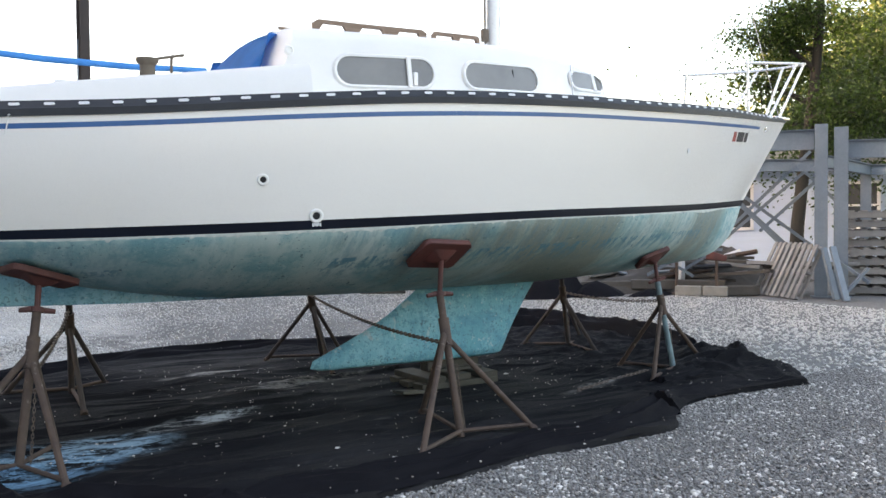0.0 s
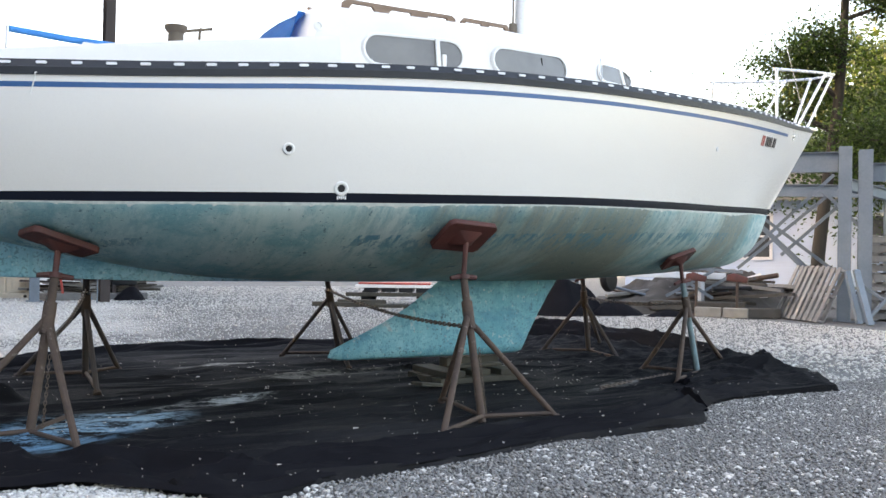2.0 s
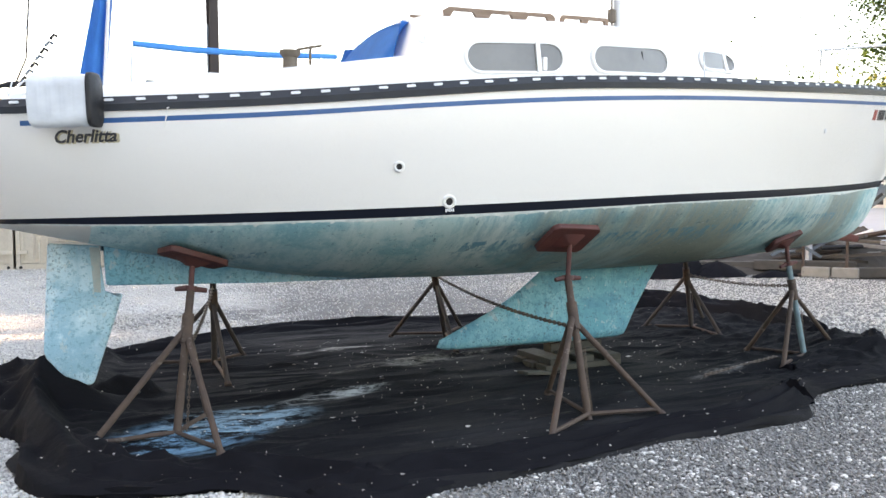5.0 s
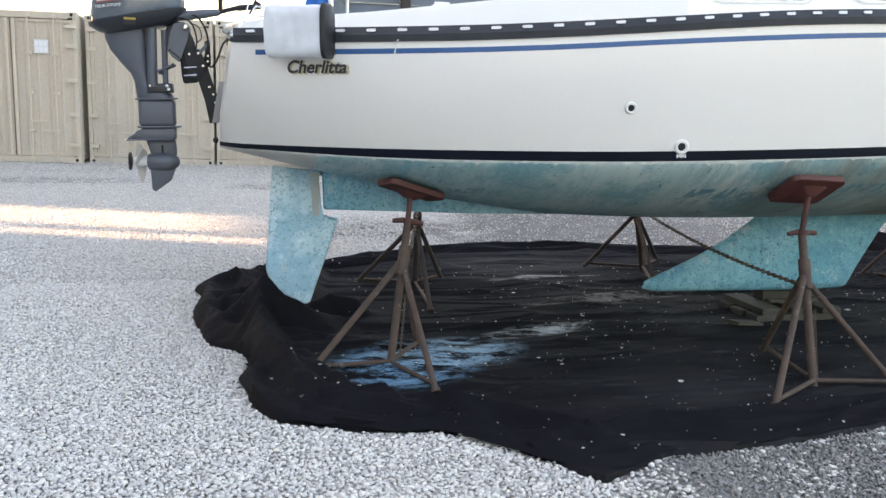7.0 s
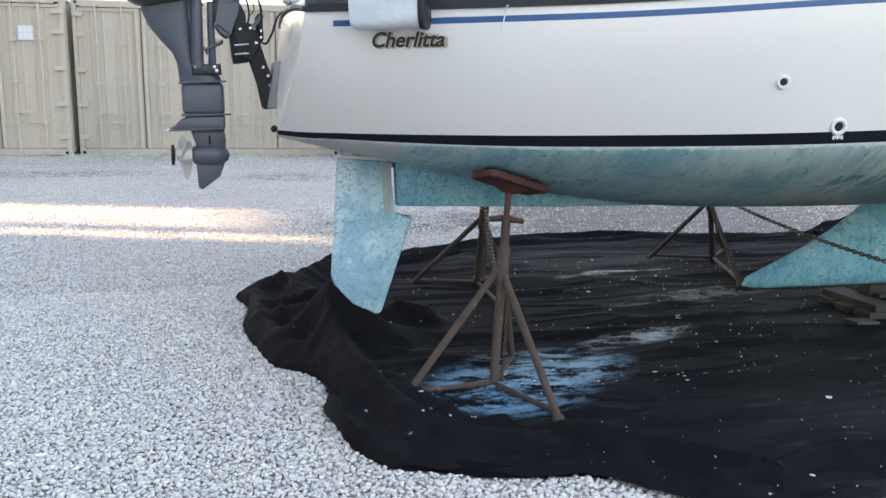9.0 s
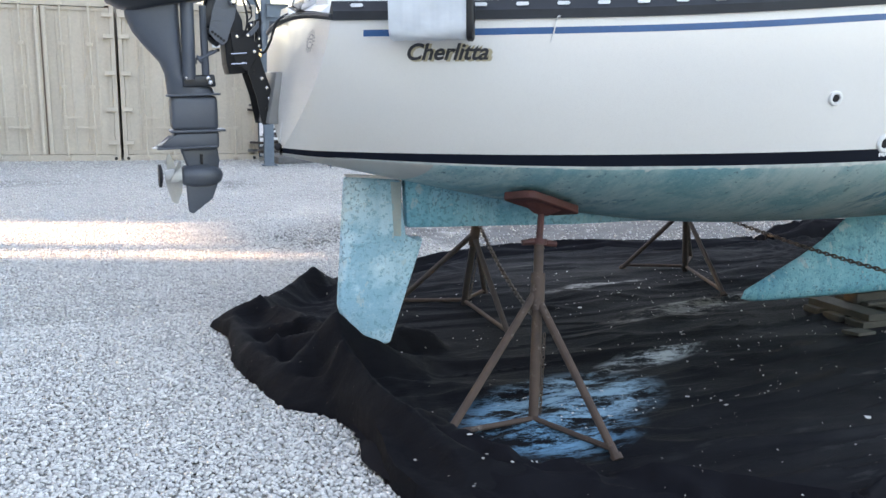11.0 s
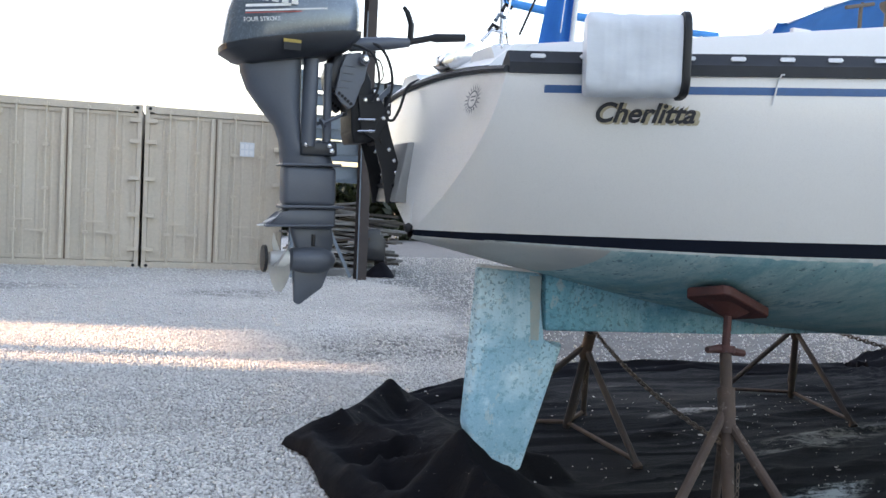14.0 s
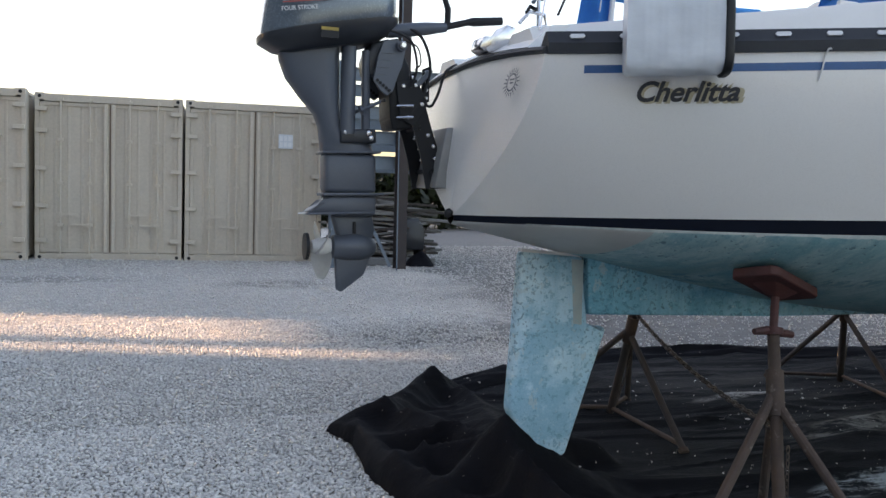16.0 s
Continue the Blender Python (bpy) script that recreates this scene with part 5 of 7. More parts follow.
slab([(-3.318, 1.116), (-3.318, 1.124), (-3.055, 1.134), (-3.055, 1.126)], 0.085, motor_grey, "cavitation_plate", "flat anti-cavitation plate", 0.003)
slab([(-3.335, 1.117), (-3.335, 1.122), (-3.29, 1.124), (-3.29, 1.119)], 0.03, rope_white, "trim_tab", "", 0.001)
slab([(-3.215, 1.120), (-3.178, 1.01), (-3.045, 1.00), (-3.040, 1.060), (-3.045, 1.125)], 0.024, motor_grey, "gearcase_strut", "", 0.014)
bm = bmesh.new()
lathe(bm, [(0.024, 0.0), (0.046, 0.012), (0.055, 0.06), (0.056, 0.12), (0.048, 0.155), (0.030, 0.182), (0.006, 0.192)], (-3.215, 0, 0.992), (1, 0, 0), 22)
part("gearcase", bm, motor_grey, motor, "torpedo-shaped gearcase")
slab([(-3.195, 0.975), (-3.185, 0.822), (-3.165, 0.812), (-3.075, 0.880), (-3.045, 0.960), (-3.05, 0.985)], 0.013, motor_grey, "lower_fin", "grey gearcase fin", 0.006)
bm = bmesh.new()
box(bm, (-3.128, -0.0335, 1.045), (-3.115, 0.0335, 1.092), 0.003)
part("water_inlet", bm, dark_plastic, motor, "black intake slot")
prop = bmesh.new()
lathe(prop, [(0.024, 0.0), (0.031, 0.02), (0.033, 0.07), (0.028, 0.085)], (-3.285, 0, 0.992), (1, 0, 0), 18)
hub = part("propeller_hub", prop, prop_white, motor, "white propeller hub")
for k in range(3):
    a0 = radians(278 + 120 * k)
    bm = bmesh.new()
    rows = []
    for i in range(7):
        r = 0.026 + 0.105 * i / 6
        wide = 0.052 * math.sin(math.pi * (0.22 + 0.70 * i / 6)) + 0.012
        tw = radians(36 - 14 * i / 6)
        row = []
        for s in (-1, -0.4, 0.4, 1):
            off = wide * s
            ang = a0 + off * math.cos(tw) / r
            row.append(Vector((-3.245 - off * math.sin(tw), r * math.cos(ang), 0.992 + r * math.sin(ang))))
        rows.append(row)
    vs = loft(bm, rows, closed=False)
    bmesh.ops.solidify(bm, geom=bm.faces[:], thickness=0.006)
    part("propeller_blade", bm, prop_white, hub, "chalky white propeller blade")
bm = bmesh.new()
lathe(bm, [(0.012, 0.0), (0.052, 0.002), (0.054, 0.014), (0.03, 0.020)], (-3.315, 0, 0.992), (1, 0, 0), 18)
part("exhaust_ring", bm, dark_plastic, motor, "black propeller diffuser ring")

# steering tube, swivel block and clamp bracket
bm = bmesh.new()
tube(bm, [(-3.165, -0.055, 1.765), (-3.165, -0.055, 1.43)], 0.030, 12)
part("swivel_tube", bm, motor_grey, motor, "grey swivel tube")
bm = bmesh.new()
tube(bm, [(-3.096, -0.050, 1.755), (-3.092, -0.050, 1.44)], 0.017, 10)
part("tilt_rod", bm, motor_grey, motor, "grey steering shaft")
slab([(-3.195, 1.395), (-3.195, 1.447), (-3.055, 1.455), (-3.050, 1.40)], 0.072, motor_dark, "lower_mount", "dark lower mount block", 0.008)
for x in (-3.075, -3.085, -3.175):
    bm = bmesh.new()
    lathe(bm, [(0.010, 0), (0.010, 0.008), (0.006, 0.010)], (x, -0.072, 1.418 if x > -3.08 else 1.437), (0, -1, 0), 8)
    part("bolt", bm, steel, motor)
# clamp bracket: two toothed plates, a black board between them, and the tilt tube across the top
for y in (-0.098, 0.086):
    bm = bmesh.new()
    prism(bm, [(-3.078, 1.640), (-3.060, 1.735), (-3.040, 1.792), (-2.985, 1.806), (-2.948, 1.780), (-2.962, 1.700), (-2.985, 1.655), (-2.998, 1.600), (-3.020, 1.582), (-3.050, 1.602)], "y", y, y + 0.012, 0.003, 1)
    plate = part("clamp_plate", bm, motor_grey, motor, "grey clamp plate with a row of tilt notches", smooth=False)
    for k in range(5):
        bm = bmesh.new()
        lathe(bm, [(0.0065, 0), (0.0065, 0.003)], (-3.062 + 0.012 * k, y - 0.001, 1.640 - 0.009 * k), (0, -1, 0), 8)
        part("notch", bm, dark_plastic, plate)
    for k in range(4):
        bm = bmesh.new()
        box(bm, (-3.072 + 0.006 * k, y - 0.004, 1.662 + 0.028 * k), (-3.020 + 0.006 * k, y, 1.668 + 0.028 * k))
        part("rib", bm, motor_grey, plate, smooth=False)
bm = bmesh.new()
tube(bm, [(-2.972, -0.125, 1.775), (-2.972, 0.125, 1.775)], 0.020, 14)
part("tilt_tube", bm, motor_grey, motor, "grey tilt tube across the clamp")
bm = bmesh.new()
lathe(bm, [(0.016, 0.0), (0.016, 0.012), (0.010, 0.018)], (-2.972, -0.125, 1.775), (0, -1, 0), 6)
part("tilt_nut", bm, steel, motor, "bright nut on the tilt tube")
slab([(-3.10, 1.72), (-3.075, 1.79), (-3.00, 1.81), (-2.99, 1.74), (-3.04, 1.66), (-3.09, 1.66)], 0.060, motor_dark, "swivel_head", "dark swivel casting", 0.010)
slab([(-3.018, 1.748), (-2.955, 1.762), (-2.925, 1.70), (-2.912, 1.465), (-2.990, 1.455), (-3.000, 1.50)], 0.078, dark_plastic, "bracket_board", "thick black bracket board", 0.008)
for z in (1.500, 1.545):
    bm = bmesh.new()
    tube(bm, [(-2.985, -0.105, z), (-2.915, -0.105, z + 0.006)], 0.005, 6)
    part("staple", bm, steel, motor, "bright bolt across the board")
for y in (-0.115, 0.06):
    bm = bmesh.new()
    lathe(bm, [(0.007, 0.0), (0.007, 0.085), (0.020, 0.087), (0.020, 0.095)], (-3.045, y, 1.560), (-0.9, 0, -0.45), 10)
    part("clamp_screw", bm, motor_grey, motor, "grey clamp screw")
    bm = bmesh.new()
    bar(bm, (-3.045, y - 0.03, 1.560), (-3.045, y + 0.03, 1.560), 0.010, 0.014, 0.002)
    part("screw_handle", bm, dark_plastic, motor)
# sprung lifting bracket: upper links, lower arms and their bolts
for y in (-0.094, 0.082):
    for out, holes in (([(-2.985, 1.640), (-2.900, 1.655), (-2.852, 1.560), (-2.905, 1.470), (-2.965, 1.500)], ((-2.955, 1.625), (-2.905, 1.632), (-2.878, 1.560), (-2.930, 1.505))),
                       ([(-2.930, 1.585), (-2.868, 1.592), (-2.822, 1.445), (-2.785, 1.345), (-2.792, 1.232), (-2.846, 1.228), (-2.872, 1.360), (-2.912, 1.485)], ((-2.900, 1.545), (-2.845, 1.440), (-2.822, 1.398), (-2.812, 1.350), (-2.822, 1.300), (-2.815, 1.255))),
                       ([(-2.870, 1.700), (-2.842, 1.712), (-2.838, 1.575), (-2.868, 1.560)], ((-2.855, 1.690), (-2.855, 1.655), (-2.853, 1.620), (-2.853, 1.588)))):
        bm = bmesh.new()
        prism(bm, out, "y", y, y + 0.010, 0.002, 1)
        arm = part("bracket_arm", bm, dark_plastic, motor, "black steel bracket arm", smooth=False)
        for x, z in holes:
            bm = bmesh.new()
            lathe(bm, [(0.0085, 0), (0.0085, 0.005), (0.005, 0.008)], (x, y, z), (0, -1, 0), 8)
            part("bolt", bm, steel, arm)
        y += 0.012
bm = bmesh.new()
prism(bm, [(-2.905, 1.640), (-2.845, 1.705), (-2.835, 1.690), (-2.890, 1.625)], "y", -0.10, -0.085, 0.002, 1)
part("lift_handle", bm, motor_grey, motor, "grey lifting handle")
for x, z in ((-2.93, 1.60), (-2.875, 1.47), (-2.822, 1.30)):
    bm = bmesh.new()
    tube(bm, [(x, -0.09, z), (x, 0.09, z)], 0.010, 8)
    part("cross_rod", bm, dark_plastic, motor)
bm = bmesh.new()
for k in range(3):
    pts = [(-2.89 + 0.012 * math.cos(t) - 0.03 * k, -0.05 + t * 0.004, 1.545 + 0.012 * math.sin(t)) for t in (j * 0.7 for j in range(28))]
    tube(bm, pts, 0.0032, 5)
part("spring", bm, steel, motor, "coil lift spring")
# tiller arm with grip and lever
bm = bmesh.new()
tube(bm, [(-3.02, -0.06, 1.835), (-2.93, -0.07, 1.848), (-2.86, -0.075, 1.858), (-2.78, -0.08, 1.870)], [0.026, 0.027, 0.025, 0.018], 12)
part("tiller_arm", bm, motor_grey, motor, "grey tiller arm")
bm = bmesh.new()
tube(bm, [(-2.79, -0.08, 1.869), (-2.69, -0.085, 1.897), (-2.67, -0.085, 1.900), (-2.545, -0.09, 1.915)], [0.013, 0.013, 0.018, 0.016], 12)
part("tiller_grip", bm, dark_plastic, motor, "black rubber tiller grip")
bm = bmesh.new()
tube(bm, [(-2.775, -0.08, 1.87), (-2.775, -0.085, 1.94), (-2.795, -0.09, 1.985), (-2.812, -0.09, 2.005)], [0.013, 0.013, 0.011, 0.007], 8)
part("shift_lever", bm, dark_plastic, motor, "black shift lever")
for pts, rr in ((((-3.00, -0.07, 1.86), (-2.90, -0.10, 1.83), (-2.85, -0.10, 1.72), (-2.87, -0.09, 1.60), (-2.93, -0.09, 1.50)), 0.006),
                (((-3.02, -0.11, 1.83), (-2.94, -0.12, 1.80), (-2.91, -0.12, 1.70), (-2.93, -0.11, 1.62)), 0.005),
                (((-2.92, -0.02, 1.66), (-2.84, -0.05, 1.56), (-2.80, -0.05, 1.60), (-2.76, -0.03, 1.70), (-2.70, 0.0, 1.74)), 0.006),
                (((-2.95, -0.09, 1.80), (-2.90, -0.09, 1.78), (-2.885, -0.09, 1.72), (-2.91, -0.09, 1.69)), 0.003)):
    cu = [Vector(p) for p in pts]
    fine = []
    for i in range(len(cu) - 1):
        p0, p1, p2, p3 = cu[max(i - 1, 0)], cu[i], cu[i + 1], cu[min(i + 2, len(cu) - 1)]
        for k in range(6):
            u = k / 6
            fine.append(0.5 * (2 * p1 + (p2 - p0) * u + (2 * p0 - 5 * p1 + 4 * p2 - p3) * u**2 + (3 * p1 - p0 - 3 * p2 + p3) * u**3))
    fine.append(cu[-1])
    bm = bmesh.new()
    tube(bm, fine, rr, 7)
    part("cable", bm, dark_plastic, motor, "black control cable")
# wooden pad and plate on the transom
bm = bmesh.new()
prism(bm, [(-2.735, 1.222), (-2.806, 1.226), (-2.764, 1.462), (-2.695, 1.466)], "y", 0.065, 0.350, 0.006)
part("motor_board", bm, grey_plate, boat, "grey metal motor board on the transom")
bm = bmesh.new()
lathe(bm, [(0.004, 0), (0.016, 0.006), (0.019, 0.018), (0.012, 0.028), (0.004, 0.032)], (-2.770, -0.03, 1.125), (-0.7, -0.3, 0.2), 14)
part("drain_plug", bm, dark_plastic, boat, "black rubber drain flap at the transom foot")
bm = bmesh.new()
tube(bm, [(-2.772, -0.03, 1.14), (-2.768, -0.025, 1.20), (-2.752, -0.02, 1.27)], 0.0022, 6)
part("drain_cord", bm, rope_white, boat, "thin white cord above the drain flap")

# ==== boat fittings ====
def hull_frame(x, z, out=0.0):
    """A frame on the starboard side: x forward along the hull, y up, z out."""
    p, n, du = skin_at(x, z, out)
    up = n.cross(du).normalized()
    if up.z < 0:
        up = -up
    return Matrix(((du.x, up.x, n.x, p.x), (du.y, up.y, n.y, p.y), (du.z, up.z, n.z, p.z), (0, 0, 0, 1)))


m = hull_frame(-2.425, 1.510, 0.0016)
words("Cherlitta", 0.088, name_gold, m @ Matrix.Translation((0.006, -0.004, 0)), boat, 0.0006, 0.32, 0.335, 0.0042, "name_shadow")
words("Cherlitta", 0.088, name_ink, m @ Matrix.Translation((0, 0, 0.0014)), boat, 0.0006, 0.32, 0.325, 0.0022, "name_lettering")
# registration figures stand as plain bars
for k in range(8):
    bm = bmesh.new()
    box(bm, (0.03 * k + (0.018 if k in (2, 3, 4, 5) else 0) + (0.036 if k > 5 else 0), 0, 0), (0.03 * k + (0.018 if k in (2, 3, 4, 5) else 0) + (0.036 if k > 5 else 0) + 0.021, 0.076, 0.0016))
    bm.transform(hull_frame(3.54, 1.858, 0.001) @ Matrix.Diagonal((1.62, 1.10, 1, 1)))
    part("registration_bar", bm, name_ink if k > 1 else red_paint, boat, smooth=False)


def through_hull(x, z, r, stained):
    bm = bmesh.new()
    m = hull_frame(x, z, 0.0)
    lathe(bm, [(r, -0.002), (r, 0.006), (r * 0.86, 0.011), (r * 0.62, 0.011), (r * 0.50, 0.004)], (0, 0, 0), (0, 0, 1), 20)
    bm.transform(m)
    ring = part("through_hull", bm, deck_white, boat, "white plastic through-hull fitting")
    bm = bmesh.new()
    lathe(bm, [(r * 0.52, 0.0045), (r * 0.50, 0.0055)], (0, 0, 0), (0, 0, 1), 16)
    bm.transform(m)
    part("bore", bm, dark_plastic, ring)


through_hull(-0.813, 1.393, 0.030, False)
through_hull(-0.536, 1.213, 0.038, True)
bm = bmesh.new()
for a in range(5):
    box(bm, (-0.022 + 0.010 * a, -0.055 + 0.004 * (a % 2), 0.001), (-0.014 + 0.010 * a, -0.038, 0.006))
bm.transform(hull_frame(-0.536, 1.213))
part("caulk_drip", bm, white_vinyl, boat, "white sealant drips")
bm = bmesh.new()
lathe(bm, [(0.028, -0.002), (0.028, 0.006), (0.020, 0.010), (0.016, 0.004)], (0, 0, 0), (0, 0, 1), 18)
bm.transform(hull_frame(4.50, 2.055, 0.0))
part("hawse_ring", bm, steel, boat, "bright hawse ring at the bow")
bm = bmesh.new()
lathe(bm, [(0.017, -0.002), (0.017, 0.005), (0.008, 0.006)], (0, 0, 0), (0, 0, 1), 14)
bm.transform(hull_frame(2.62, 1.715, 0.0))
part("patch", bm, fender_cloth, boat, "small grey patched hole")
# sun emblem on the transom: a ring with rays
em = bmesh.new()
for k in range(20):
    a = 2 * math.pi * k / 20
    p = [(0.030 * math.cos(a + s), 0.030 * math.sin(a + s)) for s in (-0.09, 0.09)] + [(0.050 * math.cos(a), 0.050 * math.sin(a))]
    em.faces.new([em.verts.new((u, v, 0.0)) for u, v in p])
for k in range(24):
    a, b = 2 * math.pi * k / 24, 2 * math.pi * (k + 1) / 24
    em.faces.new([em.verts.new((r * math.cos(t), r * math.sin(t), 0)) for r, t in ((0.022, a), (0.027, a), (0.027, b), (0.022, b))])
for zz, ww in ((0.006, 0.014), (-0.004, 0.009)):
    em.faces.new([em.verts.new((s * ww, zz + h, 0)) for s, h in ((-1, 0), (1, 0), (1, 0.004), (-1, 0.004))])
em.transform(Matrix.Diagonal((1.2, 1.2, 1, 1)))
ob = part("emblem", em, motor_grey, boat, "grey sun-ray emblem decal", smooth=False)
ob.matrix_basis = pose(-2.728, -0.462, 1.577, 90, 0, -86) @ pose(0, 0, 0.006, -12, 0, 0)

# padded fender hung over the quarter
c, n, du = skin_at(-2.385, 1.60, 0.0)
fm = hull_frame(-2.335, 1.620, 0.086)
fend = thing("fender_cushion", "white padded vinyl fender cushion with black end, hung over the rail", "fender", TRIM @ fm.translation)
fmr = Matrix.Translation(-fm.translation) @ fm


def pad_ring(a, hy, hz, wob=0.0, n=28):
    out = []
    for k in range(n):
        t = 2 * math.pi * k / n
        e = 0.45
        yy, zz = math.copysign(abs(math.cos(t)) ** e, math.cos(t)) * hy, math.copysign(abs(math.sin(t)) ** e, math.sin(t)) * hz
        out.append(fmr @ Vector((a, 0.085 + yy + wob * noise.noise((a * 22, k * 0.4, 1)), zz + wob * noise.noise((a * 19, k * 0.5, 6)))))
    return out


bm = bmesh.new()
loft(bm, [pad_ring(-0.150 + 0.285 * k / 30, 0.124 - 0.006 * (1 if k in (0, 30) else 0) + 0.0007 * math.sin(k * 1.9), 0.070 + 0.0008 * math.sin(k * 2.6), 0.006) for k in range(31)])
part("sleeve", bm, fender_cloth, fend, "wrinkled white vinyl sleeve", angle=60)
bm = bmesh.new()
loft(bm, [pad_ring(0.135, 0.124, 0.072), pad_ring(0.139, 0.131, 0.080), pad_ring(0.156, 0.131, 0.080), pad_ring(0.162, 0.122, 0.070)])
part("end_cap", bm, dark_plastic, fend, "black foam end", angle=60)
# white cord tied over the rail
bm = bmesh.new()
p = [skin_at(-1.900 - 0.004 * k, 1.722 - 0.020 * k, 0.020 if k < 3 else 0.006)[0] for k in range(8)]
tube(bm, p, 0.003, 6)
part("tied_cord", bm, rope_white, boat, "short white cord tied to the toe rail")

# pulpit, bow fittings
def rod(name, pts, r, material, parent, label="", n=10):
    bm = bmesh.new()
    tube(bm, pts, r, n)
    return part(name, bm, material, parent, label)


pulpit = part("pulpit", tube(bmesh.new(), [(4.08, -0.36, 2.615), (4.45, -0.33, 2.655), (4.95, -0.24, 2.715), (5.30, -0.12, 2.765), (5.36, 0.0, 2.775), (5.30, 0.12, 2.765), (4.95, 0.24, 2.715), (4.45, 0.33, 2.655), (4.08, 0.36, 2.615)], 0.0125, 10), bright_steel, boat, "stainless bow pulpit")
for a, b in (((4.10, -0.38, 2.10), (4.12, -0.355, 2.62)), ((4.55, -0.25, 2.14), (5.02, -0.22, 2.722)), ((4.92, -0.08, 2.17), (5.28, -0.12, 2.762)),
             ((4.10, 0.38, 2.10), (4.12, 0.355, 2.62)), ((4.55, 0.25, 2.14), (5.02, 0.22, 2.722)), ((4.92, 0.08, 2.17), (5.28, 0.12, 2.762))):
    rod("stanchion", [a, b], 0.0125, bright_steel, pulpit)
rod("forestay", [(5.06, 0, 2.22), (4.70, 0, 3.05), (4.2, 0, 4.2)], 0.004, steel, boat, "wire forestay")
bm = bmesh.new()
prism(bm, [(4.93, 2.185), (5.16, 2.20), (5.17, 2.225), (4.93, 2.235)], "y", -0.05, 0.05, 0.006)
part("stem_fitting", bm, steel, boat, "stem head fitting")
rod("cowl_stub", [(2.95, -0.45, 2.06), (2.95, -0.45, 2.16)], 0.006, deck_white, boat)

# mast, boom with blue cover, shrouds
bm = bmesh.new()
loft(bm, [[Vector((1.54 + 0.060 * math.cos(t), -0.02 + 0.042 * math.sin(t), z)) for t in (2 * math.pi * k / 18 for k in range(18))] for z in (2.35, 3.6, 6.0, 9.5)])
mast = part("mast", bm, surface("mast_paint", (0.62, 0.63, 0.64), (0.54, 0.55, 0.56), 2, 0.35, 0.3, bumpy=0.02), boat, "pale grey aluminium mast")
rod("halyard", [(1.46, -0.03, 2.40), (1.455, -0.03, 2.60), (1.45, -0.02, 4.5)], 0.008, brown_trim, mast, "brown halyard at the mast")
bm = bmesh.new()
box(bm, (1.405, -0.075, 2.56), (1.465, -0.035, 2.66), 0.012)
part("cleat", bm, brown_trim, mast)
for y in (-1.22, 1.22):
    rod("shroud", [(1.30, y, 1.95), (1.55, y * 0.30, 7.0)], 0.003, steel, boat, "wire shroud")
bm = bmesh.new()
pts = [(-1.75 + 1.57 * k / 20, 0.0, 2.515 + 0.195 * k / 20 + 0.006 * noise.noise((k * 0.9, 0, 0))) for k in range(21)]
tube(bm, pts, [0.02] + [0.027 + 0.005 * noise.noise((k * 0.6, 3, 0)) for k in range(19)] + [0.02], 14)
part("boom_cover", bm, blue_cloth, boat, "spar end in a blue canvas cover")
bm = bmesh.new()
tube(bm, [(-1.87, 1.10, 2.350), (-1.5, 1.15, 2.345), (-0.9, 1.20, 2.355), (-0.315, 1.23, 2.385)], [0.022, 0.024, 0.024, 0.020], 12)
part("lifeline_cover", bm, blue_cloth, boat, "blue padded lifeline cover")
rod("lifeline_post", [(-1.90, 1.02, 1.75), (-1.88, 1.10, 2.37)], 0.012, steel, boat, "stainless stanchion")
rod("lifeline_post", [(-0.45, 1.22, 1.85), (-0.45, 1.22, 2.37)], 0.012, steel, boat, "stainless stanchion")
# sheet winch with cover, small fittings along the coaming
bm = bmesh.new()
lathe(bm, [(0.062, 0.0), (0.058, 0.02), (0.040, 0.035), (0.038, 0.085), (0.055, 0.105), (0.057, 0.122), (0.02, 0.126)], (-1.255, -0.85, 1.905), (0, 0, 1), 20)
part("winch", bm, brown_trim, boat, "brown weathered sheet winch")
bm = bmesh.new()
box(bm, (-1.70, -0.82, 1.862), (-1.60, -0.78, 1.877), 0.005)
box(bm, (-1.69, -0.81, 1.877), (-1.61, -0.79, 1.892), 0.005)
part("cleat", bm, deck_white, boat, "cream deck cleat")
rod("stay_fitting", [(-1.04, -0.5, 2.0), (-1.04, -0.5, 2.10), (-1.03, -0.5, 2.13)], 0.008, brown_trim, boat)
rod("stay_fitting", [(-1.12, -0.5, 2.10), (-0.97, -0.5, 2.135)], 0.008, brown_trim, boat)
# blue awning stretched from the cabin top down to the cockpit, closed at the sides
bm = bmesh.new()
rows = []
for i in range(-3, 18):
    f = min(1.0, max(-1.0, -1 + i / 7))
    tuck = max(0, -i, i - 14) / 3
    row = []
    for k in range(11):
        u = k / 10
        x = -0.41 - 0.265 * u ** 0.85
        x += (-0.475 - 0.10 * u - x) * tuck * 0.94
        z = 2.365 - 0.345 * u - 0.045 * f * f - 0.018 * math.sin(math.pi * u)
        crease = 0.016 * noise.noise((i * 0.75 + u, u * 2.0, 2)) + 0.008 * noise.noise((i * 2.1, u * 4.0, 6))
        row.append(Vector((x + crease, 0.02 + f * (0.52 + 0.06 * u + 0.02 * tuck), z + crease * 0.6)))
    rows.append(row)
loft(bm, rows, closed=False)
bmesh.ops.solidify(bm, geom=bm.faces[:], thickness=0.006)
part("companionway_cover", bm, blue_cloth, boat, "blue canvas cover over the companionway", angle=70)
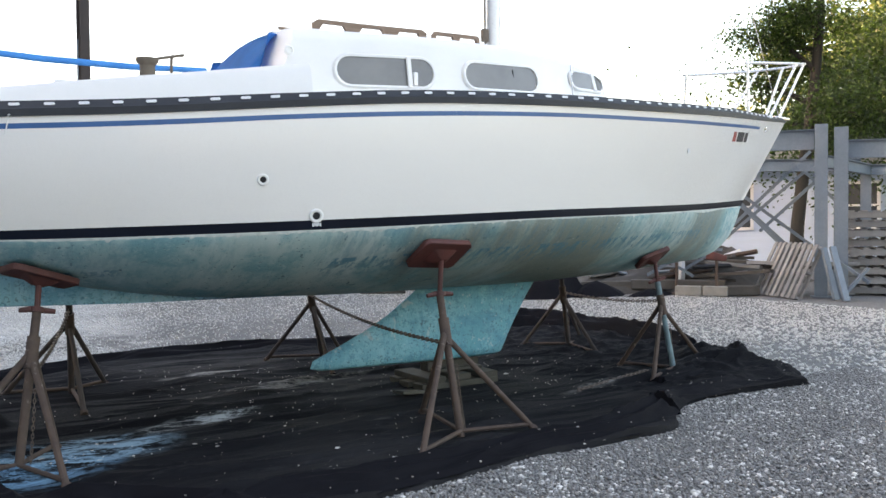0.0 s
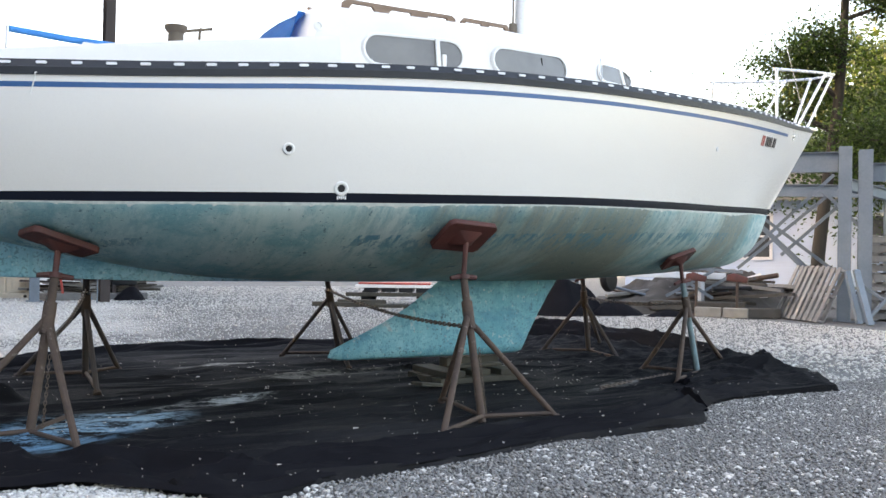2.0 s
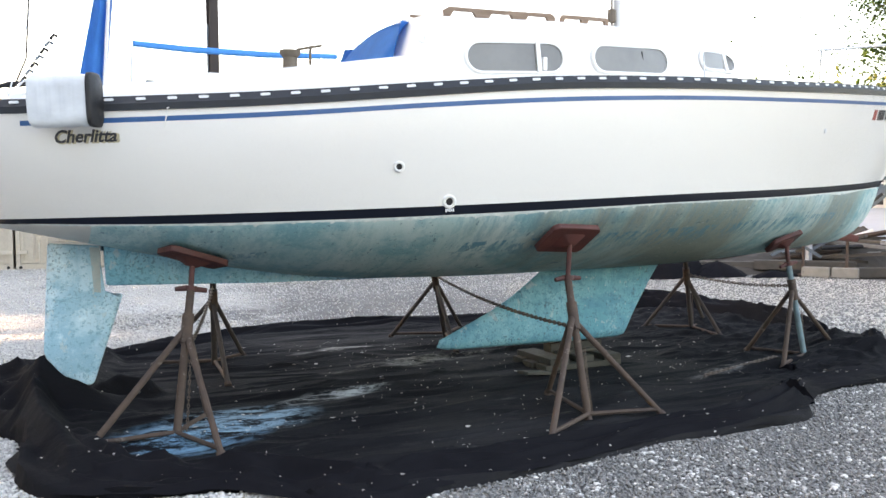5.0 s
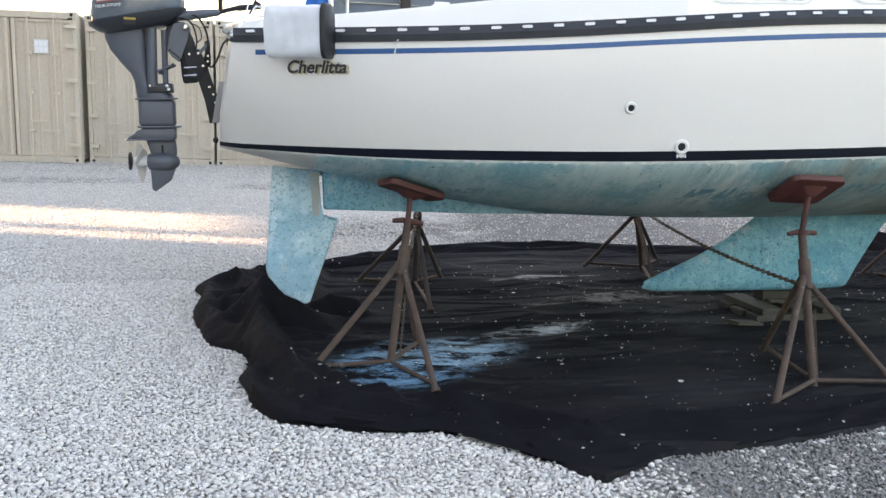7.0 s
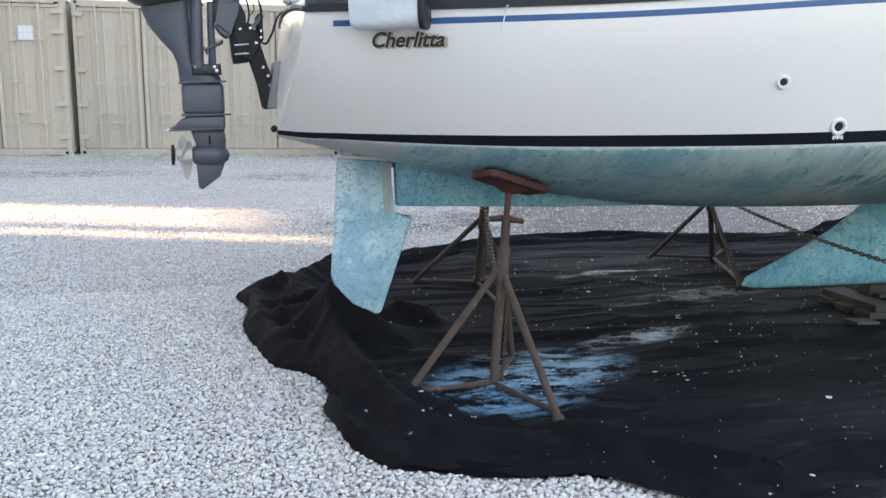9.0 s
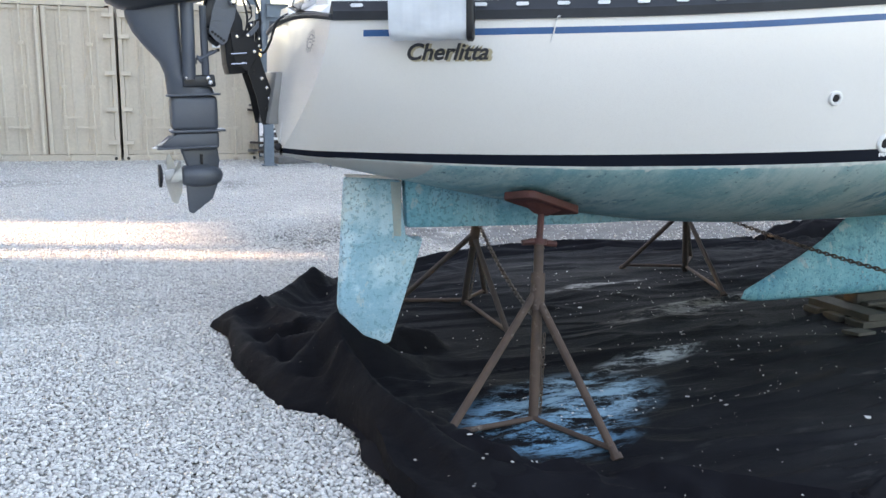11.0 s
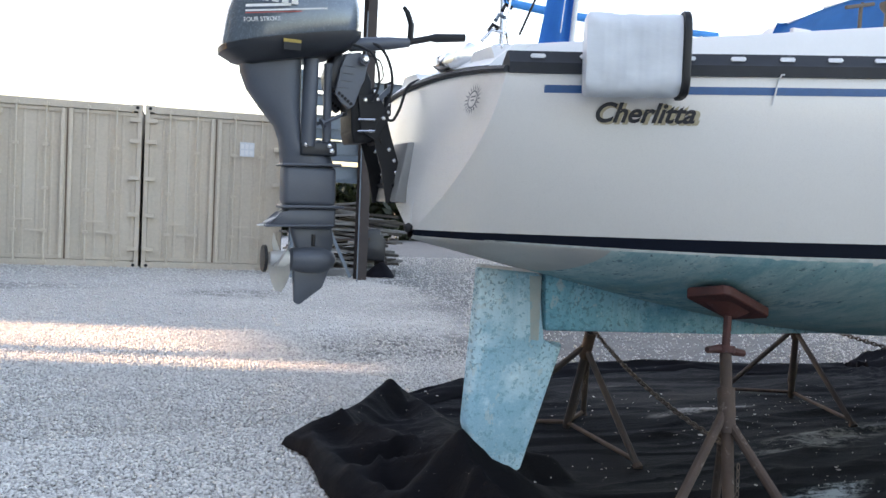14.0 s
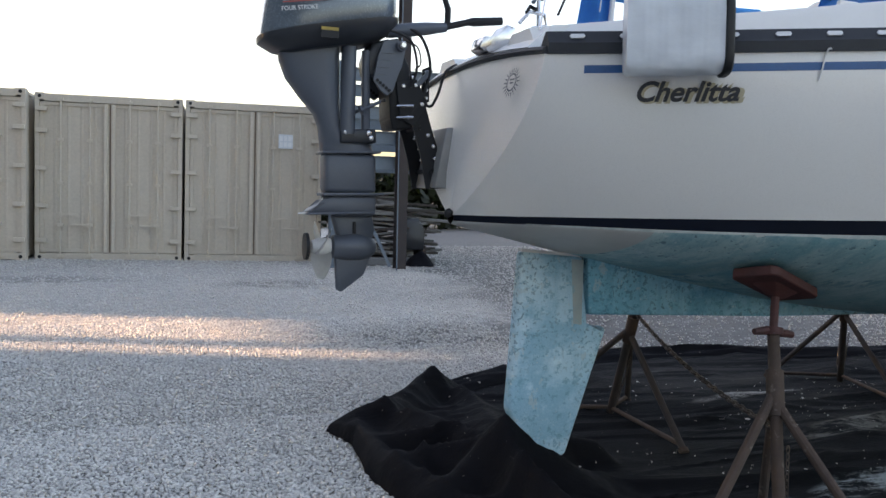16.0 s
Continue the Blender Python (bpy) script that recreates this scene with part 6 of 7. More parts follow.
# blue cloth hanging from a staff at the stern
bm = bmesh.new()
rows = []
for i in range(14):
    u = i / 13
    z = 1.84 + 1.30 * u
    x1 = -2.135 + 0.11 * u
    wide = 0.125 * (1 - u) ** 1.2 + 0.035
    rows.append([Vector((x1 - wide * (1 - s), -0.08 + 0.022 * math.sin(s * 9 + u * 4) + 0.012 * noise.noise((s * 3, u * 6, 1)), z)) for s in (k / 8 for k in range(9))])
loft(bm, rows, closed=False)
bmesh.ops.solidify(bm, geom=bm.faces[:], thickness=0.005)
part("stern_cloth", bm, blue_cloth, boat, "blue canvas hanging from a staff", angle=70)
rod("staff", [(-2.150, -0.09, 1.78), (-2.05, -0.09, 3.3)], 0.011, rope_white, boat, "white staff")
rod("backstay", [(-2.63, -0.45, 1.76), (-2.45, -0.30, 2.5), (-1.2, 0.0, 6.5)], 0.0035, steel, boat, "wire backstay")
# stern hardware: chock, shackles, boarding ladder block
bm = bmesh.new()
prism(bm, [(-2.745, 1.735), (-2.71, 1.715), (-2.62, 1.755), (-2.60, 1.815), (-2.64, 1.825), (-2.67, 1.775), (-2.73, 1.775)], "y", -0.20, -0.10, 0.006)
part("stern_chock", bm, steel, boat, "bright stern chock")
rod("shackle", [(-2.60, -0.22, 1.83), (-2.56, -0.22, 1.875), (-2.50, -0.22, 1.87), (-2.49, -0.22, 1.83), (-2.55, -0.22, 1.815)], 0.007, steel, boat, "steel shackle")
for k in range(7):
    x0, z0 = -2.56 + 0.025 * k, 1.87 + 0.040 * k
    rod("block_link", [(x0 - 0.012, -0.22, z0), (x0 + 0.006, -0.21, z0 + 0.026), (x0 + 0.022, -0.23, z0 + 0.012)], 0.008, galv if k % 2 else dark_plastic, boat)
rod("stern_line", [(-2.60, -0.52, 1.80), (-2.54, -0.53, 1.95), (-2.50, -0.54, 2.6)], 0.004, dark_plastic, boat, "dark stern line")
rod("cord", [(-2.46, -0.55, 1.82), (-2.42, -0.5, 1.95), (-2.30, -0.3, 2.5)], 0.002, rope_white, boat)
# wooden grab rails and sliding hatch on the cabin roof
for xa, xb, y in ((-0.25, 0.54, -0.66), (0.59, 0.96, -0.655)):
    bm = bmesh.new()
    out_t, out_b = [], []
    nst = 24
    for k in range(nst + 1):
        x = xa + (xb - xa) * k / nst
        zb = cab_z(x) + 0.036
        f = (k / nst) * (3 if xb - xa > 0.5 else 2)
        gap = abs(math.sin(math.pi * f)) > 0.45
        out_t.append((x, zb + 0.058 - 0.02 * (1 if k in (0, nst) else 0)))
        out_b.append((x, zb + (0.036 if gap else -0.012)))
    prism(bm, out_t + out_b[::-1], "y", y - 0.012, y + 0.012)
    part("grab_rail", bm, teak, boat, "weathered wooden grab rail")
bm = bmesh.new()
prism(bm, [(-0.38, 2.325), (0.40, 2.345), (0.40, 2.39), (-0.38, 2.38)], "y", -0.34, 0.34, 0.012)
part("sliding_hatch", bm, deck_white, boat, "white sliding hatch")
rod("hatch_track", [(-0.36, -0.40, 2.382), (0.0, -0.40, 2.390), (0.1, -0.40, 2.38)], 0.010, teak, boat)
bm = bmesh.new()
lathe(bm, [(0.028, 0.0), (0.030, 0.008), (0.020, 0.014), (0.018, 0.006)], (-0.485, -0.858, 2.150), (0, -1, 0.1), 16)
part("padeye", bm, deck_white, boat, "cream padeye on the cabin side")
bm = bmesh.new()
box(bm, (0.275, -0.958, 2.005), (0.305, -0.932, 2.085), 0.006)
part("window_latch", bm, deck_white, cabin)
for x in (0.84, 1.05):
    rod("curtain_cord", [(x, -0.908, 2.170 + 0.06 * (x - 0.9)), (x + 0.012, -0.909, 2.095)], 0.005, dark_plastic, cabin)

# ==== yard: shipping containers ====
CW, CH, CL = 2.438, 2.896, 6.06
box_ = thing("shipping_container", "tan painted steel shipping container, closed double doors facing the yard", "shipping container", (0, 0, 0), "row of containers")
bm = bmesh.new()
pts = []
for side in (0, 1):
    rows = []
    for k in range(73):
        d = 0.036 if k % 4 in (1, 2) else 0.0
        y = 0.12 + (CL - 0.14) * k / 72
        x = (0.04 + d) if side == 0 else (CW - 0.04 - d)
        rows.append([Vector((x, y, 0.16)), Vector((x, y, CH - 0.06))])
    loft(bm, rows, closed=False)
box(bm, (0.03, 0.10, CH - 0.075), (CW - 0.03, CL - 0.05, CH - 0.025))
box(bm, (0.03, 0.12, 0.05), (CW - 0.03, CL - 0.05, 0.16))
box(bm, (0.05, CL - 0.08, 0.1), (CW - 0.05, CL - 0.02, CH - 0.05))
part("body", bm, container_tan, box_, smooth=False)
for x in (0.0, CW - 0.075):
    bm = bmesh.new()
    box(bm, (x, 0.0, 0.10), (x + 0.075, 0.14, CH - 0.10), 0.006)
    part("corner_post", bm, container_tan, box_, smooth=False)
    for z in (0.0, CH - 0.118):
        bm = bmesh.new()
        xx = x if x == 0 else CW - 0.162
        box(bm, (xx, -0.008, z), (xx + 0.162, 0.17, z + 0.118), 0.006)
        cast = part("corner_casting", bm, container_tan, box_, smooth=False)
        bm = bmesh.new()
        lathe(bm, [(0.030, 0), (0.030, 0.004)], (xx + 0.08, -0.009, z + 0.06), (0, -1, 0), 12)
        part("socket", bm, dark_plastic, cast)
for z0, z1 in ((CH - 0.14, CH - 0.012), (0.012, 0.13)):
    bm = bmesh.new()
    box(bm, (0.15, 0.005, z0), (CW - 0.15, 0.13, z1), 0.006)
    part("door_sill" if z1 < 1 else "door_header", bm, container_tan, box_, smooth=False)
bm = bmesh.new()
box(bm, (-0.045, -0.050, -0.026), (0.045, 0.034, 0.026), 0.004)
guide_mesh = mesh_of(bm, "bar_guide", container_light, False)
for d in (0, 1):
    x0, x1 = (0.080, 1.206) if d == 0 else (1.232, CW - 0.080)
    bm = bmesh.new()
    nv = 5
    out = []
    for k in range(nv):
        a, b = x0 + 0.02 + (x1 - x0 - 0.04) * k / nv, x0 + 0.02 + (x1 - x0 - 0.04) * (k + 1) / nv
        w = b - a
        out += [(a, 0.056), (a + 0.06 * w, 0.056), (a + 0.12 * w, 0.064), (b - 0.12 * w, 0.064), (b - 0.06 * w, 0.056)]
    out.append((x1 - 0.02, 0.056))
    loft(bm, [[Vector((x, y, 0.15)) for x, y in out], [Vector((x, y, CH - 0.16)) for x, y in out]], closed=False)
    for a, b in (((x0, 0.14), (x0 + 0.06, CH - 0.15)), ((x1 - 0.06, 0.14), (x1, CH - 0.15))):
        box(bm, (a[0], 0.032, a[1]), (b[0], 0.07, b[1]))
    for z in (0.14, CH - 0.21):
        box(bm, (x0 + 0.06, 0.032, z), (x1 - 0.06, 0.07, z + 0.06))
    door = part("door", bm, container_tan, box_, "tan ribbed container door", smooth=False)
    bm = bmesh.new()
    g = x1 + 0.001 if d == 0 else x0 - 0.013
    box(bm, (g, 0.040, 0.14), (g + 0.012, 0.06, CH - 0.15))
    part("gasket", bm, container_dark, door, smooth=False)
    for f in (0.30, 0.72) if d == 0 else (0.28, 0.70):
        x = x0 + (x1 - x0) * f
        bm = bmesh.new()
        tube(bm, [(x, -0.026, 0.06), (x, -0.026, CH - 0.06)], 0.018, 8)
        lb = part("locking_bar", bm, container_light, door)
        for z in (0.09, 0.62, 1.35, 2.10, CH - 0.11):
            g = new("bar_guide", guide_mesh)
            g.parent = lb
            g.location = (x, 0.0, z)
        bm = bmesh.new()
        zz = 0.62 if f > 0.5 else 0.80
        bar(bm, (x, -0.050, zz), (x + (0.36 if f < 0.5 else -0.36) * 0.8, -0.050, zz + 0.01), 0.018, 0.03, 0.003, (0, 0, 1))
        box(bm, (x - 0.025, -0.06, zz - 0.04), (x + 0.025, -0.02, zz + 0.04), 0.004)
        part("handle", bm, container_light, lb, smooth=False)
    for z in (0.35, 0.95, 1.60, 2.25, 2.62):
        bm = bmesh.new()
        a = (0.012, 0.20) if d == 0 else (CW - 0.20, CW - 0.012)
        box(bm, (a[0], -0.034, z - 0.036), (a[1], 0.036, z + 0.036), 0.006)
        part("hinge", bm, container_light, door, smooth=False)
bm = bmesh.new()
box(bm, (1.255, -0.012, 0.14), (1.31, 0.034, CH - 0.15), 0.004)
box(bm, (1.125, -0.012, 0.14), (1.18, 0.034, CH - 0.15), 0.004)
part("cover_strip", bm, container_light, box_, smooth=False)
ANG = -6.5
C0 = Matrix.Translation((-5.455, 13.19, -0.03)) @ pose(0, 0, 0, 0, 0, ANG)
copy_thing(box_, C0)
copy_thing(box_, C0 @ Matrix.Translation((-5.00, 0.05, 0.0)))
placard = bmesh.new()
box(placard, (1.64, 0.026, 2.10), (1.90, 0.030, 2.36))
pl = part("placard", placard, fender_cloth, box_, "pale blue placard", smooth=False)
for r in range(2):
    for k in range(3):
        bm = bmesh.new()
        box(bm, (1.66 + 0.078 * k, 0.022, 2.24 - 0.115 * r), (1.715 + 0.078 * k, 0.026, 2.33 - 0.115 * r))
        part("bar_mark", bm, white_vinyl, pl, smooth=False)
copy_thing(box_, C0 @ Matrix.Translation((-2.505, -0.33, 0.02)))
box_.matrix_basis = C0 @ Matrix.Translation((2.49, 0.0, 0.0))

# rusted column and the storage rack behind it
bm = bmesh.new()
for lo, hi in (((-0.085, -0.085, 0), (0.085, -0.072, 6.5)), ((-0.085, 0.072, 0), (0.085, 0.085, 6.5)), ((-0.006, -0.072, 0), (0.006, 0.072, 6.5))):
    box(bm, lo, hi)
post = solid("steel_column", bm, pole_brown, "tall rusted steel column standing in the gravel", "column", smooth=False)
post.matrix_basis = pose(0.47, 10.95, 0, 0, 0, 12)
bm = bmesh.new()
tube(bm, [(0.30, 10.55, 0.0), (0.30, 10.60, 2.2), (0.32, 10.62, 4.5)], 0.012, 8)
solid("conduit", bm, galv, "thin grey conduit beside the rusted column", "pipe")


def beam_i(bm, p, q, h, w, t=0.012):
    x, y, z = frame_of(p, q)
    p, q = Vector(p), Vector(q)
    for s in (-1, 1):
        bar(bm, p + y * s * (h / 2 - t / 2), q + y * s * (h / 2 - t / 2), w, t)
    bar(bm, p, q, t, h - 2 * t)


def rack(name, label, origin, turn, spans, heights, depth, colh, h, w, braces=True, reach=0.0):
    """A steel boat rack: columns, long beams and diagonal braces."""
    rk = thing(name, label, "storage rack", origin)
    rk.rotation_euler = (0, 0, radians(turn))
    for x in spans:
        for y in (0.0, depth):
            bm = bmesh.new()
            for s in (-1, 1):
                box(bm, (x - w / 2, y + s * (w / 2 - 0.006) - 0.006, 0), (x + w / 2, y + s * (w / 2 - 0.006) + 0.006, colh))
            box(bm, (x - 0.006, y - w / 2, 0), (x + 0.006, y + w / 2, colh))
            part("column", bm, galv, rk, smooth=False)
            bm = bmesh.new()
            box(bm, (x - w * 0.8, y - w * 0.8, 0.0), (x + w * 0.8, y + w * 0.8, 0.018))
            part("base_plate", bm, galv, rk, smooth=False)
    for z, over in heights:
        for y in (-w / 2 - 0.055, depth + w / 2 + 0.055):
            bm = bmesh.new()
            beam_i(bm, (spans[0] - over, y, z), (spans[-1] + over + reach, y, z), h, 0.10)
            part("beam", bm, galv, rk, smooth=False)
    if braces:
        for a, b in zip(spans, spans[1:]):
            for (xa, za), (xb, zb) in (((a, 0.15), (b, heights[0][0] - 0.2)), ((b, 0.15), (a, heights[0][0] - 0.2))):
                bm = bmesh.new()
                bar(bm, (xa, depth * 0.5, za), (xb, depth * 0.5, zb), 0.06, 0.06)
                part("diagonal_brace", bm, galv, rk, smooth=False)
    return rk


rack("boat_rack", "grey steel boat rack with stacked beams behind the stern", (-0.62, 11.3, 0), -3, [0.0], [(3.30, 0.05), (2.66, 0.0), (2.24, 0.0), (1.82, 0.0)], 1.9, 3.52, 0.22, 0.16, False, 6.0)
bm = bmesh.new()
bar(bm, (-0.55, 10.9, 1.75), (0.25, 10.8, 0.05), 0.06, 0.05)
solid("loose_brace", bm, galv, "grey steel brace leaning from the rack to the ground", "brace", smooth=False)
# lumber heap
rng = random.Random(4)
heap = thing("lumber_pile", "heap of weathered grey planks and offcuts", "lumber pile", (0.25, 12.4, 0), "")
for k in range(46):
    L = rng.uniform(0.6, 1.6)
    z = 0.06 + 0.027 * k
    bm = bmesh.new()
    box(bm, (-L / 2, -0.07, -0.02), (L / 2, 0.07, 0.02), 0.004)
    bm.transform(pose(rng.uniform(-0.35, 0.35), rng.uniform(-0.35, 0.35), z, rng.uniform(-4, 4), rng.uniform(-7, 7), rng.uniform(-22, 22)))
    part("plank", bm, wood_grey if k % 3 else pole_brown, heap, smooth=False)
heap2 = thing("lumber_pile", "tall heap of dark weathered boards under the rack", "lumber pile", (1.10, 12.9, 0), "")
for k in range(30):
    L = rng.uniform(0.6, 1.2)
    bm = bmesh.new()
    box(bm, (-L / 2, -0.09, -0.025), (L / 2, 0.09, 0.025), 0.004)
    bm.transform(pose(rng.uniform(-0.3, 0.5), rng.uniform(-0.4, 0.4), 0.06 + 0.036 * k, rng.uniform(-4, 4), rng.uniform(-6, 6), rng.uniform(-25, 25)))
    part("plank", bm, wood_dark if k % 3 else wood_grey, heap2, smooth=False)
bm = bmesh.new()
box(bm, (-0.9, -0.25, 0.0), (0.95, 0.2, 0.12), 0.01)
ob = solid("timber_sleeper", bm, wood_grey, "grey timber sleeper lying before the lumber", "timber", smooth=False)
ob.matrix_basis = pose(0.45, 11.9, 0, 0, 0, 8)
bm = bmesh.new()
tube(bm, [(-0.10, 11.7, 0.10), (-0.18, 11.85, 0.72)], 0.022, 8)
solid("marker_stake", bm, red_paint, "orange-red marker stake leaning on timber", "stake")


def drape(name, at, size, height, label, category, seed, material=None):
    """A rumpled black cloth heap with a ragged outline."""
    bm = bmesh.new()
    n, rows = 44, []
    for r in range(1, 14):
        f = r / 13
        row = []
        for k in range(n):
            t = 2 * math.pi * k / n
            rad = f * (1 + 0.30 * noise.noise((math.cos(t) * 1.4, math.sin(t) * 1.4, seed)) + 0.12 * noise.noise((math.cos(t) * 5, math.sin(t) * 5, seed)))
            x, y = size[0] * rad * math.cos(t), size[1] * rad * math.sin(t)
            z = height * (1 - f ** 1.6) * (0.8 + 0.6 * noise.noise((x * 2.2, y * 2.2, seed))) + 0.05 * height * noise.noise((x * 8, y * 8, seed))
            row.append(bm.verts.new((x, y, max(z, 0.012) if r < 13 else 0.0)))
        rows.append(row)
    c = bm.verts.new((0, 0, height * 0.85))
    for k in range(n):
        bm.faces.new((c, rows[0][k], rows[0][(k + 1) % n]))
    for a, b in zip(rows, rows[1:]):
        for k in range(n):
            bm.faces.new((a[k], a[(k + 1) % n], b[(k + 1) % n], b[k]))
    ob = solid(name, bm, material or fold_cloth, label, category, angle=60)
    ob.location = at
    return ob


drape("crumpled_cloth", (1.05, 11.6, 0), (0.30, 0.25), 0.30, "crumpled black cloth heap beside the column", "tarp", 3.0)
machine = thing("engine_block", "dark disused engine standing on a low frame", "engine", (1.02, 12.1, 0))
machine.scale = (0.8, 0.8, 0.75)
bm = bmesh.new()
prism(bm, [(-0.28, 0.35), (0.28, 0.35), (0.30, 0.85), (0.12, 1.15), (-0.18, 1.10), (-0.32, 0.80)], "y", -0.25, 0.25, 0.03)
part("casing", bm, motor_dark, machine)
bm = bmesh.new()
lathe(bm, [(0.05, 0.0), (0.23, 0.01), (0.24, 0.05), (0.17, 0.06), (0.06, 0.08)], (0.02, -0.27, 0.62), (0, -1, 0), 24)
part("flywheel", bm, motor_dark, machine)
for x in (-0.26, 0.26):
    bm = bmesh.new()
    box(bm, (x - 0.04, -0.35, 0.0), (x + 0.04, 0.35, 0.36), 0.008)
    part("skid", bm, pole_brown, machine, smooth=False)
# low trailer with a red deck, timbers lying before it
trailer = thing("flat_trailer", "low white-framed flat trailer with a red deck edge, standing on timbers", "trailer", (4.42, 8.90, 0))
trailer.rotation_euler = (0, 0, radians(-32.3))
bm = bmesh.new()
box(bm, (0.10, 0.06, 0.385), (1.42, 0.95, 0.420), 0.004)
part("deck", bm, red_paint, trailer, "red painted deck boards", smooth=False)
for y in (0.02, 0.97):
    bm = bmesh.new()
    bar(bm, (0.05, y, 0.352), (1.62, y, 0.360), 0.05, 0.055, 0.004)
    part("side_rail", bm, deck_white, trailer, "white painted side rail", smooth=False)
for y in (0.02, 0.97):
    bm = bmesh.new()
    box(bm, (1.56, y - 0.03, 0.10), (1.62, y + 0.03, 0.44), 0.004)
    part("end_post", bm, deck_white, trailer, "white end post", smooth=False)
for x in (0.20, 0.52, 0.84, 1.16):
    bm = bmesh.new()
    box(bm, (x, 0.06, 0.245), (x + 0.26, 0.90, 0.335), 0.006)
    part("crate", bm, motor_dark, trailer, "dark box under the deck", smooth=False)
bm = bmesh.new()
bar(bm, (-0.12, 0.00, 0.20), (1.56, -0.02, 0.215), 0.08, 0.07, 0.005)
part("lower_rail", bm, wood_green, trailer, "grey timber lower rail", smooth=False)
for x in (0.25, 1.30):
    bm = bmesh.new()
    lathe(bm, [(0.03, -0.05), (0.13, -0.05), (0.15, -0.03), (0.15, 0.03), (0.13, 0.05), (0.03, 0.05)], (x, 0.50, 0.15), (0, 1, 0), 20)
    part("wheel", bm, dark_plastic, trailer)
for lo, hi, turn in (((-0.25, -0.40, 0.0), (0.62, -0.24, 0.12), 4), ((-0.60, -0.55, 0.0), (0.25, -0.44, 0.08), -7), ((0.45, -0.62, 0.0), (1.25, -0.50, 0.06), 3)):
    bm = bmesh.new()
    box(bm, lo, hi, 0.008)
    ob = solid("timber", bm, wood_green, "weathered squared timber lying on the gravel", "timber", "timbers before the trailer", smooth=False)
    ob.matrix_basis = pose(4.42, 8.90, 0, 0, 0, -32.3 + turn)

# ==== rack, pallets and clutter off the bow ====
UX, UY = 0.58, -0.814          # along the face of the rack
VX, VY = 0.814, 0.58           # away from the yard


def off(a, d, z=0.0):
    """A place by the rack: a metres along its face from the left of two columns, d metres behind it."""
    return Vector((10.09 + UX * a + VX * d, 2.88 + UY * a + VY * d, z))


rk = thing("boat_rack", "blue-grey steel boat rack with heavy beams off the bow", "storage rack", (0, 0, 0))
TURN = pose(0, 0, 0, 0, 0, -54.5)
for a, d, hgt, w in ((0.0, 0.0, 2.76, 0.19), (0.29, 0.0, 2.70, 0.20), (-4.4, 0.1, 2.70, 0.19), (4.2, 0.1, 2.6, 0.19), (0.9, 3.4, 2.3, 0.18), (-2.5, 3.4, 2.4, 0.18), (4.0, 3.4, 2.3, 0.18)):
    bm = bmesh.new()
    for s_ in (-1, 1):
        box(bm, (-w / 2, s_ * (w / 2 - 0.007) - 0.007, 0), (w / 2, s_ * (w / 2 - 0.007) + 0.007, hgt))
    box(bm, (-0.006, -w / 2 + 0.014, 0), (0.006, w / 2 - 0.014, hgt))
    bm.transform(Matrix.Translation(off(a, d)) @ TURN)
    part("column", bm, galv, rk, smooth=False)
    bm = bmesh.new()
    box(bm, (-w * 0.8, -w * 0.8, 0.0), (w * 0.8, w * 0.8, 0.018))
    bm.transform(Matrix.Translation(off(a, d)) @ TURN)
    part("base_plate", bm, galv, rk, smooth=False)
for p, q, h in ((off(-4.5, 0.05, 2.55), off(-0.10, 0.05, 2.53), 0.32), (off(0.40, 0.12, 2.36), off(4.3, 0.05, 2.30), 0.29), (off(-3.0, 3.2, 2.40), off(0.8, 3.3, 2.30), 0.24), (off(1.0, 3.3, 2.20), off(4.2, 3.3, 2.15), 0.20), (off(-0.05, 0.1, 2.2), off(1.0, 3.4, 2.2), 0.2)):
    bm = bmesh.new()
    beam_i(bm, p, q, h, 0.12)
    part("beam", bm, galv, rk, smooth=False)
for p, q in (((10.58, 3.76, 2.41), (9.72, 4.88, 1.00)), ((11.13, 4.03, 2.26), (10.12, 5.34, 0.80)), ((9.74, 4.86, 1.78), (10.36, 4.05, 0.72)), ((9.95, 4.95, 1.75), (10.75, 3.95, 0.50)), ((11.2, 4.05, 1.95), (10.55, 4.75, 1.05)), ((10.9, 4.2, 2.2), (11.6, 3.2, 0.9)), ((10.4, 5.0, 1.7), (11.1, 4.1, 0.8))):
    bm = bmesh.new()
    bar(bm, p, q, 0.055, 0.055)
    bm.transform(Matrix.Translation((0.17, -0.24, 0.0)))
    part("diagonal_brace", bm, galv, rk, smooth=False)


def pallet(m, label, name="pallet"):
    p = thing(name, label, "pallet", (0, 0, 0), "wooden pallets")
    for k in range(7):
        bm = bmesh.new()
        box(bm, (-0.5 + k * 0.152, -0.5, 0.10), (-0.5 + k * 0.152 + 0.085, 0.5, 0.122), 0.003)
        part("deck_board", bm, wood_grey, p, smooth=False)
    for y in (-0.46, 0.0, 0.46):
        bm = bmesh.new()
        box(bm, (-0.5, y - 0.022, 0.02), (0.5, y + 0.022, 0.10), 0.003)
        part("stringer", bm, wood_grey, p, smooth=False)
    for x in (-0.45, 0.0, 0.45):
        bm = bmesh.new()
        box(bm, (x - 0.045, -0.5, 0.0), (x + 0.045, 0.5, 0.02), 0.003)
        part("bottom_board", bm, wood_grey, p, smooth=False)
    p.matrix_basis = m
    return p


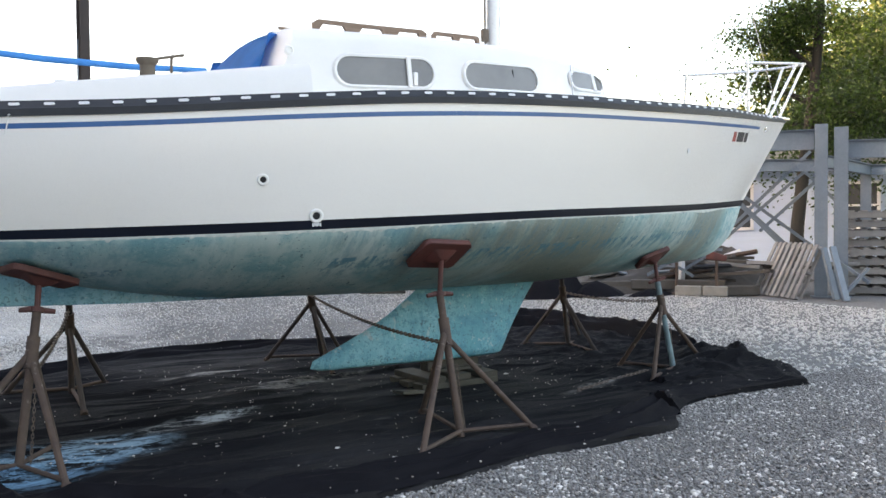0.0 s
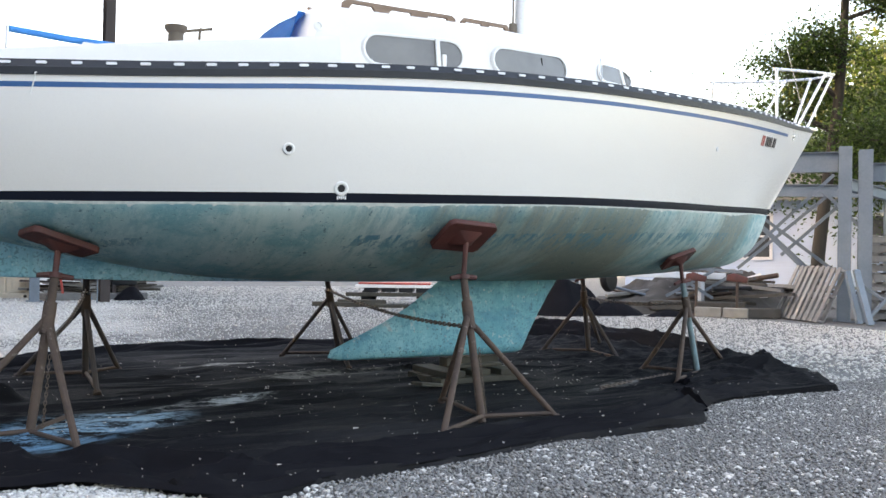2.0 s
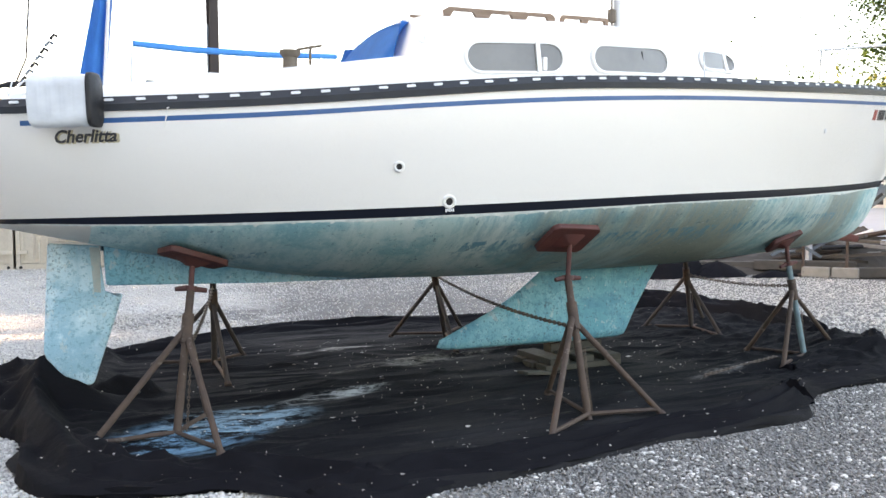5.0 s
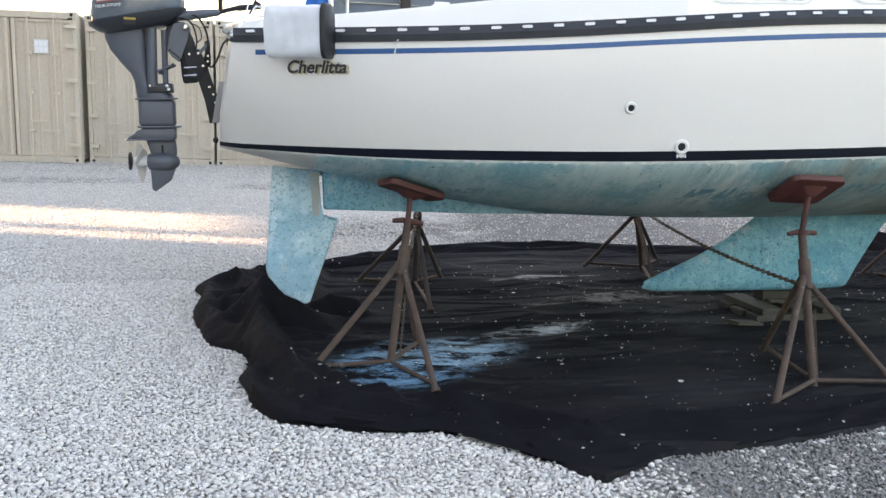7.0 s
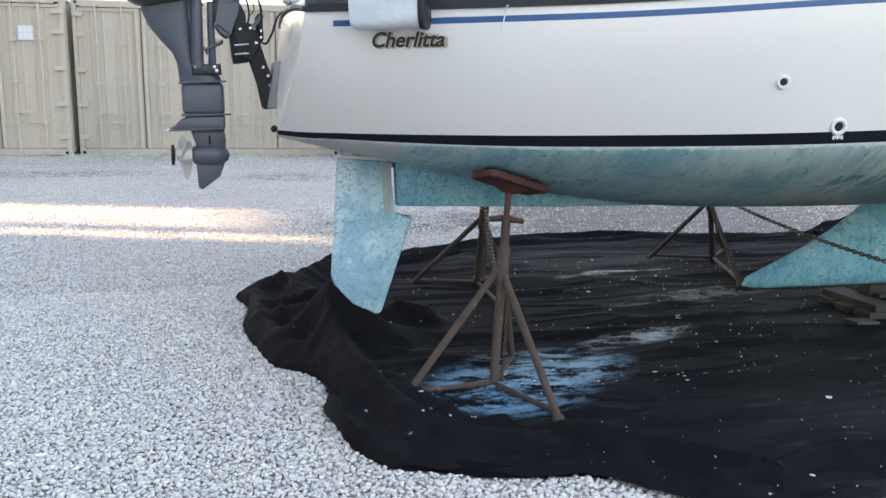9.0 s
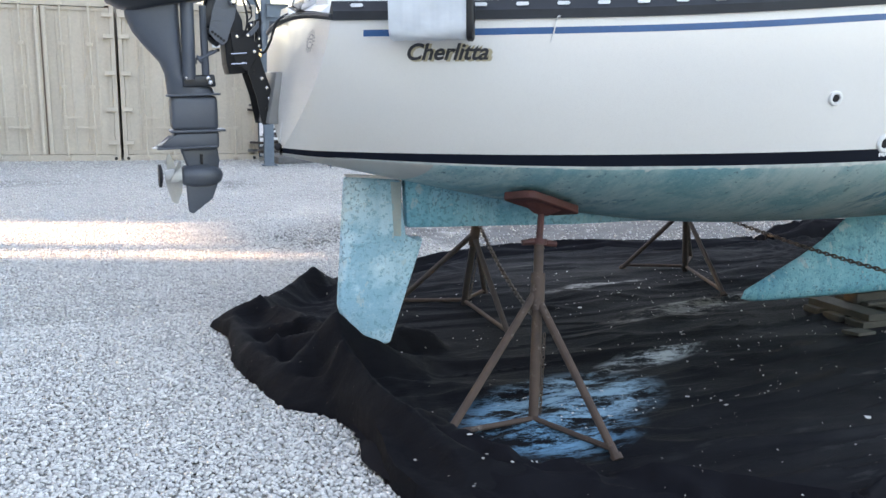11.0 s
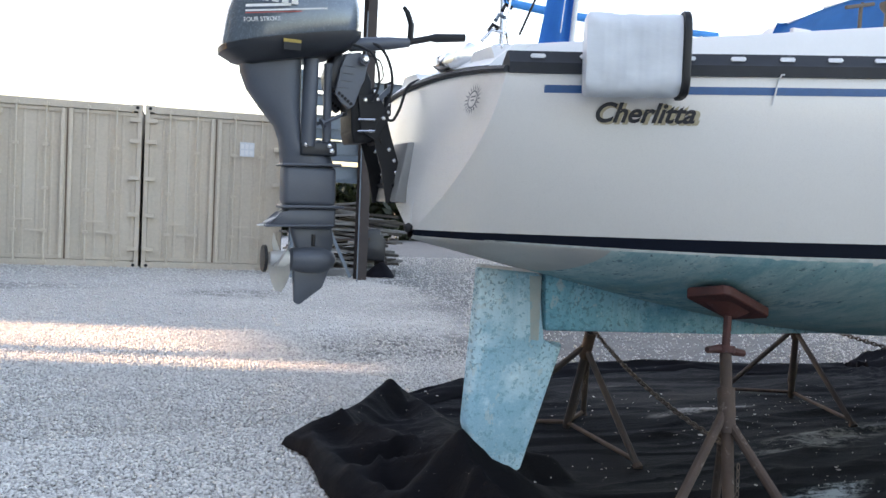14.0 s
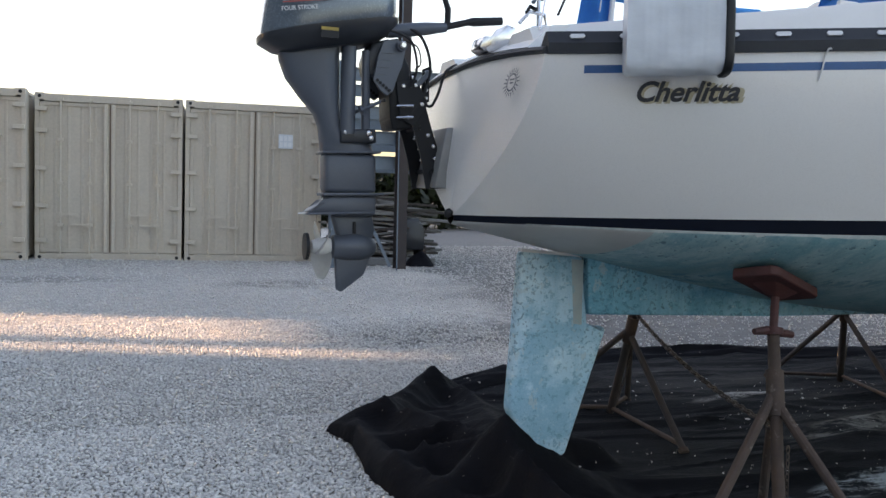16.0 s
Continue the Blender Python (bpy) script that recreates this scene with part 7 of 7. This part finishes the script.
LEAN = pose(0, 0, 0, 0, 0, -113) @ pose(0, 0, 0, 64, 0, 0)
pallet(Matrix.Translation((9.73, 3.20, 0.425)) @ LEAN @ Matrix.Diagonal((1.0, 0.94, 1, 1)) @ Matrix.Translation((0, 0, -0.10)), "grey weathered pallet leaning against the rack")
pallet(Matrix.Translation((9.98, 3.55, 0.435)) @ LEAN @ Matrix.Diagonal((0.95, 0.96, 1, 1)) @ Matrix.Translation((0, 0, -0.10)), "pale weathered pallet leaning behind another")
for k in range(9):
    pallet(Matrix.Translation((11.62 + 0.03 * (k % 3), 2.70 + 0.03 * (k % 2), 0.004 + 0.155 * k)) @ pose(0, 0, 0, 0, 0, -54 + 3 * math.sin(k * 2.1)) @ Matrix.Diagonal((1.25, 1.15, 1.2, 1)), "grey weathered pallet in a tall stack")
for p, q, w in (((9.70, 2.36, 0.01), (9.74, 2.60, 0.80), 0.10), ((9.62, 2.14, 0.01), (9.72, 2.44, 0.82), 0.10), ((9.90, 2.50, 0.62), (9.98, 2.00, 0.28), 0.05), ((9.72, 2.20, 0.14), (9.98, 2.02, 0.50), 0.06)):
    bm = bmesh.new()
    bar(bm, p, q, w, 0.045)
    solid("steel_brace", bm, galv, "grey steel brace leaning before the pallet stack", "brace", "loose braces", smooth=False)
pale_timber = surface("pale_timber", (0.27, 0.255, 0.23), (0.20, 0.19, 0.17), 5, 0.9, grain=50, bumpy=0.4, dirt=((0.13, 0.12, 0.10), 0.6))
for p, q, m_ in (((8.60, 4.56, 0.08), (8.84, 4.22, 0.08), pale_timber), ((8.86, 4.20, 0.08), (9.08, 3.88, 0.08), pale_timber), ((9.10, 3.98, 0.085), (9.62, 3.72, 0.085), wood_dark), ((8.3, 5.3, 0.16), (9.4, 4.2, 0.16), wood_dark), ((7.7, 5.9, 0.12), (8.7, 5.0, 0.14), wood_dark)):
    bm = bmesh.new()
    bar(bm, p, q, 0.20, 0.16, 0.012)
    solid("timber_sleeper", bm, m_, "weathered timber sleeper edging the gravel", "timber", "yard edge timbers", smooth=False)
# a low bank of earth and leaf litter behind the timbers
bank_m = surface("dark_earth", (0.036, 0.032, 0.028), (0.070, 0.064, 0.058), 3.0, 0.95, grain=22, bumpy=0.7, dirt=((0.20, 0.19, 0.175), 0.68))
drape("earth_bank", (10.7, 6.2, 0), (3.0, 1.6), 0.85, "low bank of dark earth and litter behind the timbers", "earth", 17.0, bank_m)
drape("crumpled_cloth", (6.75, 5.75, 0), (0.85, 0.55), 0.74, "rumpled black cloth heap along the yard edge", "tarp", 8.0)
drape("crumpled_cloth", (7.55, 5.35, 0), (0.55, 0.40), 0.30, "low rumpled black cloth heap along the yard edge", "tarp", 14.0)
drape("crumpled_cloth", (8.25, 4.75, 0), (0.55, 0.16), 0.12, "flat strip of black cloth before the timbers", "tarp", 23.0)
spar = bmesh.new()
bar(spar, (6.95, 6.25, 0.70), (9.55, 4.75, 0.66), 0.10, 0.11, 0.012)
bar(spar, (7.4, 6.0, 0.0), (7.4, 6.0, 0.66), 0.08, 0.08)
bar(spar, (9.2, 4.97, 0.0), (9.2, 4.97, 0.62), 0.08, 0.08)
solid("laid_spar", spar, fender_cloth, "long pale grey spar laid over low posts", "spar", smooth=False)
for p, q in (((8.75, 5.35, 0.30), (9.25, 4.75, 0.75)), ((8.75, 5.35, 0.78), (9.25, 4.75, 0.28)), ((9.2, 5.1, 0.3), (9.5, 4.5, 0.72)), ((9.15, 5.2, 0.80), (9.7, 4.5, 0.74))):
    bm = bmesh.new()
    bar(bm, p, q, 0.06, 0.05)
    solid("steel_brace", bm, galv, "loose blue-grey steel strut in the clutter", "brace", "loose braces", smooth=False)
tyre = bmesh.new()
lathe(tyre, [(0.11, 0.0), (0.20, 0.01), (0.225, 0.04), (0.225, 0.10), (0.20, 0.14), (0.11, 0.15)], (0, 0, 0), (0.3, -0.9, 0.1), 24)
ob = solid("tyre", tyre, dark_plastic, "worn black trailer tyre in the clutter", "tyre")
ob.location = (8.05, 6.15, 0.56)
for k, (x, y) in enumerate(((9.02, 4.06), (8.72, 4.65))):
    st = thing("screw_jack", "rusty red screw jack standing on its base", "screw jack", (x, y, 0), "screw jacks by the timbers")
    bm = bmesh.new()
    tube(bm, [(0, 0, 0.02), (0, 0, 0.72)], 0.024, 10)
    part("post", bm, rust, st)
    bm = bmesh.new()
    lathe(bm, [(0.11, 0.0), (0.11, 0.02), (0.035, 0.05)], (0, 0, 0.0), (0, 0, 1), 14)
    part("base", bm, rust, st)
    bm = bmesh.new()
    prism(bm, [(-0.17, 0.60), (0.15, 0.57), (0.17, 0.66), (-0.05, 0.73), (-0.16, 0.70)], "y", -0.05, 0.05, 0.012)
    bm.transform(TURN)
    part("head", bm, rust_red, st)
for k in range(26):
    rr = random.Random(30 + k)
    u_, d_ = rr.uniform(-3.6, -0.2), rr.uniform(0.3, 2.2)
    c_ = off(u_, d_, 0.22 + rr.uniform(0.0, 0.42))
    a, L = radians(-54 + rr.uniform(-40, 40)), rr.uniform(0.3, 0.9)
    dv = Vector((math.cos(a) * L, math.sin(a) * L, rr.uniform(-0.12, 0.16)))
    bm = bmesh.new()
    if k % 2:
        tube(bm, [c_ - dv, c_ + dv], rr.uniform(0.02, 0.045), 8)
        solid("scrap_pipe", bm, (galv, rust, white_vinyl, dark_plastic)[(k // 2) % 4], "loose scrap pipe in the clutter by the rack", "pipe", "scrap by the rack")
    else:
        bar(bm, c_ - dv, c_ + dv, 0.14, 0.05)
        solid("scrap_plank", bm, wood_grey if k % 4 else wood_dark, "loose weathered plank in the clutter by the rack", "plank", "scrap by the rack", smooth=False)

# ==== distance: house, trees, added sun screen ====
house_wall = surface("white_siding", (0.50, 0.61, 0.78), (0.45, 0.55, 0.71), 1.0, 0.7, grain=12, bumpy=0.1, stretch=(0.2, 0.2, 6))
roof_mat = surface("grey_shingle", (0.16, 0.165, 0.16), (0.22, 0.22, 0.21), 2, 0.9, grain=15, bumpy=0.3)


def house(m, L, D, eave, ridge, windows, label):
    h = thing("house", label, "house", (0, 0, 0))
    bm = bmesh.new()
    box(bm, (0, 0, 0), (L, D, eave))
    loft(bm, [[Vector((x, 0.0, eave)), Vector((x, D, eave)), Vector((x, D / 2, ridge))] for x in (0.0, L)])
    part("wall", bm, house_wall, h, smooth=False)
    bm = bmesh.new()
    for s in (0, 1):
        y0, y1 = (-0.4, D / 2) if s == 0 else (D + 0.4, D / 2)
        z0 = eave - 0.4 * (ridge - eave) / (D / 2)
        loft(bm, [[Vector((x, y0, z0 + 0.02)), Vector((x, y1, ridge + 0.02)), Vector((x, y1, ridge + 0.16)), Vector((x, y0, z0 + 0.16))] for x in (-0.4, L + 0.4)])
    part("roof", bm, roof_mat, h, "grey shingle roof", smooth=False)
    for x, z, w, hh in windows:
        bm = bmesh.new()
        for lo, hi in (((x, -0.05, z), (x + w, 0.0, z + 0.09)), ((x, -0.05, z + hh - 0.09), (x + w, 0.0, z + hh)), ((x, -0.05, z), (x + 0.09, 0.0, z + hh)), ((x + w - 0.09, -0.05, z), (x + w, 0.0, z + hh)), ((x, -0.045, z + hh / 2 - 0.03), (x + w, -0.005, z + hh / 2 + 0.03))):
            box(bm, lo, hi)
        wi = part("window", bm, white_vinyl, h, "white sash window", smooth=False)
        bm = bmesh.new()
        box(bm, (x + 0.07, -0.02, z + 0.07), (x + w - 0.07, -0.008, z + hh - 0.07))
        part("pane", bm, surface("house_pane", (0.05, 0.055, 0.06), (0.08, 0.085, 0.09), 3, 0.12), wi, smooth=False)
    h.matrix_basis = m
    return h


house(Matrix.Translation((16.5, 14.5, 0)) @ pose(0, 0, 0, 0, 0, -52), 16.0, 7.0, 2.9, 4.4, [(3.2, 1.0, 1.1, 1.4), (6.6, 1.0, 1.1, 1.4), (10.2, 0.9, 1.4, 1.5), (13.4, 1.0, 1.0, 1.4)], "low white house with sash windows beyond the boat rack")


def tree(at, height, spread, count, size, seed, label, lean=(0, 0), first=0.32, mat=None):
    """A tapered trunk with forking limbs and many small leaves about their ends."""
    rng = np.random.default_rng(seed)
    tr = thing("tree", label, "tree", at, "trees beyond the yard")
    top = Vector((lean[0], lean[1], height * 0.8))
    path = [Vector((lean[0] * u * u + 0.15 * math.sin(u * 6 + seed), lean[1] * u * u + 0.12 * math.cos(u * 5), height * 0.8 * u)) for u in (k / 9 for k in range(10))]
    bm = bmesh.new()
    tube(bm, path, [0.010 * height * (1 - 0.85 * k / 9) + 0.03 for k in range(10)], 12)
    part("trunk", bm, bark, tr, "dark rough trunk")
    tips = []
    for k in range(16):
        u = first + (1 - first) * (k + rng.random()) / 16
        i = min(int(u * 9), 8)
        a = path[i].lerp(path[i + 1], u * 9 - i)
        ang, up = rng.uniform(0, 6.283), rng.uniform(0.05, 0.75)
        L = spread * (1.15 - 0.65 * u) * rng.uniform(0.7, 1.15)
        d = Vector((math.cos(ang), math.sin(ang), up))
        mid = a + d * L * 0.5 + Vector((0, 0, 0.12 * L * rng.uniform(-0.5, 1)))
        end = a + d * L + Vector((0, 0, -0.15 * L))
        bm = bmesh.new()
        r0 = 0.007 * height * (1.1 - 0.7 * u)
        tube(bm, [a, mid, end], [r0, r0 * 0.6, r0 * 0.2], 7)
        for j in range(3):
            s = mid.lerp(end, rng.uniform(0, 0.7))
            e = s + Vector(rng.normal(0, 1, 3)) * L * 0.25
            tube(bm, [s, e], [r0 * 0.35, r0 * 0.1], 5)
            tips.append((e, L * 0.20))
        part("limb", bm, bark, tr)
        tips += [(end, L * 0.22), (mid.lerp(end, 0.5), L * 0.20), (mid, L * 0.16)]
    tips.append((path[-1], spread * 0.3))
    n = count
    which = rng.integers(0, len(tips), n)
    cen = np.array([t[0][:] for t in tips])[which] + rng.normal(0, 1, (n, 3)) * np.array([t[1] for t in tips])[which][:, None] * (1, 1, 0.7)
    nor = rng.normal(0, 1, (n, 3)) + (0, 0, 0.8)
    nor /= np.linalg.norm(nor, axis=1, keepdims=True)
    t1 = np.cross(nor, rng.normal(0, 1, (n, 3)))
    t1 /= np.linalg.norm(t1, axis=1, keepdims=True)
    t2 = np.cross(nor, t1)
    s = (size * rng.uniform(0.6, 1.3, n))[:, None]
    v = np.stack([cen - t1 * s, cen - t2 * s * 0.55 + nor * s * 0.15, cen + t1 * s, cen + t2 * s * 0.55 + nor * s * 0.15], 1).reshape(-1, 3)
    me = bpy.data.meshes.new("crown")
    me.from_pydata(v.tolist(), [], np.arange(4 * n).reshape(-1, 4).tolist())
    me.materials.append(mat or leaf_mat)
    cr = new("crown", me)
    cr.parent = tr
    tagged(cr, "loose green leaves with gaps", kind="stuff")
    return tr


def leaves(name, dark, light):
    m, t, b = nodes(name)
    g = t.nodes.new("ShaderNodeNewGeometry")
    col = ramp(t, g.outputs["Random Per Island"], [(0.0, dark), (1.0, light)])
    t.links.new(col, b.inputs["Base Color"])
    b.inputs["Roughness"].default_value = 0.5
    tl, mixs, out = t.nodes.new("ShaderNodeBsdfTranslucent"), t.nodes.new("ShaderNodeMixShader"), t.nodes["Material Output"]
    t.links.new(mix(t, 1.0, col, (1.0, 1.25, 0.45), "MULTIPLY"), tl.inputs[0])
    mixs.inputs[0].default_value = 0.4
    t.links.new(b.outputs[0], mixs.inputs[1])
    t.links.new(tl.outputs[0], mixs.inputs[2])
    t.links.new(mixs.outputs[0], out.inputs[0])
    return m


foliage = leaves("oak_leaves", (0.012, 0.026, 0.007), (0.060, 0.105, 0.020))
# paler copy for far trees: sunlight and distance put into the leaf colour
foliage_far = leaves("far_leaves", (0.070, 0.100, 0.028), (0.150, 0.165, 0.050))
tree((15.26, 6.76, 0), 13.0, 2.0, 34000, 0.046, 5, "tall leafy tree with a dark forked trunk", (0.5, -0.3), 0.28, foliage)
tree((18.0, 3.4, 0), 14.0, 4.6, 66000, 0.056, 9, "broad dense leafy tree beyond the pallets", (0, 0), 0.14, foliage)
tree((24.0, 10.5, 0), 9.0, 4.5, 40000, 0.075, 13, "leafy tree behind the white house", (0, 0), 0.15, foliage)
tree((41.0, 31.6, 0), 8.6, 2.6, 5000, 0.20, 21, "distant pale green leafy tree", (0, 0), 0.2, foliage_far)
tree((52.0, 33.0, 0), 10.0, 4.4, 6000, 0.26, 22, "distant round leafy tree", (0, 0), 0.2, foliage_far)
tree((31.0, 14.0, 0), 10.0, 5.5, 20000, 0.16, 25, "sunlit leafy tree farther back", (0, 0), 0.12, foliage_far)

# hedge along the far side of the yard
rng = np.random.default_rng(77)
n = 26000
hx = rng.uniform(-30, 13, n)
top = np.array([2.35 + 0.3 * noise.noise((x * 0.23, 1.0, 2.0)) + 0.25 * noise.noise((x * 0.9, 4.0, 2.0)) for x in hx])
cen = np.stack([hx, 31.0 + rng.normal(0, 0.7, n), top * rng.uniform(0, 1, n) ** 0.6], 1)
d1 = rng.normal(0, 1, (n, 3))
d1 /= np.linalg.norm(d1, axis=1, keepdims=True)
d2 = np.cross(d1, rng.normal(0, 1, (n, 3)))
d2 /= np.linalg.norm(d2, axis=1, keepdims=True)
sz = rng.uniform(0.12, 0.30, n)[:, None]
me = bpy.data.meshes.new("hedge")
me.from_pydata(np.stack([cen - d1 * sz, cen - d2 * sz * 0.6, cen + d1 * sz, cen + d2 * sz * 0.6], 1).reshape(-1, 3).tolist(), [], np.arange(4 * n).reshape(-1, 4).tolist())
me.materials.append(leaves("hedge_leaves", (0.022, 0.030, 0.014), (0.055, 0.062, 0.034)))
tagged(new("hedge", me), "uneven green hedge along the far side of the yard", "hedge", kind="stuff")

# added out of view: long shed-like wall shading the yard, its gap shaping the sun patch
screen_wall = surface("sun_screen_cladding", (0.30, 0.31, 0.32), (0.36, 0.37, 0.37), 0.6, 0.6, grain=9, bumpy=0.1, stretch=(1, 1, 0.1))
shed = thing("storage_shed", "added unseen shed-like screen blocking the low sun, with a split gap", "shed", (-20.0, 0, 0))
for y0, y1, z0 in ((-40.0, 8.45, 0.0), (8.86, 9.08, 0.0), (10.55, 46.0, 0.0), (8.45, 8.86, 3.7), (9.08, 10.55, 3.55)):
    bm = bmesh.new()
    box(bm, (2.72, y0, z0), (3.0, y1, 15.0))
    part("wall", bm, screen_wall, shed, smooth=False)
bm = bmesh.new()
prism(bm, [(-3.0, 15.0), (3.4, 15.0), (0.2, 16.2)], "y", -40.3, 46.3)
part("roof", bm, roof_mat, shed, "grey roof of the unseen sun screen", smooth=False)
